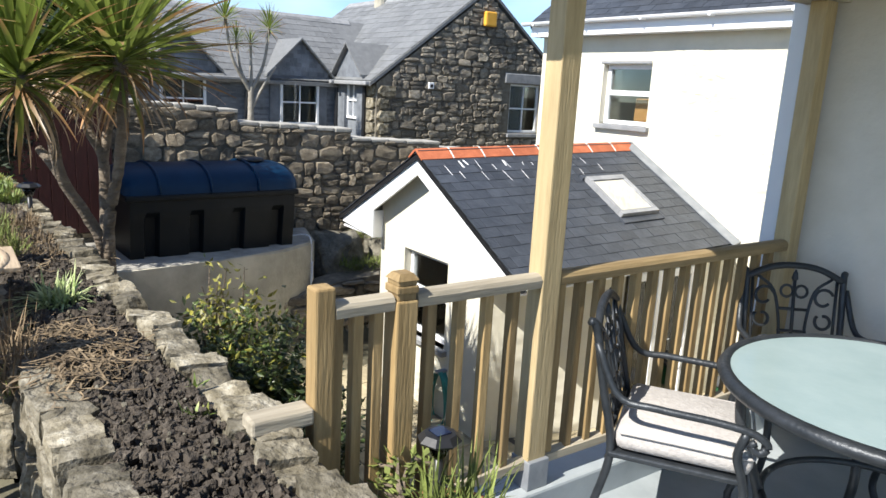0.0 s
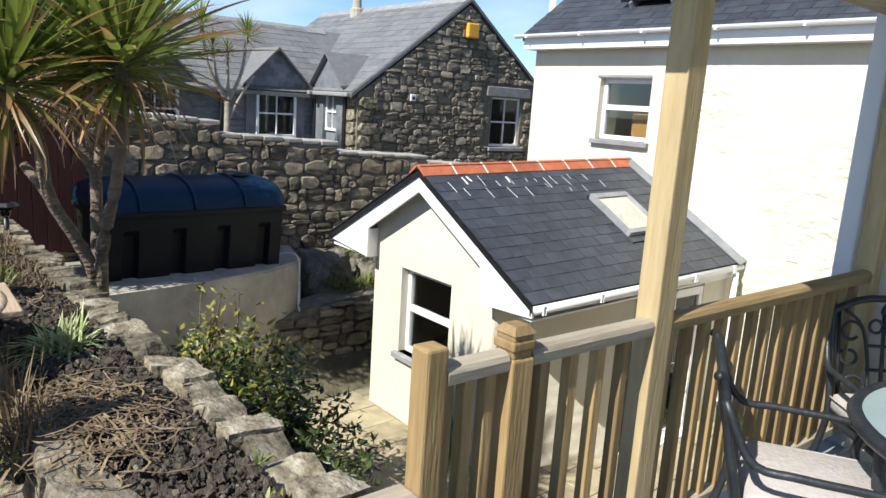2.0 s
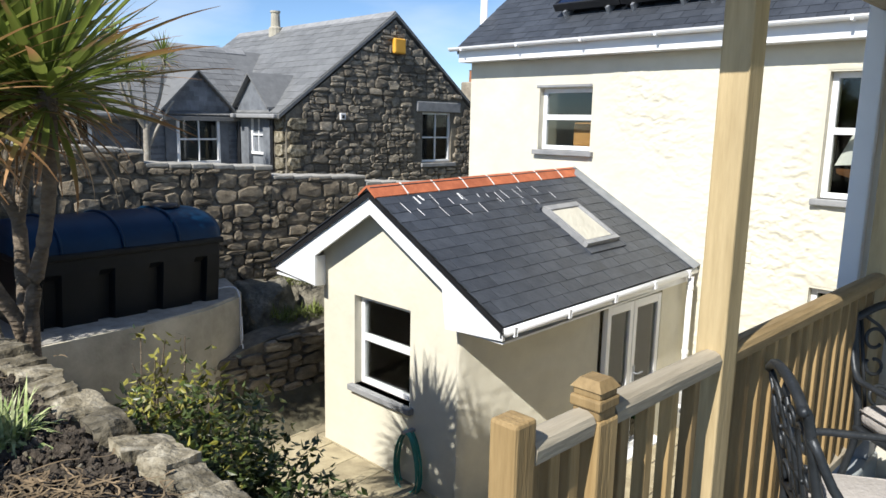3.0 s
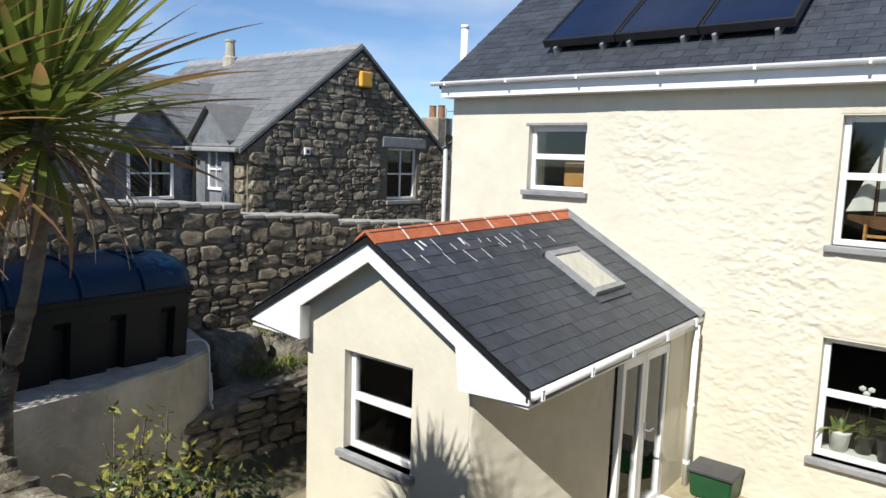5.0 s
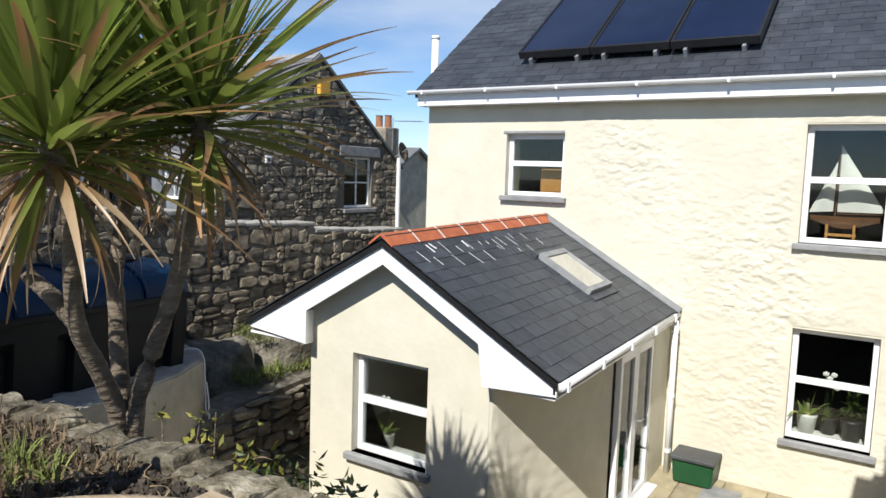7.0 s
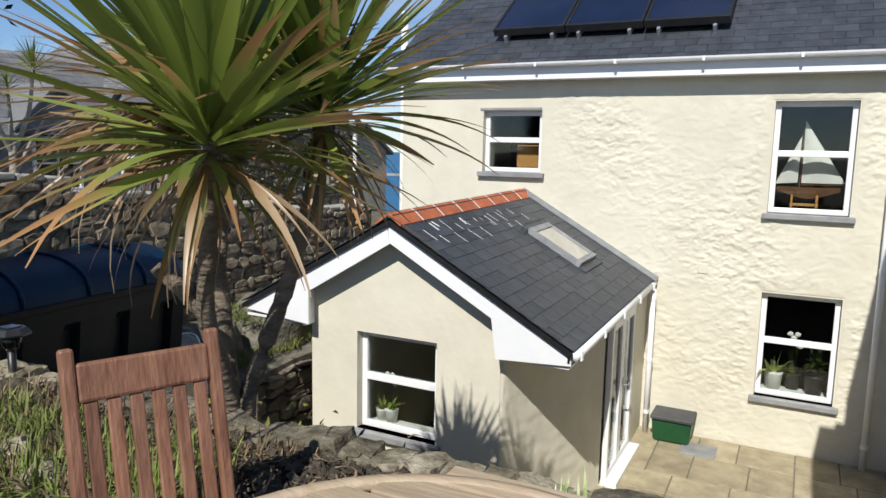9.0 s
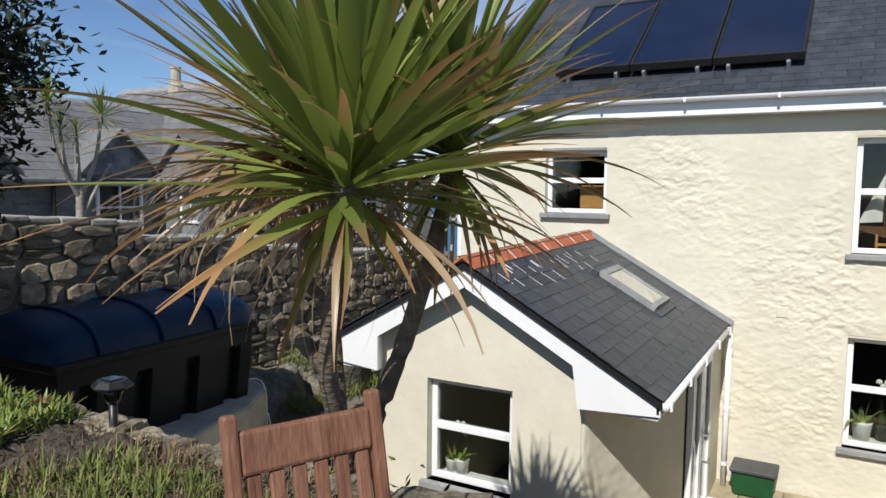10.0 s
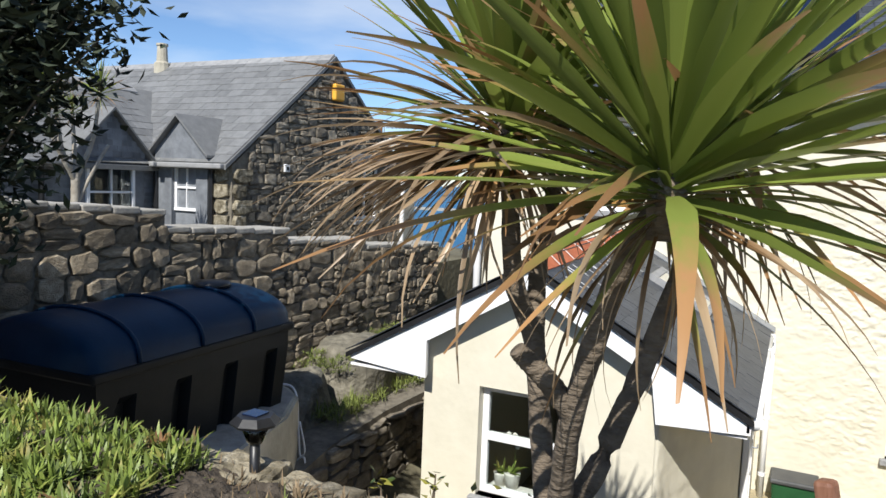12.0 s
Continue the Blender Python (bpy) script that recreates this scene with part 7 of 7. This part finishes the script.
def pot_plant(x, y, z, s, label, flower=False, seed=1, bushy=False, pot=None, leaf=None):
    t = thing("potted_plant", label, "house plant", "plants on the window sills")
    rnd = random.Random(seed)
    b = bmesh.new(); lathe(b, [(0.0, z), (0.045 * s, z), (0.06 * s, z + 0.11 * s), (0.064 * s, z + 0.12 * s), (0.0, z + 0.115 * s)], 16, pose(x, y, 0))
    part("pot", b, pot or SAIL, t, "dark pot" if pot else "white pot", smooth=True)
    o = tufts("leaves", [(x + rnd.uniform(-0.03, 0.03), y + rnd.uniform(-0.02, 0.02), z + 0.11 * s + rnd.uniform(0, 0.10 * s * bushy)) for _ in range(14 if bushy else 3)], leaf or SEDUM, (0.12 if bushy else 0.2) * s, 0.018 * s, "", "", 5, 0.7, seed)
    o.parent = t
    if flower:
        b = bmesh.new()
        tube(b, curve_pts([(x, y, z + 0.1 * s), (x + 0.02, y, z + 0.3 * s), (x - 0.04 * s, y, z + 0.42 * s)], 10), 0.004, 5)
        part("stem", b, SHRUBL, t)
        for k in range(4):
            f = bmesh.new()
            bmesh.ops.create_icosphere(f, subdivisions=1, radius=0.02 * s)
            for v in f.verts:
                v.co = Vector((v.co.x * 1.2, v.co.y * 0.5, v.co.z)) + Vector((x - 0.04 * s + 0.025 * k * s, y - 0.01, z + 0.42 * s - 0.03 * k * (k % 2) * s))
            part("flower", f, SAIL, t)


for nm, d in (("window_ledge", (-3.18, -2.40, HY + 0.16, HY + 0.41, -1.27, -1.19)), ("window_ledge", (-6.62, -5.74, PY + 0.155, PY + 0.32, -1.22, -1.16))):
    b = bmesh.new(); box(b, *d, 0.004)
    tagged(part(nm, b, SAIL), "white inner window ledge", "ledge")
pot_plant(-3.01, HY + 0.28, -1.19, 1.75, "white pot with a thin leafy plant", False, 3)
pot_plant(-2.80, HY + 0.38, -1.19, 1.6, "pale flowering plant in a dark pot", True, 5, False, BLACK, SHRUBL)
pot_plant(-2.57, HY + 0.28, -1.19, 1.9, "dark bushy plant in a dark pot", False, 6, True, BLACK, SHRUBL)
pot_plant(-6.41, PY + 0.24, -1.16, 1.2, "white orchid in a white pot", True, 7)
pot_plant(-6.53, PY + 0.25, -1.16, 1.0, "small leafy plant in a pot", False, 9)
b = bmesh.new(); box(b, -6.42, -6.06, HY + 0.25, HY + 0.30, 1.36, 1.68, 0.03)
tagged(part("wicker_headboard", b, BLIND), "orange-brown wicker panel behind the small window", "panel")
b = bmesh.new(); box(b, -6.80, -6.04, HY + 0.2, HY + 0.40, 1.27, 1.34, 0.004)
tagged(part("window_ledge", b, SAIL), "white inner window ledge", "ledge")


# ---- pieces of floors and roofs ----
paving("pavement_patio", -7.95, -1.62, 2.6, HY - 0.01, PATIO, (0.45, 0.6), 3, "buff concrete paving slabs of the sunken patio", 0.04)
slates(house_roof, (-8.20, 8.355, 2.672), (1, 0, 0), (0, 3.64, 2.72), 46, 17, 0.255, 0.155, SLATE, SLATE_J, 71, 7)
_u = Vector((RIDGE_X + 4.43, 0, roof_z(RIDGE_X, 6.8) - roof_z(-4.43, 6.8)))
slates(porch_roof, (-4.43, 5.10, roof_z(-4.43, 5.10)), (0, 3.47, roof_z(-5.3, 8.57) - roof_z(-5.3, 5.1)), (RIDGE_X + 4.43, 0, roof_z(RIDGE_X, 5.1) - roof_z(-4.43, 5.1)), 14, 14, 0.248, 0.1465, SLATE, SLATE_J, 72, 14, lift=0.008, surf=roof_z)
slates(porch_roof, (-7.95, HY - 0.01, roof_z(-7.95, 8.57)), (0, -3.47, roof_z(-7, 5.1) - roof_z(-7, 8.57)), (RIDGE_X + 7.95, 0, roof_z(RIDGE_X, 8.57) - roof_z(-7.95, 8.57)), 14, 14, 0.248, 0.1465, SLATE, SLATE_J, 73, 0, lift=0.008, surf=roof_z)
